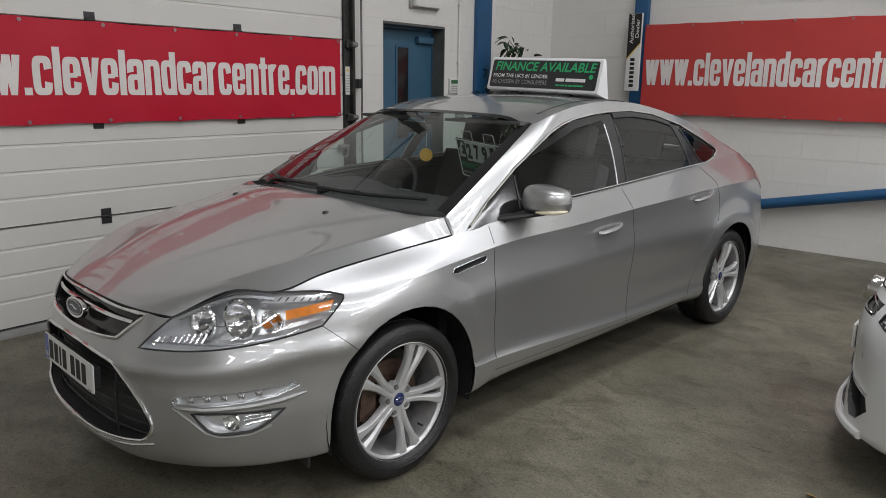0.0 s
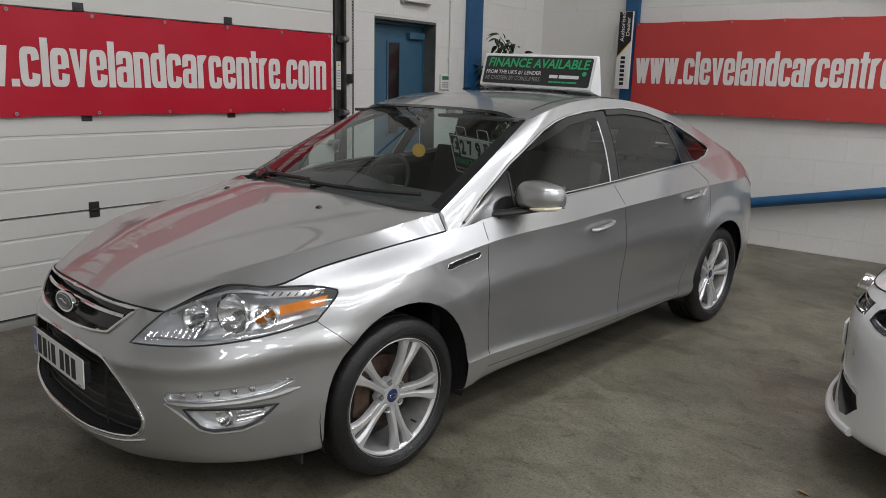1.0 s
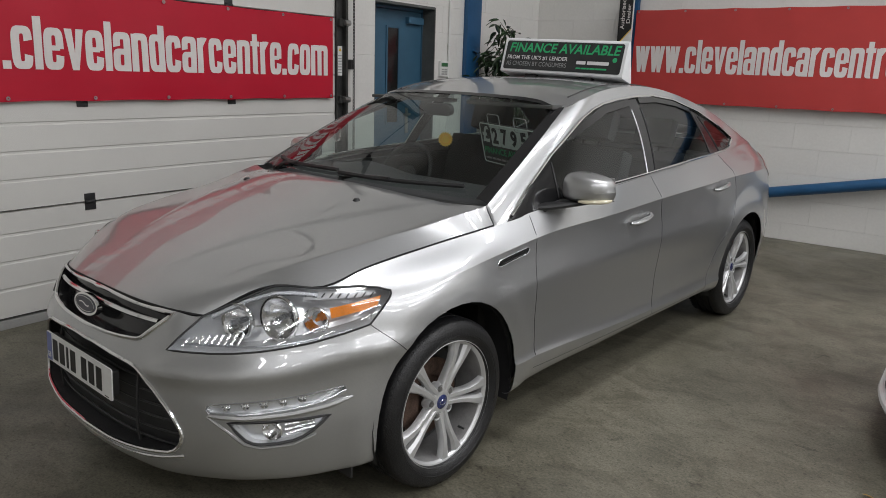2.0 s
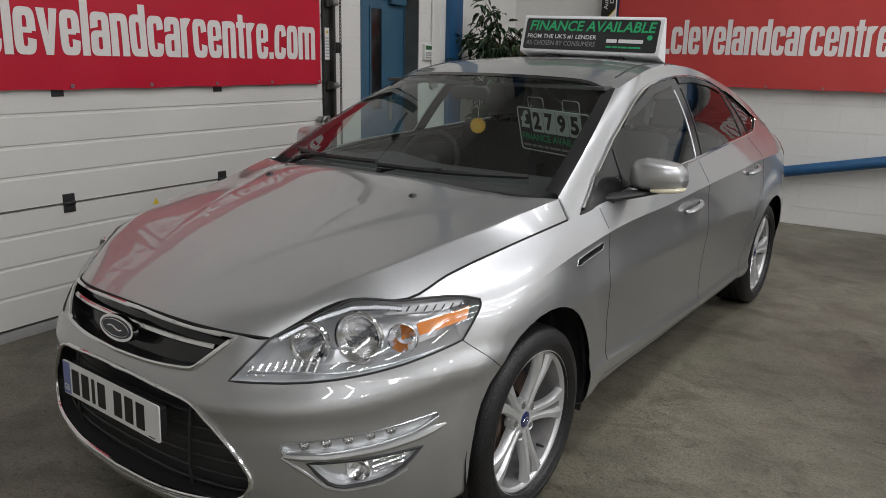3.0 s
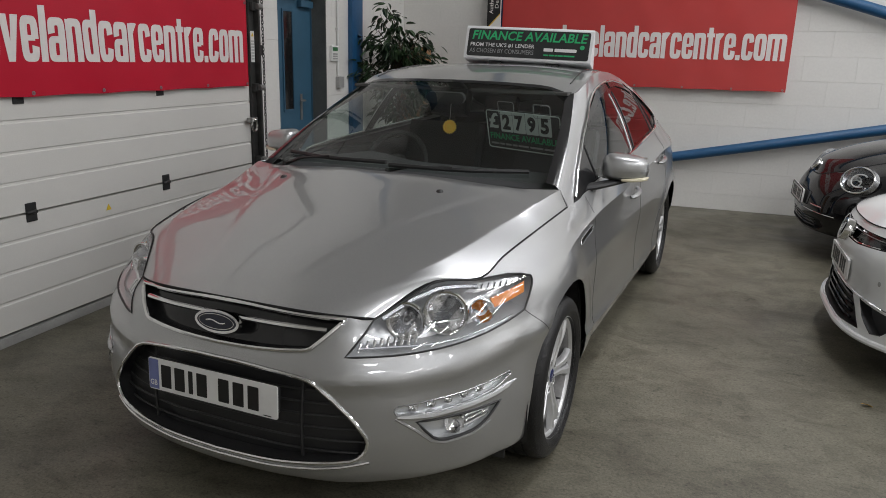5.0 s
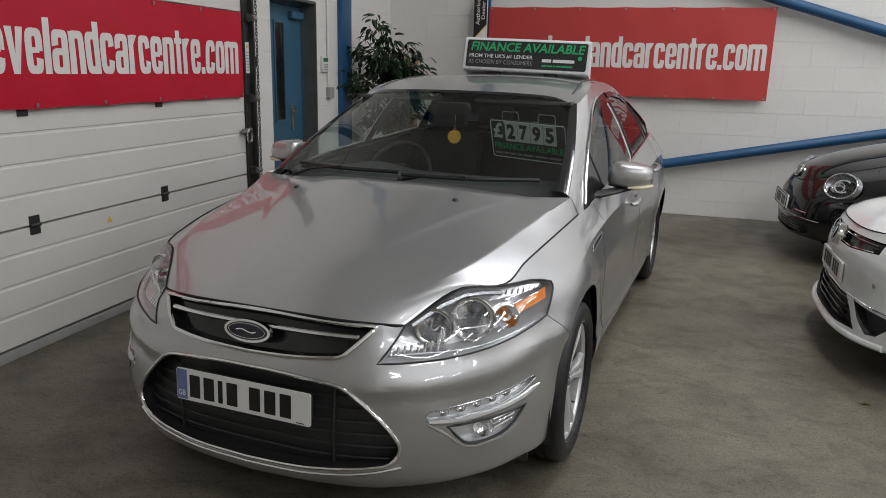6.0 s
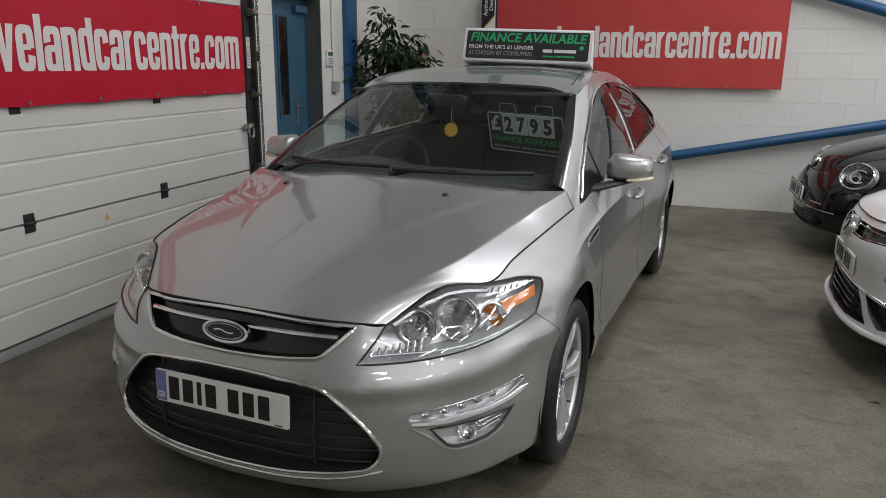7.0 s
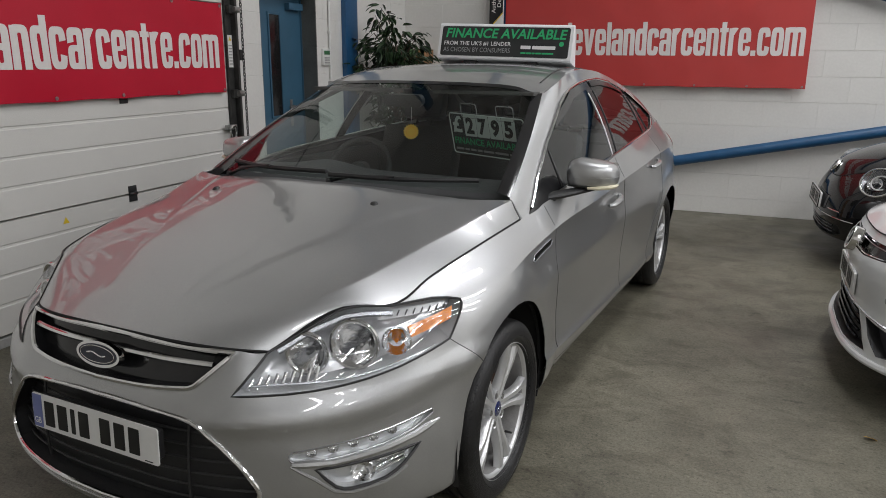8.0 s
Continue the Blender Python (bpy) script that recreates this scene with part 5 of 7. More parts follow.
# lower grille
lgp = [q for q in LOWER_GRILLE if q[0] > 0]
lg = pan(mirrored(piece([(0, 0.58)] + lgp + [(0, 0.265)], FRONT)), (0, 0.06, 0))
lower = part("lower_grille", lg, BLACK_PLASTIC, car, "black lower grille with a chrome edge")
part("chrome_frame", tube(front_path(LOWER_GRILLE, 0.001), 0.0068, 8, True), CHROME, lower, "chrome edge strip")
for z, w in ((0.305, 0.47), (0.345, 0.50), (0.385, 0.49), (0.425, 0.465), (0.465, 0.43), (0.505, 0.39), (0.545, 0.34)):
    n = 12
    part("grille_slat", tube(front_path([(-w + 2 * w * k / n, z) for k in range(n + 1)], -0.045, False), 0.004, 6), BLACK_PLASTIC, lower)
for x in (-0.30, 0.30):
    part("grille_bar", tube(front_path([(x, 0.285), (x, 0.42), (x, 0.555)], -0.034, False), 0.005, 6), BLACK_PLASTIC, lower)
part("chrome_lip", tube(front_path([(x / 100, 0.246 + 0.00000035 * abs(x) ** 3) for x in range(-52, 53, 8)], 0.0005, False), 0.0065, 8), CHROME, lower, "thin chrome lip")

# number plate with plain bars for the characters
pm = Matrix.Translation((-0.008, -0.962, 0.479)) @ Matrix.Rotation(radians(88), 4, "X")
plate_ob = part("number_plate", prism(rounded(0.52, 0.111, 0.008), -0.004, 0.0, pm), PLATE_WHITE, car, "white number plate with black bars")
part("plate_holder", prism(rounded(0.50, 0.09, 0.008), -0.03, -0.0045, pm), BLACK_PLASTIC, plate_ob)
part("blue_band", prism([(-0.258, -0.052), (-0.217, -0.052), (-0.217, 0.052), (-0.258, 0.052)], 0.0003, 0.0009, pm), BAND_BLUE, plate_ob, "pale blue band")
lettering("lettering", "GB", 0.030, 0.020, pm @ Matrix.Translation((-0.253, -0.040, 0.001)), PLATE_WHITE, plate_ob, 0.02)
for k, x in enumerate((-0.185, -0.128, -0.082, -0.036, 0.052, 0.110, 0.168)):
    part("bar", prism(rounded(0.042 if k != 2 else 0.018, 0.079, 0.003), 0.0003, 0.0010, pm @ Matrix.Translation((x, -0.002, 0))), INK, plate_ob, "plain black bar")
part("maker_mark", prism(rounded(0.03, 0.003, 0.001), 0.0003, 0.0009, pm @ Matrix.Translation((0.222, -0.049, 0))), INK, plate_ob)

# day running lights and fog lamps
drl = two("running_light", pan(piece(DRL, OBL), INWARD * 0.025), REFLECT, (car, car), "clear strip of running lights")
for k in range(5):
    p = -0.105 + 0.058 * k
    c = ob_point(p, 0.469 + 0.0055 * k, 0.016)
    two("led_bowl", lathe([(0.002, -0.008), (0.009, -0.004), (0.0135, 0.006), (0.0155, 0.005)], 16, facing(c, (0.5, -0.85, 0))), LAMP_SILVER, drl)
for ob in two("lens", moved(piece(DRL, OBL), INWARD * 0.002), LENS, drl):
    ob.visible_shadow = False
two("bezel", tube(lift_path(DRL, OBL, 0.0, 0.03, True), 0.003, 6, True), LAMP_GREY, drl)
blade = [(-0.16, 0.444), (-0.05, 0.440), (0.1, 0.450), (0.2, 0.460), (0.285, 0.478)]
two("trim_blade", tube(lift_path(blade, OBL, -0.002, 0.03), [0.009] + [0.012] * 0 + [0.012] * (len(lift_path(blade, OBL, 0, 0.03)) - 2) + [0.004], 8), SILVER, (car, car), "silver trim blade")
fog = two("fog_light", pan(piece(FOG, OBL), INWARD * 0.035), REFLECT, (car, car), "clear fog light in the bumper")
c = ob_point(0.035, 0.392, 0.016)
two("fog_bowl", lathe([(0.003, -0.02), (0.018, -0.014), (0.029, 0.0), (0.033, 0.006), (0.036, 0.0)], 24, facing(c, (0.4, -0.9, 0))), LAMP_SILVER, fog, "round chrome fog lamp")
for k in range(3):
    a, b = ob_point(0.075, 0.375 + 0.016 * k, 0.018), ob_point(0.165, 0.392 + 0.012 * k, 0.018)
    two("flute", tube([a, b], 0.005, 6), LAMP_SILVER, fog)
for ob in two("lens", moved(piece(FOG, OBL), INWARD * 0.002), LENS, fog):
    ob.visible_shadow = False
two("bezel", tube(lift_path(FOG, OBL, -0.001, 0.03, True), 0.005, 6, True), BLACK_PLASTIC, fog)
lip = [(-0.165, 0.44), (-0.10, 0.395), (-0.05, 0.352), (0.0, 0.338), (0.10, 0.345), (0.17, 0.372)]
lp = lift_path(lip, OBL, -0.001, 0.03)
two("trim_blade", tube(lp, 0.006, 8), SILVER, (car, car), "silver lower edge of the fog light recess")

# wheels: five twin-spoke alloys
TYRE_OUT = [(0.2365, 0.086), (0.243, 0.098), (0.252, 0.106), (0.264, 0.1115), (0.266, 0.1105), (0.268, 0.1125), (0.286, 0.1105), (0.302, 0.103), (0.312, 0.094), (0.3145, 0.091), (0.319, 0.080), (0.321, 0.068)]
TREAD = [(0.3215, 0.060), (0.3215, 0.046), (0.315, 0.045), (0.315, 0.037), (0.322, 0.036), (0.322, 0.008), (0.315, 0.007), (0.315, 0.0)]
tyre_prof = TYRE_OUT + TREAD + [(r, -z) for r, z in reversed(TREAD[:-1])] + [(r, -z) for r, z in reversed(TYRE_OUT)]


def spoke_mesh(a0):
    """One twin spoke: two blades that part towards the rim, with a groove between."""
    bm = bmesh.new()
    for s in (-1, 1):
        rings = []
        for i in range(9):
            t = i / 8
            r = 0.041 + t * 0.188
            span = float(spline([(0, 0.024), (0.3, 0.027), (0.6, 0.036), (0.85, 0.053), (1, 0.068)], t))
            slit = float(spline([(0, 0.001), (0.42, 0.002), (0.6, 0.0065), (0.85, 0.010), (1, 0.009)], t))
            off, hw = s * (span + slit) / 2, (span - slit) / 2
            top = spline([(0, 0.066), (0.3, 0.073), (0.7, 0.084), (1, 0.084)], t)
            dep = 0.036 - 0.012 * t
            if s < 0:
                sec = [(-hw, -dep), (-hw, -0.008 - 0.008 * t), (-hw * 0.62, -0.001), (hw * 0.45, 0), (hw, -0.010), (hw, -dep)]
            else:
                sec = [(-hw, -dep), (-hw, -0.010), (-hw * 0.45, 0), (hw * 0.62, -0.001), (hw, -0.008 - 0.008 * t), (hw, -dep)]
            ring = []
            for w, h in sec:
                x, y = r, off + w
                ring.append(bm.verts.new((x * math.cos(a0) - y * math.sin(a0), x * math.sin(a0) + y * math.cos(a0), top + h)))
            rings.append(ring)
        for a, b in zip(rings, rings[1:]):
            for k in range(6):
                bm.faces.new((a[k], a[(k + 1) % 6], b[(k + 1) % 6], b[k]))
        bm.faces.new(rings[0])
        bm.faces.new(rings[-1])
    # web between the blades near the hub
    pts = [(0.05, -0.012), (0.130, -0.022), (0.130, 0.022), (0.05, 0.012)]
    ca, sa = math.cos(a0), math.sin(a0)
    add_prism(bm, [(x * ca - y * sa, x * sa + y * ca) for x, y in pts], 0.045, 0.062)
    bmesh.ops.recalc_face_normals(bm, faces=bm.faces)
    return bm


def wheel(y, sx, turn_deg):
    """A wheel on the side sx of the car; its outer face looks away from the car."""
    m = Matrix.Translation((sx * 0.807, y, 0.3225)) @ Matrix.Rotation(radians(90 * sx), 4, "Y") @ Matrix.Rotation(radians(turn_deg), 4, "Z")
    hubm = [(1.078 * a, b) for a, b in [(0.222, 0.098), (0.2265, 0.096), (0.2255, 0.088), (0.217, 0.086), (0.212, 0.082), (0.209, 0.074)]]
    barrel = [(1.078 * a, b) for a, b in [(0.209, 0.074), (0.206, 0.060), (0.199, 0.0), (0.199, -0.08), (0.215, -0.095), (0.223, -0.098)]]
    rim = part("wheel", lathe(hubm, 56), SATIN, car, "five-spoke alloy wheel with a black tyre")
    rim.matrix_basis = m
    # barrel in a darker alloy colour that stands for the shade inside
    part("barrel", lathe(barrel, 56), SHADED_ALLOY, rim, "inner barrel, coloured darker for shade")
    part("tyre", lathe(tyre_prof, 72), RUBBER, rim, "black tyre")
    # dark strips on the tyre shoulders stand for the shade in the tread slits
    bm = bmesh.new()
    for k in range(72):
        a = 2 * math.pi * k / 72
        for zz, tw in ((0.074, 0.10), (-0.074, -0.10)):
            p0 = Vector((0.3185 * math.cos(a), 0.3185 * math.sin(a), zz - 0.022))
            p1 = Vector((0.3120 * math.cos(a + tw * 0.4), 0.3120 * math.sin(a + tw * 0.4), zz + 0.019))
            add_tube(bm, [p0, p1], 0.0032, 4)
    part("tread_slit", bm, GAP, rim)["kind"] = "stuff"
    for k in range(5):
        part("spoke", spoke_mesh(radians(72 * k)), SATIN, rim)
        a = radians(72 * k + 36)
        part("lug_nut", lathe([(0.0, 0.068), (0.010, 0.067), (0.0115, 0.050)], 6, Matrix.Translation((0.054 * math.cos(a), 0.054 * math.sin(a), 0))), GALV, rim)
        part("nut_seat", lathe([(0.013, 0.056), (0.018, 0.066), (0.021, 0.055), (0.021, 0.03)], 16, Matrix.Translation((0.054 * math.cos(a), 0.054 * math.sin(a), 0))), SATIN, rim)
    part("hub", lathe([(0.0, 0.030), (0.046, 0.030), (0.075, 0.040), (0.070, 0.052), (0.045, 0.064), (0.032, 0.066), (0.0, 0.066)], 40), SATIN, rim)
    cap = part("hub_cap", lathe([(0.0, 0.0715), (0.020, 0.0705), (0.0275, 0.067), (0.029, 0.062)], 32), material("cap_blue", (0.012, 0.022, 0.11), 0.25, coat=1.0) if "cap_blue" not in bpy.data.materials else bpy.data.materials["cap_blue"], rim, "dark blue hub cap")
    part("cap_mark", tube([(0.017 * math.cos(a / 12 * 2 * math.pi), 0.009 * math.sin(a / 12 * 2 * math.pi), 0.0715) for a in range(12)], 0.001, 5, True), CHROME, rim)
    part("brake_disc", lathe([(0.0, -0.012), (0.08, -0.012), (0.082, -0.002), (0.15, -0.002), (0.15, -0.024), (0.0, -0.024)], 40), RUST, rim, "rusty brake disc")
    part("backplate", lathe([(0.0, -0.030), (0.192, -0.030), (0.192, -0.034), (0.0, -0.034)], 40), BLACK_PLASTIC, rim, "dark dust shield")
    part("caliper", box((-0.165, -0.075, -0.06), (-0.085, 0.075, 0.03), 0.012), RUST, rim)
    part("valve", lathe([(0.0, 0.028), (0.004, 0.028), (0.005, 0.0)], 8, Matrix.Translation((0.192 * math.cos(radians(-45)), 0.192 * math.sin(radians(-45)), 0.05))), BLACK_PLASTIC, rim)
    return rim


for y, sx, a in ((-0.03, 1, 84), (2.85, 1, 20), (-0.03, -1, 50), (2.85, -1, 10)):
    wheel(y, sx, a)

# door mirrors
def mirror_cap(z_lo, z_hi, grow):
    cx, cy, cz = 0.952, 0.775, 1.052
    rows = []
    for i in range(13):
        ph = math.pi * (i / 12 - 0.5)
        row = []
        for j in range(33):
            th = 2 * math.pi * j / 32
            c, s = math.cos(th), math.sin(th)
            k = abs(math.cos(ph)) ** 0.45
            x = math.copysign(abs(c) ** 0.6, c) * 0.102 * k * grow
            y = math.copysign(abs(s) ** 0.85, s) * 0.085 * k * grow
            z = math.copysign(abs(math.sin(ph)) ** 0.75, math.sin(ph)) * 0.061 * grow
            y += 0.20 * x + 0.012
            z *= 1.0 - 0.22 * (x / 0.1) if z > 0 else 1.0
            z = min(max(cz + z, z_lo), z_hi)
            row.append((cx + x, cy + min(y, 0.055), z))
        rows.append(row)
    return outward(grid(rows), (cx, cy, cz))


mir = two("door_mirror", mirror_cap(1.006, 1.2, 1.0), SILVER, (car, car), "silver door mirror with a clear indicator strip")
two("mirror_band", mirror_cap(1.000, 1.046, 1.012), SILVER, mir)
two("mirror_base", mirror_cap(0.988, 1.0065, 0.99), BLACK_PLASTIC, mir, "black mirror base")
arm = tube([(0.795, 0.60, 0.968), (0.835, 0.645, 0.974), (0.89, 0.70, 0.984), (0.96, 0.765, 0.998)], [0.022, 0.034, 0.031, 0.024], 12, flat=0.5)
two("mirror_arm", arm, BLACK_PLASTIC, mir, "black mirror arm")
strip = [(0.952, 0.701, 1.0045), (0.99, 0.711, 1.005), (1.03, 0.733, 1.008), (1.052, 0.765, 1.010), (1.056, 0.790, 1.012)]
two("mirror_indicator", tube(strip, [0.005, 0.0085, 0.009, 0.0085, 0.005], 8), material("clear_amber", (0.72, 0.66, 0.48), 0.15, coat=1.0), mir, "clear indicator strip")
two("mirror_glass", box((0.865, 0.832, 1.012), (1.04, 0.836, 1.10), 0.001), CHROME, mir)

# door handles with their cups
for y, z in ((1.385, 0.838), (2.40, 0.903)):
    x = onto((0, y, z), (-1, 0, 0)).x
    cup = lathe([(0.0, 0.0015), (0.030, 0.0018), (0.040, 0.0008)], 24, Matrix.Translation((x, y - 0.005, z + 0.002)) @ Matrix.Rotation(radians(90), 4, "Y"))
    pts = [(x + 0.006, y - 0.105, z - 0.010), (x + 0.024, y - 0.085, z - 0.008), (x + 0.030, y - 0.02, z - 0.002), (x + 0.028, y + 0.04, z + 0.005), (x + 0.016, y + 0.085, z + 0.010), (x + 0.002, y + 0.105, z + 0.011)]
    add_tube(cup, [tuple(spline([(i, p) for i, p in enumerate(pts)], k / 3)) for k in range(16)], [0.010 + 0.006 * math.sin(math.pi * min(1, k / 11)) for k in range(16)], 10, flat=0.85)
    bmesh.ops.recalc_face_normals(cup, faces=cup.faces)
    nm = "front_door" if y < 2 else "rear_door"
    two("door_handle", cup, SILVER, (PANELS[nm + "l"], PANELS[nm + "r"]), "silver pull handle")

# wing vents
vent_line = [(0.250, 0.793), (0.262, 0.812), (0.448, 0.838), (0.458, 0.830), (0.444, 0.812), (0.275, 0.788)]
v = two("wing_vent", tube(lift_path(vent_line, SIDE, 0.003, 0.03, True), 0.0022, 6, True), LAMP_GREY, (car, car), "slim wing vent with a metal frame")
fill = cut(BODY.copy(), vent_line, *SIDE, True, left)
two("vent_slot", thick(moved(fill, (0.0035, 0, 0)), 0.002), BLACK_GLOSS, v, "black slot")
mid_line = lift_path([(0.28, 0.797), (0.44, 0.818)], SIDE, 0.005, 0.02)
two("vent_bar", tube(mid_line, 0.0012, 6), BLACK_PLASTIC, v)

# tail lights
RED_LENS = material("red_lens", (0.35, 0.01, 0.012), 0.15, coat=1.0)
tl = cut(BODY.copy(), [(3.28, 0.955), (3.40, 1.035), (3.72, 1.05), (3.74, 0.80), (3.55, 0.82)], *SIDE, True, left)
bmesh.ops.recalc_face_normals(tl, faces=tl.faces)
two("tail_light", thick(moved(tl, (0.003, 0.002, 0)), 0.002), RED_LENS, (car, car), "red tail light")

# wipers, cowl and washer nozzles
SCREEN_TREE = BVHTree.FromBMesh(mirrored(grid(B_ROWS[: GLASS_END + 1])))


def on_screen(x, z, out):
    h = SCREEN_TREE.ray_cast(Vector((x, -2, z)), Vector((0, 1, 0)))
    return h[0] + Vector((0, -0.8, 0.6)) * out


cowl_rows = [[(0.70 * w, spline([(0, 0.14), (0.6, 0.19), (1, 0.31)], abs(w)) + 0.012 + d, spline([(0, 1.020), (0.6, 1.005), (1, 0.985)], abs(w)) + dz) for d, dz in ((0, 0), (0.05, 0.002), (0.12, -0.01))] for w in [k / 10 for k in range(-10, 11)]]
part("cowl", outward(grid(cowl_rows), (0, 0.2, 0)), BLACK_PLASTIC, car, "black plastic scuttle panel")
for xa, xb, za, zb in ((0.615, 0.02, 1.050, 1.052), (0.0, -0.60, 1.060, 1.050)):
    n = 10
    pts = [on_screen(xa + (xb - xa) * k / n, za + (zb - za) * k / n, 0.014) for k in range(n + 1)]
    wiper = part("wiper", tube(pts, 0.008, 6, flat=1.3), BLACK_PLASTIC, car, "black wiper blade")
    mid = pts[n // 2]
    base = Vector((xb - 0.02 if xa > 0.3 else -0.62, 0.235 if xa > 0.3 else 0.33, 1.03 if xa > 0.3 else 1.0))
    part("wiper_arm", tube([base, base.lerp(mid, 0.4) + Vector((0, -0.01, 0.018)), mid + Vector((0, -0.006, 0.01))], [0.010, 0.007, 0.005], 6), BLACK_PLASTIC, wiper, "black wiper arm")
    part("arm_cap", lathe([(0.0, 0.014), (0.012, 0.012), (0.017, -0.01)], 14, Matrix.Translation(base)), BLACK_PLASTIC, wiper)
for x in (-0.40, 0.353):
    w = abs(x) / 0.77
    z = min((abs(hood_point(v / 40, w)[1] - 0.01), hood_point(v / 40, w)[2]) for v in range(41))[1]
    part("washer_nozzle", lathe([(0.0, 0.011), (0.010, 0.009), (0.017, 0.0), (0.018, -0.004)], 14, Matrix.Translation((x, 0.01, z))), BLACK_PLASTIC, car, "black washer nozzle")

# silver corner between bonnet, windscreen and door
low_line = [Vector(B_ROWS[k][0]) for k in range(24, 33)]
shut_line = [Vector(hood_point(1.0, 0.952 + 0.006 * k)) + Vector((0.002, 0.004, 0)) for k in range(9)]
corner = outward(grid([[tuple(a.lerp(b, k / 8)) for k in range(9)] for a, b in zip(low_line, shut_line)]), (0, 1, 0.3))
two("scuttle_corner", thick(corner, 0.003), SILVER, (car, car))

# mud flap behind the bumper
two("mud_flap", box((0.74, -0.43, 0.155), (0.82, -0.42, 0.23), 0.004), BLACK_PLASTIC, (car, car), "black deflector ahead of the wheel")

# cabin
part("headliner", mirrored(outward(grid([[tuple(Vector(roof_point(v / 24, w / 12)) * 1.0 + Vector((0, 0, -0.03))) for w in range(12)] for v in range(1, 20)]), (0, 1.8, 2))), HEADLINER, car, "grey headliner")
dash_rows = []
for k in range(21):
    x = -0.72 + 1.44 * k / 20
    hump = 0.035 * math.exp(-(((x + 0.36) / 0.16) ** 2))
    dash_rows.append([(x, 0.36, 0.97), (x, 0.55, 0.985), (x, 0.75, 1.0 + hump), (x, 0.84, 0.975 + hump), (x, 0.86, 0.90), (x, 0.80, 0.70), (x, 0.80, 0.45)])
part("dashboard", outward(grid(dash_rows), (0, 0.3, 0.3)), CABIN, car, "black dashboard")
part("cabin_floor", box((-0.72, 0.5, 0.24), (0.72, 3.2, 0.30)), CABIN, car, smooth=False)
for sx in (1, -1):
    part("door_card", box((min(sx * 0.80, sx * 0.84), 0.62, 0.35), (max(sx * 0.80, sx * 0.84), 2.5, 0.98), 0.01), CABIN, car)
part("luggage_cover", box((-0.70, 2.55, 0.98), (0.70, 3.4, 1.0), 0.004), CABIN, car)
sw = Matrix.Translation((-0.37, 1.02, 0.94)) @ Matrix.Rotation(radians(62), 4, "X")
st = part("steering_wheel", tube([sw @ Vector((0.185 * math.cos(2 * math.pi * k / 32), 0.185 * math.sin(2 * math.pi * k / 32), 0)) for k in range(32)], 0.014, 10, True), CABIN, car, "black steering wheel")
part("wheel_boss", lathe([(0.0, 0.02), (0.05, 0.016), (0.065, -0.02)], 20, sw), CABIN, st)
for a in (0, 180, 270):
    part("wheel_spoke", tube([sw @ Vector((0.05 * math.cos(radians(a)), 0.05 * math.sin(radians(a)), -0.005)), sw @ Vector((0.18 * math.cos(radians(a)), 0.18 * math.sin(radians(a)), 0))], 0.013, 8, flat=0.6), SATIN if a != 270 else CABIN, st)


def seat(x, y, w, hb):
    s = part("seat", box((x - w / 2, y - 0.02, 0.42), (x + w / 2, y + 0.50, 0.60), 0.05), UPHOLSTERY, car, "dark grey fabric seat")
    m = Matrix.Translation((x, y + 0.46, 0.55)) @ Matrix.Rotation(radians(-18), 4, "X")
    b = box((-w / 2, -0.06, 0.0), (w / 2, 0.07, hb), 0.05)
    bmesh.ops.transform(b, matrix=m, verts=b.verts)
    part("backrest", b, UPHOLSTERY, s)
    n = max(1, round(w / 0.55))
    for k in range(n):
        cx = (k - (n - 1) / 2) * w / n
        hr = box((cx - 0.13, -0.05, hb + 0.04), (cx + 0.13, 0.05, hb + 0.22), 0.045)
        for px in (-0.05, 0.05):
            add_tube(hr, [(cx + px, 0, hb - 0.02), (cx + px, 0, hb + 0.08)], 0.006, 6)
        bmesh.ops.transform(hr, matrix=m, verts=hr.verts)
        part("headrest", hr, UPHOLSTERY, s)


seat(-0.37, 1.12, 0.50, 0.60)
seat(0.37, 1.12, 0.50, 0.60)
seat(0.0, 2.02, 1.30, 0.52)
rv_m = Matrix.Translation((0.0, 0.86, 1.325)) @ Matrix.Rotation(radians(8), 4, "X")
part("rear_view_mirror", prism(rounded(0.21, 0.058, 0.028), -0.02, 0.012, rv_m @ Matrix.Rotation(radians(90), 4, "X"), 0.005), BLACK_PLASTIC, car, "black rear-view mirror")
part("sun_visor", box((-0.62, 1.0, 1.355), (-0.08, 1.12, 1.372), 0.006), HEADLINER, car)
part("sun_visor", box((0.08, 1.0, 1.355), (0.60, 1.12, 1.372), 0.006), HEADLINER, car)

# ---- things on and in the car ----
GREEN = material("green_print", (0.03, 0.42, 0.16), 0.45)
GREY_INK = material("grey_print", (0.32, 0.33, 0.33), 0.45)
WHITE_INK = material("white_print", (0.74, 0.74, 0.74), 0.45)
BOARD_BLACK = material("sign_black", (0.025, 0.027, 0.028), 0.4)
SIGN_WHITE = material("sign_white", (0.76, 0.77, 0.78), 0.3, 0, 0.03, 0.02, 10)
sx_axis = Vector((0.786, 0.050, -0.020)).normalized()
sy_axis = Vector((0, 0.045, 0.178)).normalized()
sz_axis = sx_axis.cross(sy_axis).normalized()
sy_axis = sz_axis.cross(sx_axis)
SIGN = Matrix((sx_axis, sy_axis, sz_axis)).transposed().to_4x4()
SIGN.translation = Vector((0.137, 1.742, 1.522))
rs = thing("roof_sign", CAR @ SIGN, "black and white wedge-shaped roof sign with green letters", "sign")
half = 0.395
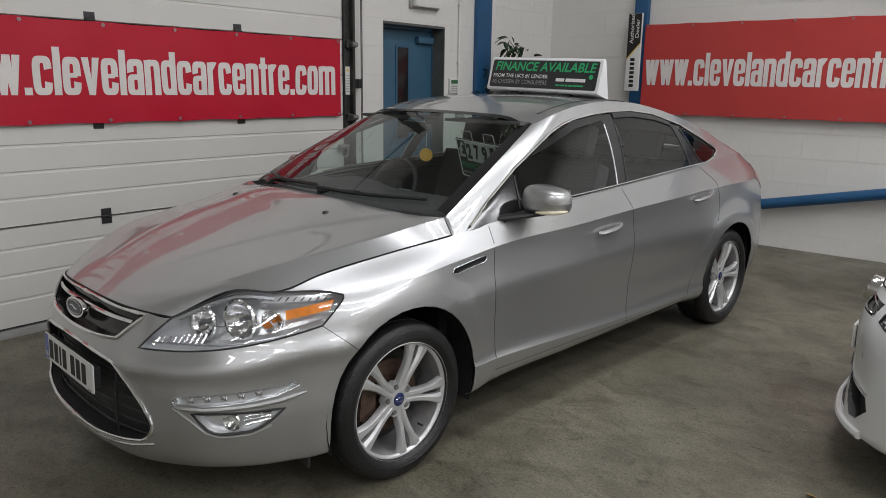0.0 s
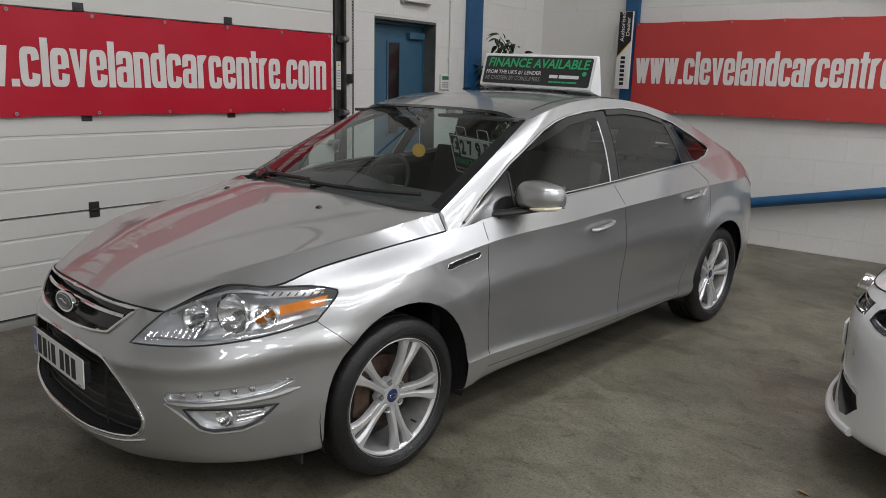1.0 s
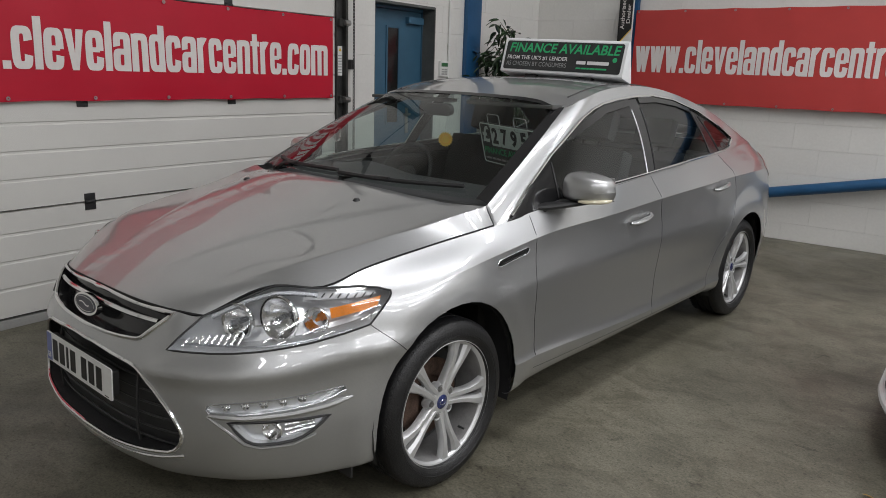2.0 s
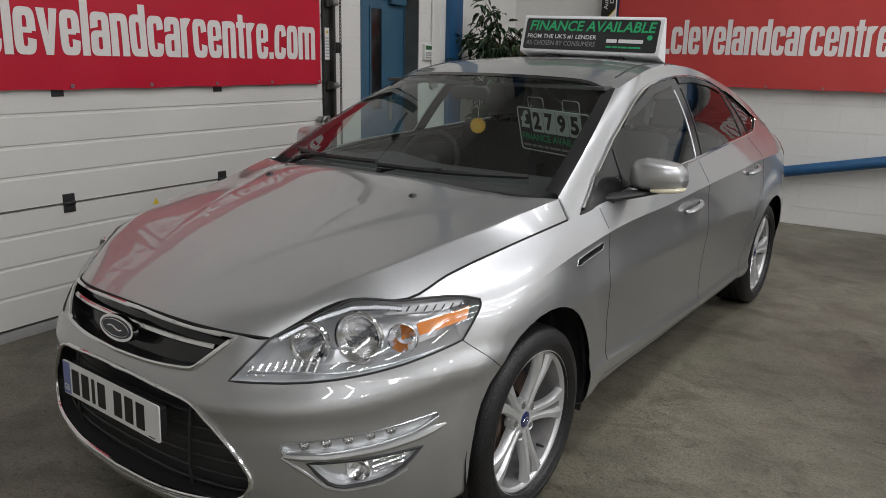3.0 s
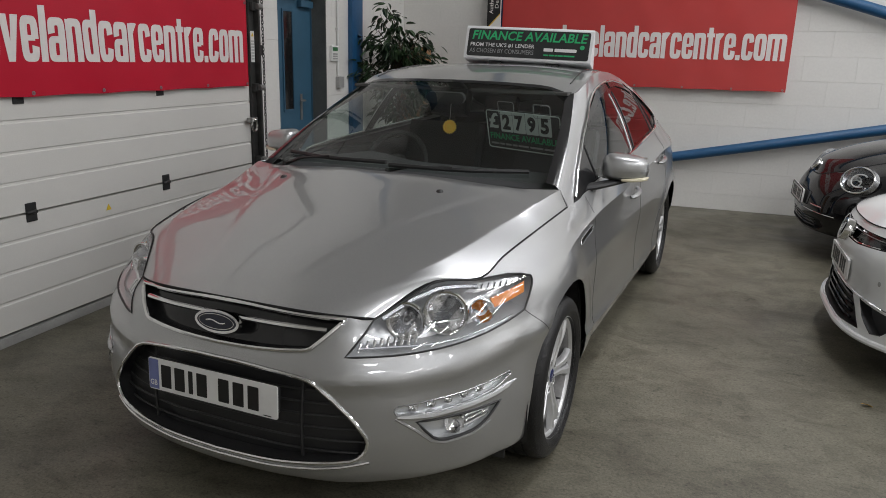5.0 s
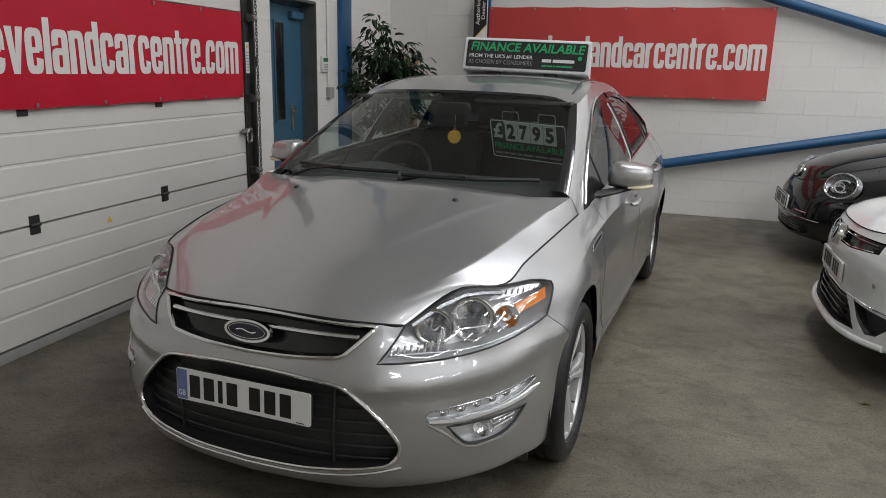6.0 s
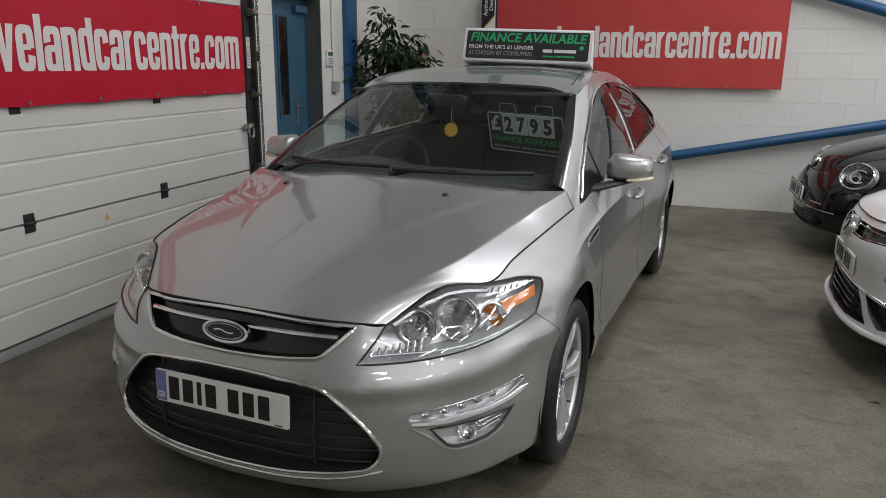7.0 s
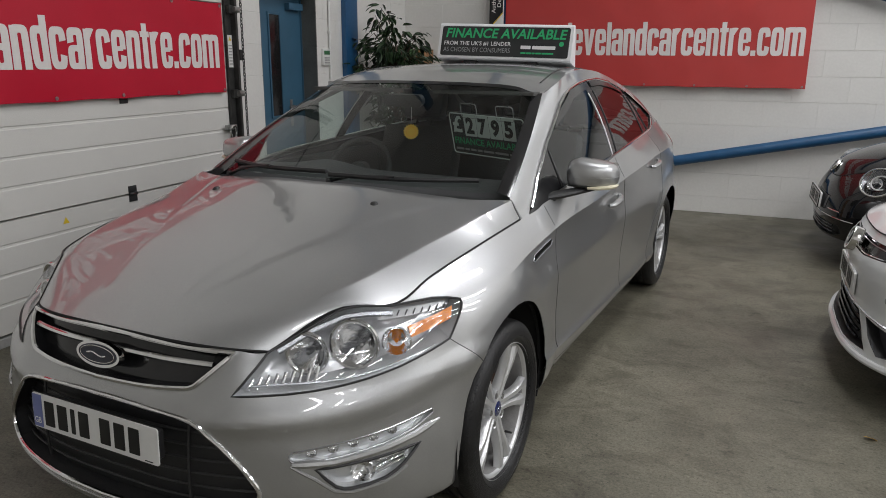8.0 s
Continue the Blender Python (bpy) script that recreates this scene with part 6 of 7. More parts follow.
wedge = [(0.0, 0.0), (0.185, 0.0), (0.197, -0.008), (0.197, -0.022), (0.185, -0.032), (0.0, -0.135), (-0.006, -0.12), (-0.006, -0.01)]
bm = prism([(-z, y) for y, z in wedge], -half, half, Matrix(((0, 0, 1, 0), (0, 1, 0, 0), (-1, 0, 0, 0), (0, 0, 0, 1))), 0.003)
part("case", bm, SIGN_WHITE, rs, "white plastic case")
part("face", prism([(x, y + 0.0945) for x, y in rounded(0.755, 0.168, 0.012)], 0.0006, 0.002), BOARD_BLACK, rs, "black face")
lettering("lettering", "FINANCE AVAILABLE", 0.715, 0.056, Matrix.Translation((-0.352, 0.112, 0.003)), GREEN, rs, 0.022, shear=0.15, label="green italic capitals")
lettering("lettering", "FROM THE UK'S #1 LENDER", 0.405, 0.026, Matrix.Translation((-0.358, 0.068, 0.003)), WHITE_INK, rs, 0.014, label="white capitals")
lettering("lettering", "AS CHOSEN BY CONSUMERS", 0.405, 0.026, Matrix.Translation((-0.360, 0.032, 0.003)), GREY_INK, rs, 0.0, label="thin grey capitals")
for x0, w in ((0.105, 0.058), (0.172, 0.132)):
    part("name_bar", prism(rounded(w, 0.019, 0.004), 0.0025, 0.0032, Matrix.Translation((x0 + w / 2, 0.066, 0))), WHITE_INK, rs, "plain white bar")
for x0, w in ((0.108, 0.03), (0.142, 0.03), (0.176, 0.014), (0.194, 0.032), (0.230, 0.066)):
    part("small_bar", prism(rounded(w, 0.009, 0.002), 0.0025, 0.0032, Matrix.Translation((x0 + w / 2, 0.034, 0))), GREEN, rs, "plain green bar")
part("dot", lathe([(0.0, 0.0034), (0.013, 0.0034), (0.0135, 0.002)], 20, Matrix.Translation((0.335, 0.088, 0))), GREEN, rs, "green dot")
for x in (-0.20, 0.16):
    part("foot", box((x - 0.04, -0.03, -0.10), (x + 0.04, -0.004, -0.03), 0.004), BLACK_PLASTIC, rs, "black magnetic foot")

# price board behind the windscreen
pt = Vector((0.165, 0.998, 1.274))
px_axis = Vector((0.462, -0.150, -0.009)).normalized()
py_axis = Vector((0.032, -0.07, 0.205)).normalized()
pz_axis = px_axis.cross(py_axis).normalized()
py_axis = pz_axis.cross(px_axis)
PB = Matrix((px_axis, py_axis, pz_axis)).transposed().to_4x4()
PB.translation = pt - py_axis * 0.215
pb = thing("price_board", CAR @ PB, "black price board with white numbers hung behind the windscreen", "price board")
PALE = material("price_white", (0.62, 0.68, 0.66), 0.5)
part("board", prism([(x + 0.235, y + 0.1075) for x, y in rounded(0.47, 0.215, 0.015)], -0.004, 0.0), BOARD_BLACK, pb)
part("border", tube([(x + 0.235, y + 0.1075, 0.001) for x, y in rounded(0.455, 0.20, 0.014)], 0.003, 5, True), PALE, pb, "white outline")
lettering("lettering", "£", 0.062, 0.085, Matrix.Translation((0.022, 0.112, 0.001)), PALE, pb, 0.03)
for k, d in enumerate("2795"):
    x = 0.098 + 0.079 * k
    part("digit_card", prism(rounded(0.076, 0.108, 0.006), 0.0008, 0.0022, Matrix.Translation((x + 0.038, 0.153, 0))), PALE, pb, "white digit card")
    lettering("digit", d, 0.050, 0.082, Matrix.Translation((x + 0.013, 0.112, 0.003)), INK, pb, 0.045)
lettering("lettering", "FINANCE AVAILABLE", 0.425, 0.034, Matrix.Translation((0.022, 0.055, 0.001)), GREEN, pb, 0.015)
for k, w in enumerate((0.05, 0.03, 0.035, 0.03, 0.065, 0.08, 0.07)):
    part("small_bar", prism(rounded(w, 0.010, 0.002), 0.0005, 0.0012, Matrix.Translation((0.022 + sum((0.05, 0.03, 0.035, 0.03, 0.065, 0.08, 0.07)[:k]) + 0.008 * k + w / 2, 0.030, 0))), GREY_INK, pb)
for x in (0.14, 0.36):
    part("hanging_tab", tube([(x + a, b + 0.225, 0.001) for a, b in rounded(0.10, 0.07, 0.012)], 0.0022, 5, True), GREY_INK, pb, "white-edged hanging tab")

# yellow sun air freshener
sun = thing("air_freshener", CAR @ pose(-0.013, 0.955, 1.169, 90, 0, 35), "yellow sun-shaped air freshener on a string", "air freshener")
SUN = material("sun_yellow", (0.62, 0.38, 0.03), 0.6)
star = [((0.040 if k % 2 else 0.032) * math.cos(2 * math.pi * k / 36), (0.040 if k % 2 else 0.032) * math.sin(2 * math.pi * k / 36)) for k in range(36)]
part("disc", prism(star, -0.003, 0.0), SUN, sun)
part("ring", tube([(0.024 * math.cos(2 * math.pi * k / 24), 0.024 * math.sin(2 * math.pi * k / 24), 0.0005) for k in range(24)], 0.0012, 5, True), AMBER, sun, "orange ring")
part("string", tube([(0, 0.040, 0), (0.003, 0.10, 0.0), (0.004, 0.155, 0.02)], 0.0012, 5), WHITE_INK, sun)

# ---- the two other cars, parked side on to the first ----
HEAD_DARK = material("smoked_lamp", (0.03, 0.03, 0.035), 0.15, 0.3)


def end_stations(ws, top5, top6):
    """Flank and tail profiles shared by the two cars; ws: (y, half width, shoulder z, belt x, belt z)."""
    out = []
    for y, w, zs, xb, zb in ws:
        out.append([(w - 0.10, y, 0.2), (w - 0.03, y, 0.225), (w - 0.005, y, 0.36), (w, y, 0.5), (w, y, 0.68), (w - 0.02, y, zs), (xb, y, zb)])
    return out


def tail(y, w, z):
    return [
        [(w * 0.8, y - 0.25, 0.24), (w * 0.88, y - 0.22, 0.27), (w * 0.92, y - 0.20, 0.38), (w * 0.93, y - 0.19, 0.5), (w * 0.92, y - 0.2, 0.7), (w * 0.87, y - 0.24, 0.9), (w * 0.74, y - 0.34, z)],
        [(0, y - 0.1, 0.24), (0, y - 0.03, 0.27), (0, y, 0.38), (0, y, 0.5), (0, y - 0.02, 0.7), (0, y - 0.07, 0.9), (0, y - 0.2, z)],
    ]


def shell_of(stations, wheelbase, holes):
    body = outward(grid(body_rows(stations, 7, 5, ((0.0, 0.33), (wheelbase, 0.33)))), (0, 1.2, 0.5))
    tree = BVHTree.FromBMesh(body)
    sh = body.copy()
    for wy in (0.0, wheelbase):
        cut(sh, arch(wy, 0.33, 0.365), *SIDE, False, left)
    for poly, uv in holes:
        cut(sh, poly, *uv, False, lambda c: c.y < 0.0)
    return body, tree, sh


def laid(tree, pts, uv, out, step=0.03, closed=False, sign=1):
    """A line laid on a car's nose by a tree, on its left (1) or right (-1) half, or across both (0)."""
    u, v = Vector(uv[0]), Vector(uv[1])
    d = Vector((0, 1, 0)) if uv is FRONT else (INWARD if uv is OBL else Vector((-1, 0, 0)))
    res = []
    pairs = list(zip(pts, pts[1:] + pts[:1])) if closed else list(zip(pts, pts[1:]))
    for (p0, q0), (p1, q1) in pairs:
        n = max(1, int(math.hypot(p1 - p0, q1 - q0) / step))
        for k in range(n):
            p, q = p0 + (p1 - p0) * k / n, q0 + (q1 - q0) * k / n
            pp = max(abs(p), 1e-4) if sign == 0 else p
            h = tree.ray_cast(u * pp + v * q - d * 3, d)
            if h[0]:
                c = h[0] - d * out
                res.append((math.copysign(c.x, p) if sign == 0 else c.x * sign, c.y, c.z))
    return res


def simple_wheel(parent, x, y, r, sx):
    m = Matrix.Translation((sx * x, y, r)) @ Matrix.Rotation(radians(90 * sx), 4, "Y")
    k = r / 0.3225
    rim = part("wheel", lathe([(0.239, 0.095), (0.244, 0.09), (0.226, 0.07), (0.214, 0.0), (0.214, -0.08), (0.239, -0.095)], 40), SATIN, parent, "alloy wheel with a black tyre")
    rim.matrix_basis = m @ Matrix.Diagonal((k, k, 1, 1))
    part("tyre", lathe(tyre_prof, 48), RUBBER, rim)
    for j in range(5):
        part("spoke", spoke_mesh(radians(72 * j)), SATIN, rim)
    part("brake_disc", lathe([(0.0, -0.012), (0.15, -0.002), (0.15, -0.024), (0.0, -0.024)], 32), RUST, rim)


def cabin_of(parent, mat, fx, fy, y_off, fz):
    """Glasshouse and roof, shaped like the first car's but rescaled."""
    sc = [[(a[0] * fx, a[1] * fy + y_off, 0.9 + (a[2] - 0.9) * fz) for a in pair] for pair in BAND]
    rows = band_rows(sc, 4, 8)
    g = 3 * 4
    part("windscreen", mirrored(outward(grid(rows[: g + 1]), (0, 1.6, 0.8))), GLASS, parent).visible_shadow = False
    sb = outward(grid(rows[g:]), (0, 1.6, 0.8))
    dl = [(y * fy + y_off, 0.9 + (z - 0.9) * fz) for y, z in DLO]
    panes = cut(sb.copy(), dl, *SIDE, True, left)
    cut(sb, dl, *SIDE, False, left)
    part("cabin_frame", thick(mirrored(sb), 0.004), mat, parent)
    for b in (panes.copy(), flipped(panes)):
        bmesh.ops.recalc_face_normals(b, faces=b.faces)
        part("side_window", b, DARK_GLASS, parent).visible_shadow = False
    r = [[(p[0] * fx, p[1] * fy + y_off, 0.9 + (p[2] - 0.9) * fz) for p in (roof_point(v / 24, w / 14) for w in range(15))] for v in range(24)]
    part("roof", thick(mirrored(outward(grid(r), (0, 1.6, 0.8))), 0.003), mat, parent)
    part("cabin_floor", box((-0.66, 0.45, 0.25), (0.66, 2.6, 0.7), 0.02), CABIN, parent)
    part("dashboard", box((-0.68, 0.42, 0.7), (0.68, 0.85, 0.97), 0.04), CABIN, parent)


def bonnet_of(parent, mat, stations, idx, mid, end_w):
    keys = [stations[i][6] for i in idx]
    s = [0.0]
    for a, b in zip(keys, keys[1:]):
        s.append(s[-1] + (Vector(b) - Vector(a)).length)
    ek = [(t / s[-1], p) for t, p in zip(s, keys)]

    def at(v, w):
        e, c = spline(ek, v), spline(mid, v)
        return (e[0] * w, c[1] + (e[1] - c[1]) * w ** (3.0 - 1.0 * v), c[2] + (e[2] - c[2]) * w**end_w)

    rows = [[at(v / 30, w / 24) for w in range(25)] for v in range(31)]
    part("bonnet", thick(mirrored(outward(grid(rows), (0, -0.2, 0.2))), 0.003), mat, parent)
    line = [Vector(spline(ek, k / 20)) + Vector((0, 0, 0.001)) for k in range(21)]
    nose = [Vector((w / 12 * keys[0][0], at(0, abs(w) / 12)[1], at(0, abs(w) / 12)[2])) for w in range(-12, 13)]
    for p in (line, both(line), nose):
        part("panel_gap", tube(p, 0.0035, 6), GAP, parent)
    return at


# white hatchback
WS = [
    [(0, -0.72, 0.17), (0, -0.872, 0.185), (0, -0.885, 0.25), (0, -0.868, 0.42), (0, -0.868, 0.58), (0, -0.840, 0.67), (0, -0.80, 0.735)],
    [(0.3, -0.70, 0.17), (0.3, -0.858, 0.185), (0.3, -0.870, 0.25), (0.3, -0.850, 0.42), (0.3, -0.850, 0.58), (0.3, -0.820, 0.67), (0.3, -0.775, 0.742)],
    [(0.54, -0.62, 0.18), (0.56, -0.785, 0.19), (0.57, -0.795, 0.26), (0.56, -0.775, 0.43), (0.55, -0.77, 0.59), (0.53, -0.74, 0.68), (0.50, -0.69, 0.760)],
    [(0.68, -0.50, 0.18), (0.735, -0.645, 0.195), (0.75, -0.655, 0.28), (0.742, -0.64, 0.45), (0.725, -0.625, 0.60), (0.695, -0.59, 0.70), (0.62, -0.54, 0.79)],
    [(0.75, -0.38, 0.19), (0.825, -0.44, 0.21), (0.845, -0.44, 0.32), (0.85, -0.42, 0.47), (0.835, -0.41, 0.62), (0.795, -0.38, 0.73), (0.675, -0.34, 0.825)],
] + end_stations([(0.0, 0.893, 0.80, 0.72, 0.895), (0.45, 0.885, 0.86, 0.775, 0.955), (1.3, 0.892, 0.90, 0.80, 1.0), (2.2, 0.90, 0.92, 0.785, 1.04), (2.62, 0.90, 0.93, 0.75, 1.06), (2.95, 0.87, 0.93, 0.70, 1.06)], 0, 0) + tail(3.38, 0.86, 1.06)
W_LAMP = eased([(-0.115, 0.655), (-0.10, 0.70), (0.06, 0.765), (0.21, 0.79), (0.315, 0.785), (0.30, 0.735), (0.17, 0.665), (0.0, 0.635)], (0, 4))
W_STRIP = [(-0.50, 0.712), (0, 0.700), (0.50, 0.712), (0.51, 0.655), (0.25, 0.630), (0, 0.624), (-0.25, 0.630), (-0.51, 0.655)]
W_INTAKE = [(0, 0.40), (0.34, 0.392), (0.42, 0.33), (0.50, 0.245), (0.3, 0.228), (0, 0.222)]
W_POCKET = [(0.43, 0.386), (0.66, 0.365), (0.69, 0.32), (0.64, 0.262), (0.585, 0.25), (0.50, 0.31)]
WHITE_CAR = pose(0.37, 3.824, 0, 0, 0, -91)
wc = thing("white_car", WHITE_CAR, "white hatchback car with dark headlights parked on the concrete floor", "car")
wbody, wtree, wsh = shell_of(WS, 2.62, [(W_LAMP, OBL), ([q for q in W_STRIP if q[0] >= 0], FRONT), (W_INTAKE, FRONT), (W_POCKET, FRONT)])
part("body", thick(mirrored(wsh), 0.003), WHITE_PAINT, wc, "white body shell")
bonnet_of(wc, WHITE_PAINT, WS, (2, 3, 4, 5, 6), [(0, (0, -0.80, 0.738)), (0.12, (0, -0.72, 0.79)), (0.35, (0, -0.5, 0.86)), (0.7, (0, -0.1, 0.955)), (1, (0, 0.22, 1.01))], 2.4)
cabin_of(wc, WHITE_PAINT, 0.93, 0.90, 0.03, 0.95)
lamp_back = cut(wbody.copy(), W_LAMP, *OBL, True, lambda c: c.y < 0)
wl = two("headlight", pan(lamp_back.copy(), INWARD * 0.05), HEAD_DARK, (wc, wc), "smoked headlight")
for p, z in ((0.02, 0.69), (0.12, 0.715)):
    u = Vector(OBL[0]) * p + Vector((0, 0, z))
    h = wtree.ray_cast(u - INWARD * 3, INWARD)[0] + INWARD * 0.03
    two("reflector_bowl", lathe([(0.005, -0.02), (0.022, -0.012), (0.036, 0.004), (0.041, 0.002)], 22, facing(h, (0.25, -1, 0))), LAMP_SILVER, wl)
lp = laid(wtree, [(-0.09, 0.66), (0.0, 0.648), (0.16, 0.676), (0.28, 0.735)], OBL, -0.012)
two("light_bar", tube(lp, 0.006, 6), LAMP_SILVER, wl)
for ob in two("lens", moved(lamp_back, INWARD * 0.001), LENS, wl):
    ob.visible_shadow = False
two("gasket", tube(laid(wtree, W_LAMP, OBL, 0.0, 0.03, True), 0.004, 6, True), BLACK_PLASTIC, wl)
wg = part("grille", pan(mirrored(cut(wbody.copy(), [q for q in W_STRIP if q[0] >= 0], *FRONT, True, lambda c: c.y < 0)), (0, 0.03, 0)), BLACK_GLOSS, wc, "slim black grille")
part("chrome_line", tube(laid(wtree, [(-0.50, 0.660), (-0.25, 0.637), (0, 0.631), (0.25, 0.637), (0.50, 0.660)], FRONT, -0.004, sign=0), 0.0045, 6), CHROME, wg, "chrome line")
part("chrome_line", tube(laid(wtree, [(-0.48, 0.690), (0, 0.680), (0.48, 0.690)], FRONT, -0.01, sign=0), 0.003, 6), SILVER, wg)
bmW = Matrix.Translation((0, -0.872, 0.660)) @ Matrix.Rotation(radians(72), 4, "X")
bd = part("badge", lathe([(0.0, 0.004), (0.045, 0.004), (0.050, 0.010), (0.060, 0.010), (0.063, 0.0), (0.063, -0.04)], 32, bmW), CHROME, wg, "round chrome badge")
part("badge_field", lathe([(0.0, 0.0055), (0.046, 0.0055)], 28, bmW), BLACK_GLOSS, bd)
for a in (-35, 0, 35):
    part("badge_mark", tube([bmW @ Vector((0.03 * math.sin(radians(a)), 0.035, 0.008)), bmW @ Vector((0.0, -0.03, 0.008))], 0.004, 5), CHROME, bd)
wi = part("intake", pan(mirrored(cut(wbody.copy(), W_INTAKE, *FRONT, True, lambda c: c.y < 0)), (0, 0.06, 0)), BLACK_PLASTIC, wc, "black lower intake")
part("chrome_line", tube(laid(wtree, [(-0.70, 0.378), (-0.5, 0.395), (-0.3, 0.404), (0, 0.408), (0.3, 0.404), (0.5, 0.395), (0.70, 0.378)], FRONT, 0.001, sign=0), 0.006, 6), CHROME, wi, "chrome line")
for z in (0.255, 0.29, 0.325, 0.36):
    part("slat", tube(laid(wtree, [(-0.38, z), (0, z + 0.006), (0.38, z)], FRONT, -0.022, sign=0), 0.008, 6), BLACK_GLOSS, wi)
two("side_pocket", pan(cut(wbody.copy(), W_POCKET, *FRONT, True, lambda c: c.y < 0), (0, 0.05, 0)), BLACK_PLASTIC, (wc, wc), "black side intake")
splitter = laid(wtree, [(-0.72, 0.215), (-0.4, 0.205), (0, 0.202), (0.4, 0.205), (0.72, 0.215)], FRONT, 0.006, sign=0)
part("splitter", tube(splitter, 0.017, 8), WHITE_PAINT, wc, "white lower lip")
npl = Matrix.Translation((0, -0.874, 0.485)) @ Matrix.Rotation(radians(90), 4, "X")
wp = part("number_plate", prism(rounded(0.52, 0.111, 0.008), -0.012, 0.0, npl), PLATE_WHITE, wc, "white number plate with black bars")
for x in (-0.185, -0.128, -0.076, -0.024, 0.062, 0.118, 0.174):
    part("bar", prism(rounded(0.042, 0.079, 0.003), 0.0003, 0.001, npl @ Matrix.Translation((x, 0, 0))), INK, wp)
part("sensor", lathe([(0.0, 0.002), (0.012, 0.002), (0.013, 0.0)], 16, facing(wtree.ray_cast(Vector((0.55, -3, 0.50)), Vector((0, 1, 0)))[0], (0.3, -1, 0))), GREY_PLASTIC, wc)
for sx in (1, -1):
    for y in (0, 2.62):
        simple_wheel(wc, 0.765, y, 0.318, sx)
        prof = [(0.385 * math.cos(radians(a)), 0.385 * math.sin(radians(a)) + 0.33) for a in range(-20, 201, 20)]
        part("wheel_liner", grid([[(sx * x, y + yy, z) for yy, z in prof] for x in (0.48, 0.70, 0.86)]), BLACK_PLASTIC, wc)
part("underbody", box((-0.48, -0.60, 0.15), (0.48, 3.1, 0.24), 0.02), GAP, wc)

# black rounded hatchback
BS = [
    [(0, -0.66, 0.20), (0, -0.820, 0.215), (0, -0.85, 0.29), (0, -0.855, 0.40), (0, -0.835, 0.52), (0, -0.805, 0.60), (0, -0.765, 0.655)],
    [(0.28, -0.64, 0.20), (0.29, -0.800, 0.215), (0.3, -0.828, 0.29), (0.3, -0.833, 0.40), (0.29, -0.815, 0.52), (0.28, -0.78, 0.60), (0.26, -0.74, 0.665)],
    [(0.52, -0.56, 0.20), (0.55, -0.705, 0.22), (0.575, -0.735, 0.30), (0.57, -0.74, 0.41), (0.55, -0.725, 0.54), (0.50, -0.68, 0.64), (0.42, -0.63, 0.715)],
    [(0.66, -0.46, 0.20), (0.71, -0.575, 0.225), (0.735, -0.60, 0.31), (0.735, -0.61, 0.44), (0.71, -0.60, 0.58), (0.65, -0.54, 0.70), (0.53, -0.46, 0.785)],
    [(0.74, -0.36, 0.20), (0.82, -0.42, 0.23), (0.845, -0.42, 0.33), (0.855, -0.41, 0.48), (0.835, -0.40, 0.63), (0.77, -0.34, 0.75), (0.59, -0.26, 0.845)],
] + end_stations([(0.0, 0.905, 0.80, 0.64, 0.915), (0.45, 0.89, 0.87, 0.71, 0.975), (1.3, 0.895, 0.91, 0.78, 1.02), (2.1, 0.905, 0.92, 0.76, 1.04), (2.54, 0.905, 0.92, 0.72, 1.05), (2.9, 0.87, 0.91, 0.64, 1.04)], 0, 0) + tail(3.36, 0.86, 1.02)
BLACK_CAR = pose(0.432, 6.371, 0, 0, 0, -89)
bc_ = thing("black_car", BLACK_CAR, "black rounded hatchback car with round headlights by the wall", "car")
B_INTAKE = [(-0.55, 0.33), (0, 0.345), (0.55, 0.33), (0.58, 0.28), (0.5, 0.245), (0, 0.235), (-0.5, 0.245), (-0.58, 0.28)]
bbody, btree, bsh = shell_of(BS, 2.54, [([q for q in B_INTAKE if q[0] >= 0], FRONT)])
part("body", thick(mirrored(bsh), 0.003), BLACK_PAINT, bc_, "glossy black body shell")
bonnet_of(bc_, BLACK_PAINT, BS, (1, 2, 3, 4, 5, 6), [(0, (0, -0.765, 0.658)), (0.10, (0, -0.715, 0.75)), (0.28, (0, -0.56, 0.845)), (0.6, (0, -0.18, 0.955)), (1, (0, 0.22, 1.02))], 2.2)
cabin_of(bc_, BLACK_PAINT, 0.90, 0.88, 0.03, 0.95)
bi = part("intake", pan(mirrored(cut(bbody.copy(), [q for q in B_INTAKE if q[0] >= 0], *FRONT, True, lambda c: c.y < 0)), (0, 0.06, 0)), BLACK_PLASTIC, bc_, "black lower intake")
for z in (0.265, 0.29, 0.315):
    part("slat", tube(laid(btree, [(-0.5, z), (0, z + 0.004), (0.5, z)], FRONT, -0.01, sign=0), 0.006, 6), BLACK_GLOSS, bi)
part("trim_line", tube(laid(btree, [(-0.70, 0.375), (-0.3, 0.385), (0, 0.388), (0.3, 0.385), (0.70, 0.375)], FRONT, 0.001, sign=0), 0.004, 6), CHROME, bi, "thin bright line")
hb = btree.ray_cast(Vector((0.695, -3, 0.672)), Vector((0, 1, 0)))[0]
hm = facing(hb + Vector((0.0, -0.012, 0.012)), (0.52, -0.74, 0.42)) @ Matrix.Diagonal((1.35, 0.95, 1.0, 1))
hb_l = two("headlight", lathe([(0.02, -0.05), (0.07, -0.04), (0.098, -0.012), (0.108, 0.014), (0.118, 0.016), (0.122, -0.02)], 36, hm), LAMP_GREY, (bc_, bc_), "round headlight with a chrome ring")
two("reflector_bowl", lathe([(0.004, -0.03), (0.03, -0.024), (0.045, -0.002), (0.05, -0.004)], 22, hm @ Matrix.Translation((-0.02, -0.015, 0.012))), LAMP_SILVER, hb_l)
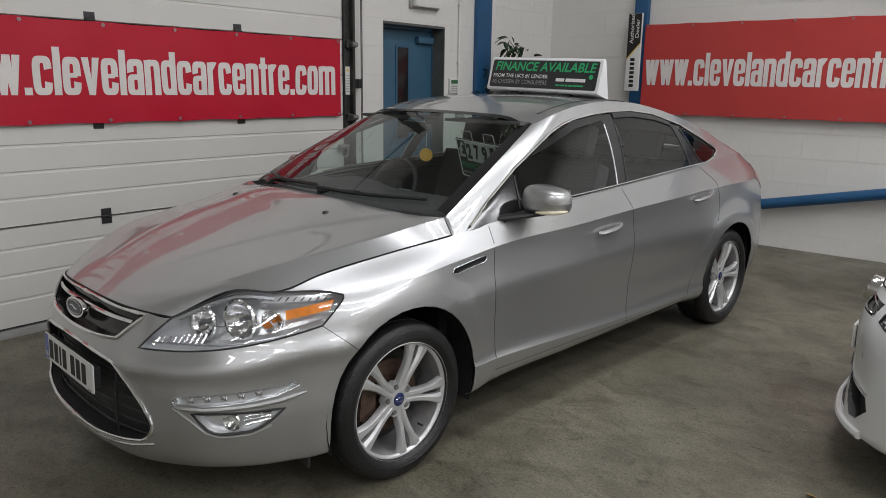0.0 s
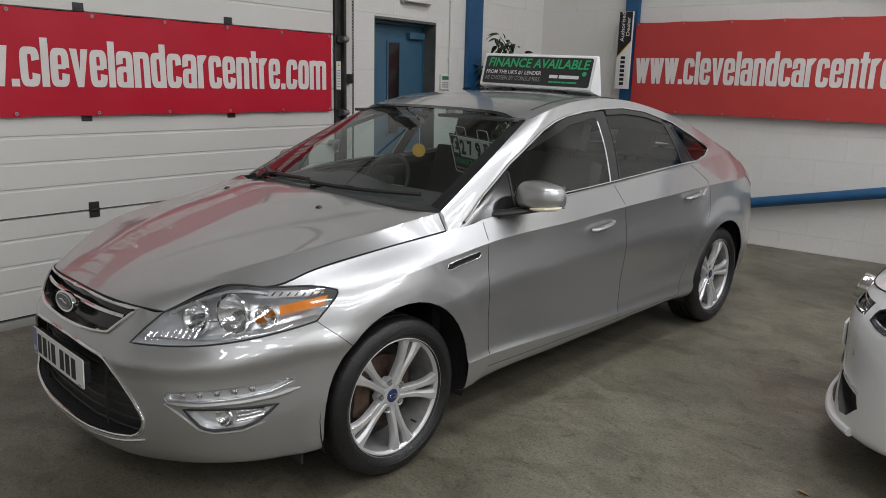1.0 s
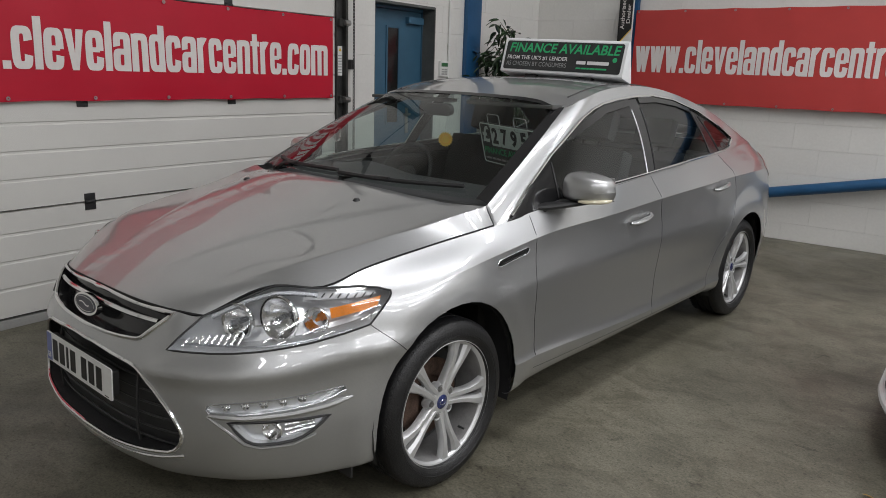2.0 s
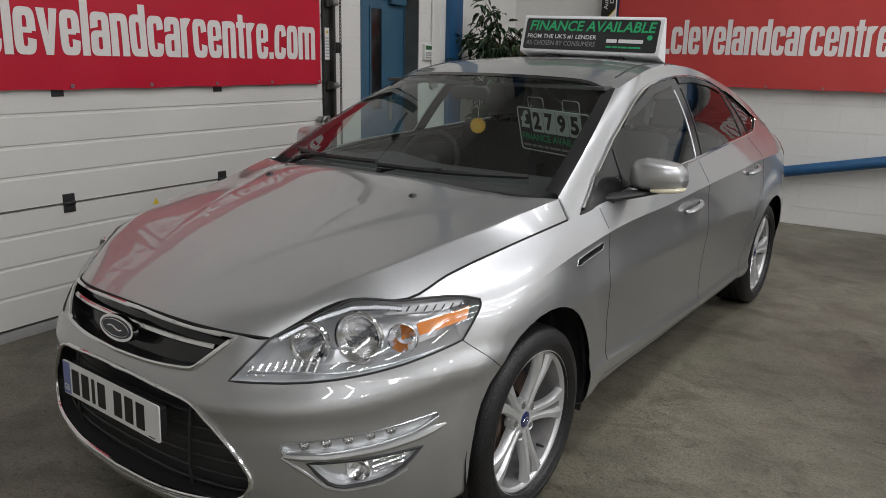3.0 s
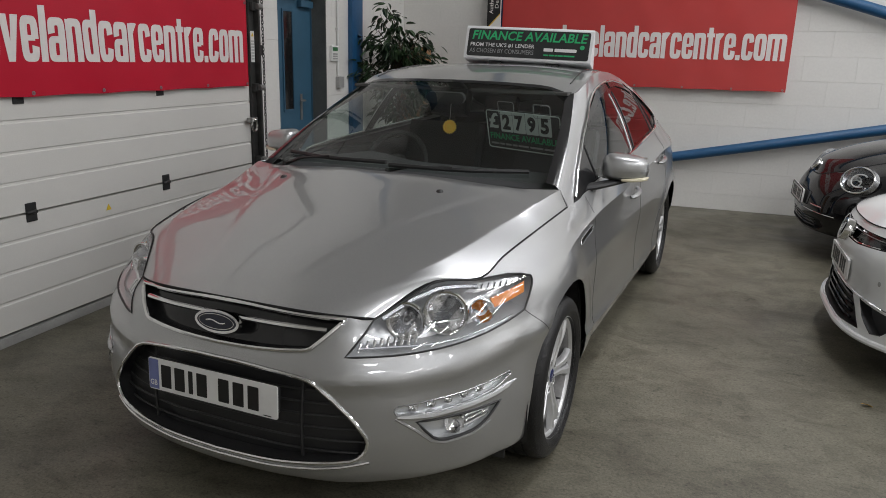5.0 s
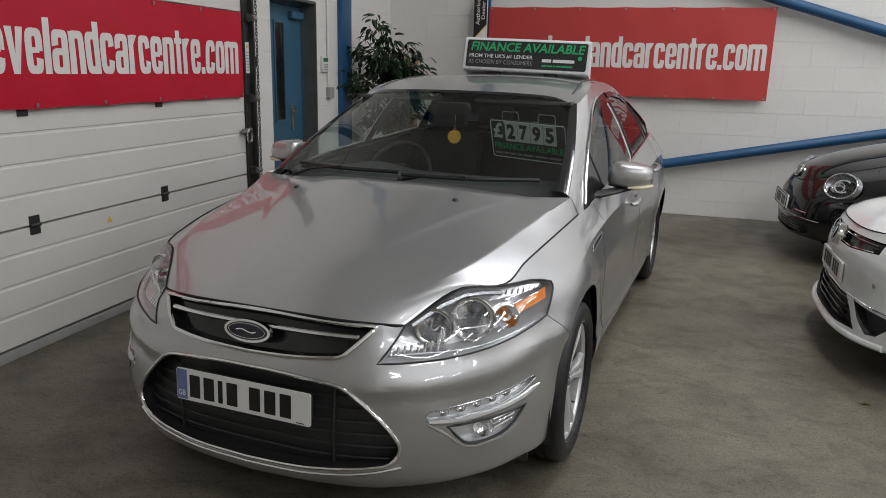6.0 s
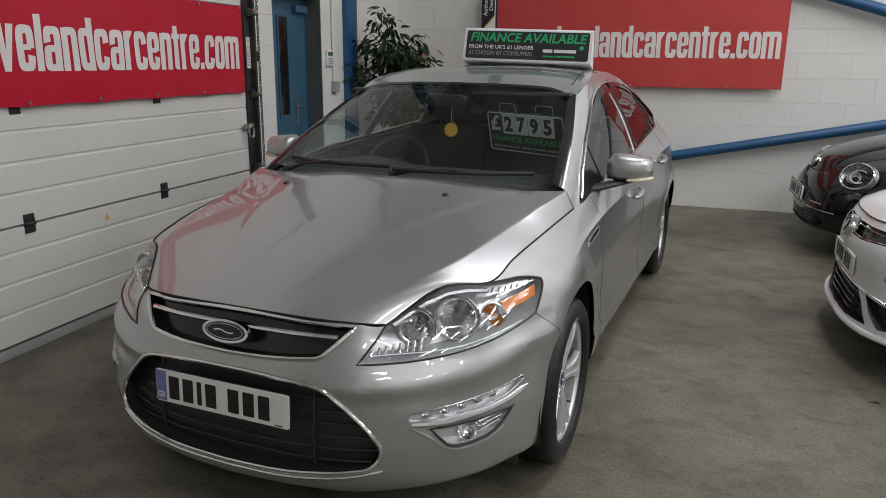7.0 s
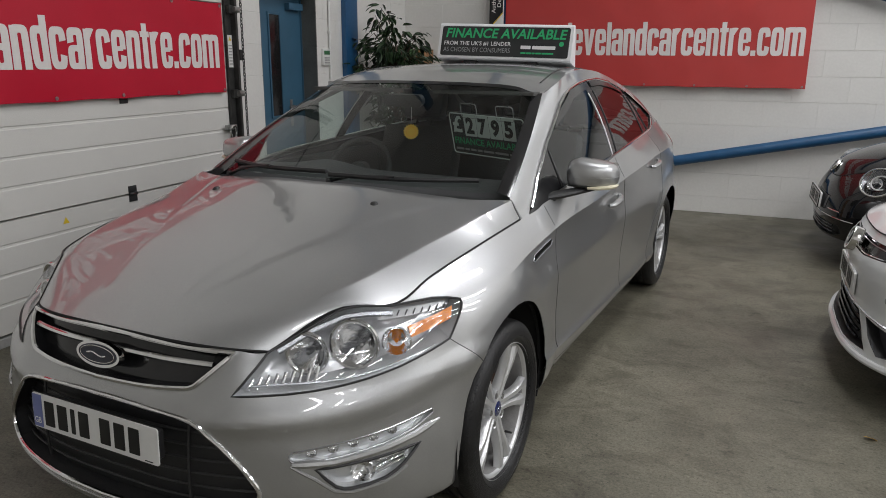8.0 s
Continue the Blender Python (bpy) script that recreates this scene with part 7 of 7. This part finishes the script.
two("light_arc", tube([hm @ Vector((0.01 + 0.055 * math.cos(radians(50 + 13 * k)), 0.055 * math.sin(radians(50 + 13 * k)), 0.010)) for k in range(21)], 0.006, 6), WHITE_PLASTIC, hb_l, "white running light arc")
two("chrome_ring", tube([hm @ Vector((0.110 * math.cos(2 * math.pi * k / 36), 0.110 * math.sin(2 * math.pi * k / 36), 0.016)) for k in range(36)], 0.007, 8, True), CHROME, hb_l, "chrome ring")
for ob in two("lens", lathe([(0.0, 0.034), (0.05, 0.031), (0.09, 0.022), (0.108, 0.014)], 32, hm), LENS, hb_l):
    ob.visible_shadow = False
bmB = Matrix.Translation((0, -0.748, 0.725)) @ Matrix.Rotation(radians(55), 4, "X")
bb = part("badge", lathe([(0.0, 0.002), (0.042, 0.002), (0.046, 0.007), (0.054, 0.007), (0.056, -0.01)], 28, bmB), CHROME, bc_, "round chrome badge")
part("badge_field", lathe([(0.0, 0.0035), (0.042, 0.0035)], 24, bmB), BLACK_GLOSS, bb)
npb = Matrix.Translation((0, -0.868, 0.470)) @ Matrix.Rotation(radians(86), 4, "X")
bp_ = part("number_plate", prism(rounded(0.52, 0.111, 0.008), -0.02, 0.0, npb), PLATE_WHITE, bc_, "white number plate with black bars")
for x in (-0.185, -0.128, -0.076, -0.024, 0.062, 0.118, 0.174):
    part("bar", prism(rounded(0.042, 0.079, 0.003), 0.0003, 0.001, npb @ Matrix.Translation((x, 0, 0))), INK, bp_)
part("plate_frame", tube([npb @ Vector((x, y, 0.0)) for x, y in rounded(0.53, 0.121, 0.01)], 0.004, 6, True), BLACK_PLASTIC, bp_)
fl = laid(btree, [(0.40, 0.435), (0.58, 0.43)], FRONT, 0.002)
two("running_light", tube(fl, 0.011, 8, flat=0.7), LAMP_SILVER, (bc_, bc_), "chrome running light")
for sx in (1, -1):
    for y in (0, 2.54):
        simple_wheel(bc_, 0.78, y, 0.325, sx)
        prof = [(0.385 * math.cos(radians(a)), 0.385 * math.sin(radians(a)) + 0.33) for a in range(-20, 201, 20)]
        part("wheel_liner", grid([[(sx * x, y + yy, z) for yy, z in prof] for x in (0.48, 0.70, 0.86)]), BLACK_PLASTIC, bc_)
part("underbody", box((-0.48, -0.58, 0.16), (0.48, 3.1, 0.24), 0.02), GAP, bc_)

# ---- tall weeping fig in a pot by the corner ----
BARK = material("bark", (0.10, 0.07, 0.045), 0.85, 0, 0.3, 0.2, 20, 0.3, 120)
LEAF = material("fig_leaf", (0.026, 0.055, 0.020), 0.36, 0, 0.25, 0.1, 9)
POT = material("black_pot", (0.03, 0.03, 0.03), 0.5, 0, 0.1, 0.1, 10)
SOIL = material("soil", (0.035, 0.025, 0.018), 0.95, 0, 0.3, 0.3, 30, 0.5, 90)
nt = LEAF.node_tree
oi = nt.nodes.new("ShaderNodeNewGeometry")
hsv = nt.nodes.new("ShaderNodeHueSaturation")
mrl = nt.nodes.new("ShaderNodeMapRange")
mrl.inputs["To Min"].default_value, mrl.inputs["To Max"].default_value = 0.45, 1.6
nt.links.new(oi.outputs["Random Per Island"], mrl.inputs["Value"])
nt.links.new(mrl.outputs[0], hsv.inputs["Value"])
bsdf = nt.nodes["Principled BSDF"]
nt.links.new(bsdf.inputs["Base Color"].links[0].from_socket, hsv.inputs["Color"])
nt.links.new(hsv.outputs[0], bsdf.inputs["Base Color"])
plant = thing("potted_fig", pose(-4.28, 6.52, 0), "tall leafy green fig tree in a black pot", "plant")
part("pot", lathe([(0.0, 0.0), (0.13, 0.0), (0.17, 0.32), (0.185, 0.33), (0.175, 0.34), (0.16, 0.32), (0.0, 0.30)], 32), POT, plant)
part("soil", lathe([(0.0, 0.318), (0.161, 0.312)], 24), SOIL, plant)
part("trunk", tube([(0, 0, 0.3), (0.03, 0.01, 0.6), (-0.02, 0.02, 0.95), (0.02, -0.01, 1.3), (0.0, 0.0, 1.75)], [0.028, 0.024, 0.02, 0.016, 0.008], 8), BARK, plant)
rnd = random.Random(5)
twigs, leaves = bmesh.new(), bmesh.new()


def add_leaf(bm, at, d, size):
    d = d.normalized()
    side = d.cross(Vector((0, 0, 1))).normalized() if abs(d.z) < 0.98 else Vector((1, 0, 0))
    side.rotate(Matrix.Rotation(rnd.uniform(-0.7, 0.7), 3, d))
    up = side.cross(d)
    prof = [(0.0, 0.0), (0.25, 0.36), (0.55, 0.40), (0.82, 0.2), (1.0, 0.0)]
    mid = [at + d * (size * t) + up * (-0.25 * size * t * t) for t, w in prof]
    lft = [m + side * (w * size * 0.55) + up * (0.06 * size) for m, (t, w) in zip(mid, prof)]
    rgt = [m - side * (w * size * 0.55) + up * (0.06 * size) for m, (t, w) in zip(mid, prof)]
    mv = [bm.verts.new(p) for p in mid]
    lv = [bm.verts.new(p) for p in lft[1:-1]]
    rv_ = [bm.verts.new(p) for p in rgt[1:-1]]
    L, R = [mv[0]] + lv + [mv[-1]], [mv[0]] + rv_ + [mv[-1]]
    for i in range(4):
        for S in (L, R):
            vs = []
            for w in (S[i], S[i + 1], mv[i + 1], mv[i]):
                if w not in vs:
                    vs.append(w)
            if len(vs) > 2:
                bm.faces.new(vs)


for k in range(58):
    z0 = rnd.triangular(0.7, 1.80, 1.25)
    a = rnd.uniform(0, 2 * math.pi)
    reach = rnd.uniform(0.22, 0.50) * (1.1 - 0.42 * max(0, z0 - 1.1))
    p0 = Vector((0, 0, z0))
    p1 = p0 + Vector((math.cos(a) * reach * 0.5, math.sin(a) * reach * 0.45, rnd.uniform(0.12, 0.30)))
    p2 = p0 + Vector((math.cos(a) * reach, math.sin(a) * reach * 0.8, rnd.uniform(0.05, 0.36)))
    p2.x = max(p2.x, -0.33)
    add_tube(twigs, [p0, p1, p2], [0.007, 0.005, 0.002], 5)
    for j in range(22):
        t = rnd.uniform(0.2, 1.0)
        at = p0.lerp(p1, t * 2) if t < 0.5 else p1.lerp(p2, t * 2 - 1)
        at = at + Vector((rnd.gauss(0, 0.035), rnd.gauss(0, 0.035), rnd.gauss(-0.01, 0.04)))
        d = Vector((math.cos(a) + rnd.gauss(0, 0.8), math.sin(a) + rnd.gauss(0, 0.8), rnd.gauss(-0.55, 0.5)))
        add_leaf(leaves, at, d, rnd.uniform(0.075, 0.125))
part("branch", twigs, BARK, plant)["kind"] = "stuff"
part("leaves", leaves, LEAF, plant, "small pointed green leaves")["kind"] = "stuff"
tagged(link("cardboard_box", box((-4.62, 7.40, 0.0), (-4.34, 7.66, 1.63), 0.006), CARD), "tall brown cardboard box behind the plant", "box")

# dry leaf and specks on the floor
fleaf = bmesh.new()
rnd = random.Random(3)
add_leaf(fleaf, Vector((-0.49, 2.93, 0.012)), Vector((1, 0.2, -0.02)), 0.06)
tagged(link("fallen_leaf", fleaf, material("dry_leaf", (0.45, 0.28, 0.08), 0.7)), "dry yellow leaf on the concrete floor", "leaf")

# ---- painted blocks of the two walls ----
BLOCK_L, BLOCK_H, JOINT = 0.485, 0.2425, 0.003
block_cache = {}


def block_mesh(w, h):
    """A thin painted block face with softened edges, 4 mm proud of the joint."""
    key = (round(w, 3), round(h, 3))
    if key not in block_cache:
        c = 0.0014
        bm = bmesh.new()
        a = [bm.verts.new((x, y, 0)) for x, y in ((0, 0), (w, 0), (w, h), (0, h))]
        m = [bm.verts.new((x, y, 0.0030)) for x, y in ((0, 0), (w, 0), (w, h), (0, h))]
        b = [bm.verts.new((x, y, 0.004)) for x, y in ((c, c), (w - c, c), (w - c, h - c), (c, h - c))]
        for p, q in ((a, m), (m, b)):
            for i in range(4):
                bm.faces.new((p[i], p[(i + 1) % 4], q[(i + 1) % 4], q[i]))
        bm.faces.new(b)
        me = bpy.data.meshes.new("block")
        bm.to_mesh(me)
        bm.free()
        me.materials.append(WALL_PAINT)
        block_cache[key] = me
    return block_cache[key]


def lay_blocks(parent, m, u0, u1, v0, v1, phase, skip, near):
    """Courses of blocks on the plane of m; those in near are single pieces, the others one joined piece."""
    rest_bm = bmesh.new()
    row = -1
    z = 0.17 - BLOCK_H
    rr = random.Random(11)
    while z < v1:
        z0, z1 = max(z, v0) + JOINT / 2, min(z + BLOCK_H, v1) - JOINT / 2
        x = phase + (0 if row % 2 else BLOCK_L / 2)
        while x > u0:
            x -= BLOCK_L
        while x < u1 and z1 - z0 > 0.03:
            spans = [(max(x, u0) + JOINT / 8, min(x + BLOCK_L, u1) - JOINT / 8)]
            for s0, s1, t0, t1 in skip:
                if z1 > t0 and z0 < t1:
                    cutspans = []
                    for a, b in spans:
                        if b <= s0 or a >= s1:
                            cutspans.append((a, b))
                        else:
                            if a < s0:
                                cutspans.append((a, s0))
                            if b > s1:
                                cutspans.append((s1, b))
                    spans = cutspans
            for a, b in spans:
                if b - a < 0.03:
                    continue
                me = block_mesh(b - a, z1 - z0)
                at = m @ Matrix.Translation((a, z0, rr.uniform(-0.0004, 0.0004)))
                if near[0] < a < near[1] and z0 < near[2]:
                    ob = new("block", me)
                    ob.parent = parent
                    ob.matrix_basis = at
                else:
                    n0 = len(rest_bm.verts)
                    rest_bm.from_mesh(me)
                    rest_bm.verts.ensure_lookup_table()
                    bmesh.ops.transform(rest_bm, matrix=at, verts=rest_bm.verts[n0:])
            x += BLOCK_L
        z += BLOCK_H
        row += 1
    if rest_bm.verts:
        part("blocks", rest_bm, WALL_PAINT, parent, smooth=False)["kind"] = "stuff"


north = Matrix.Translation((0, Y1 - 0.004, 0)) @ Matrix.Rotation(radians(90), 4, "X")
lay_blocks(wall_north, north, LEFT, X1, 0.0, CEILING, -1.34, [(-3.645, -3.485, 0, CEILING)], (-4.8, 1.4, 2.6))
west = Matrix.Translation((LEFT - 0.004, 0, 0)) @ Matrix.Rotation(radians(90), 4, "Z") @ Matrix.Rotation(radians(90), 4, "X")
lay_blocks(wall_west, west, 4.48, Y1, 0.0, CEILING, 4.88, [(4.88, 5.74, 0, 2.09), (6.20, 6.44, 0, CEILING)], (4.4, 7.7, 2.6))
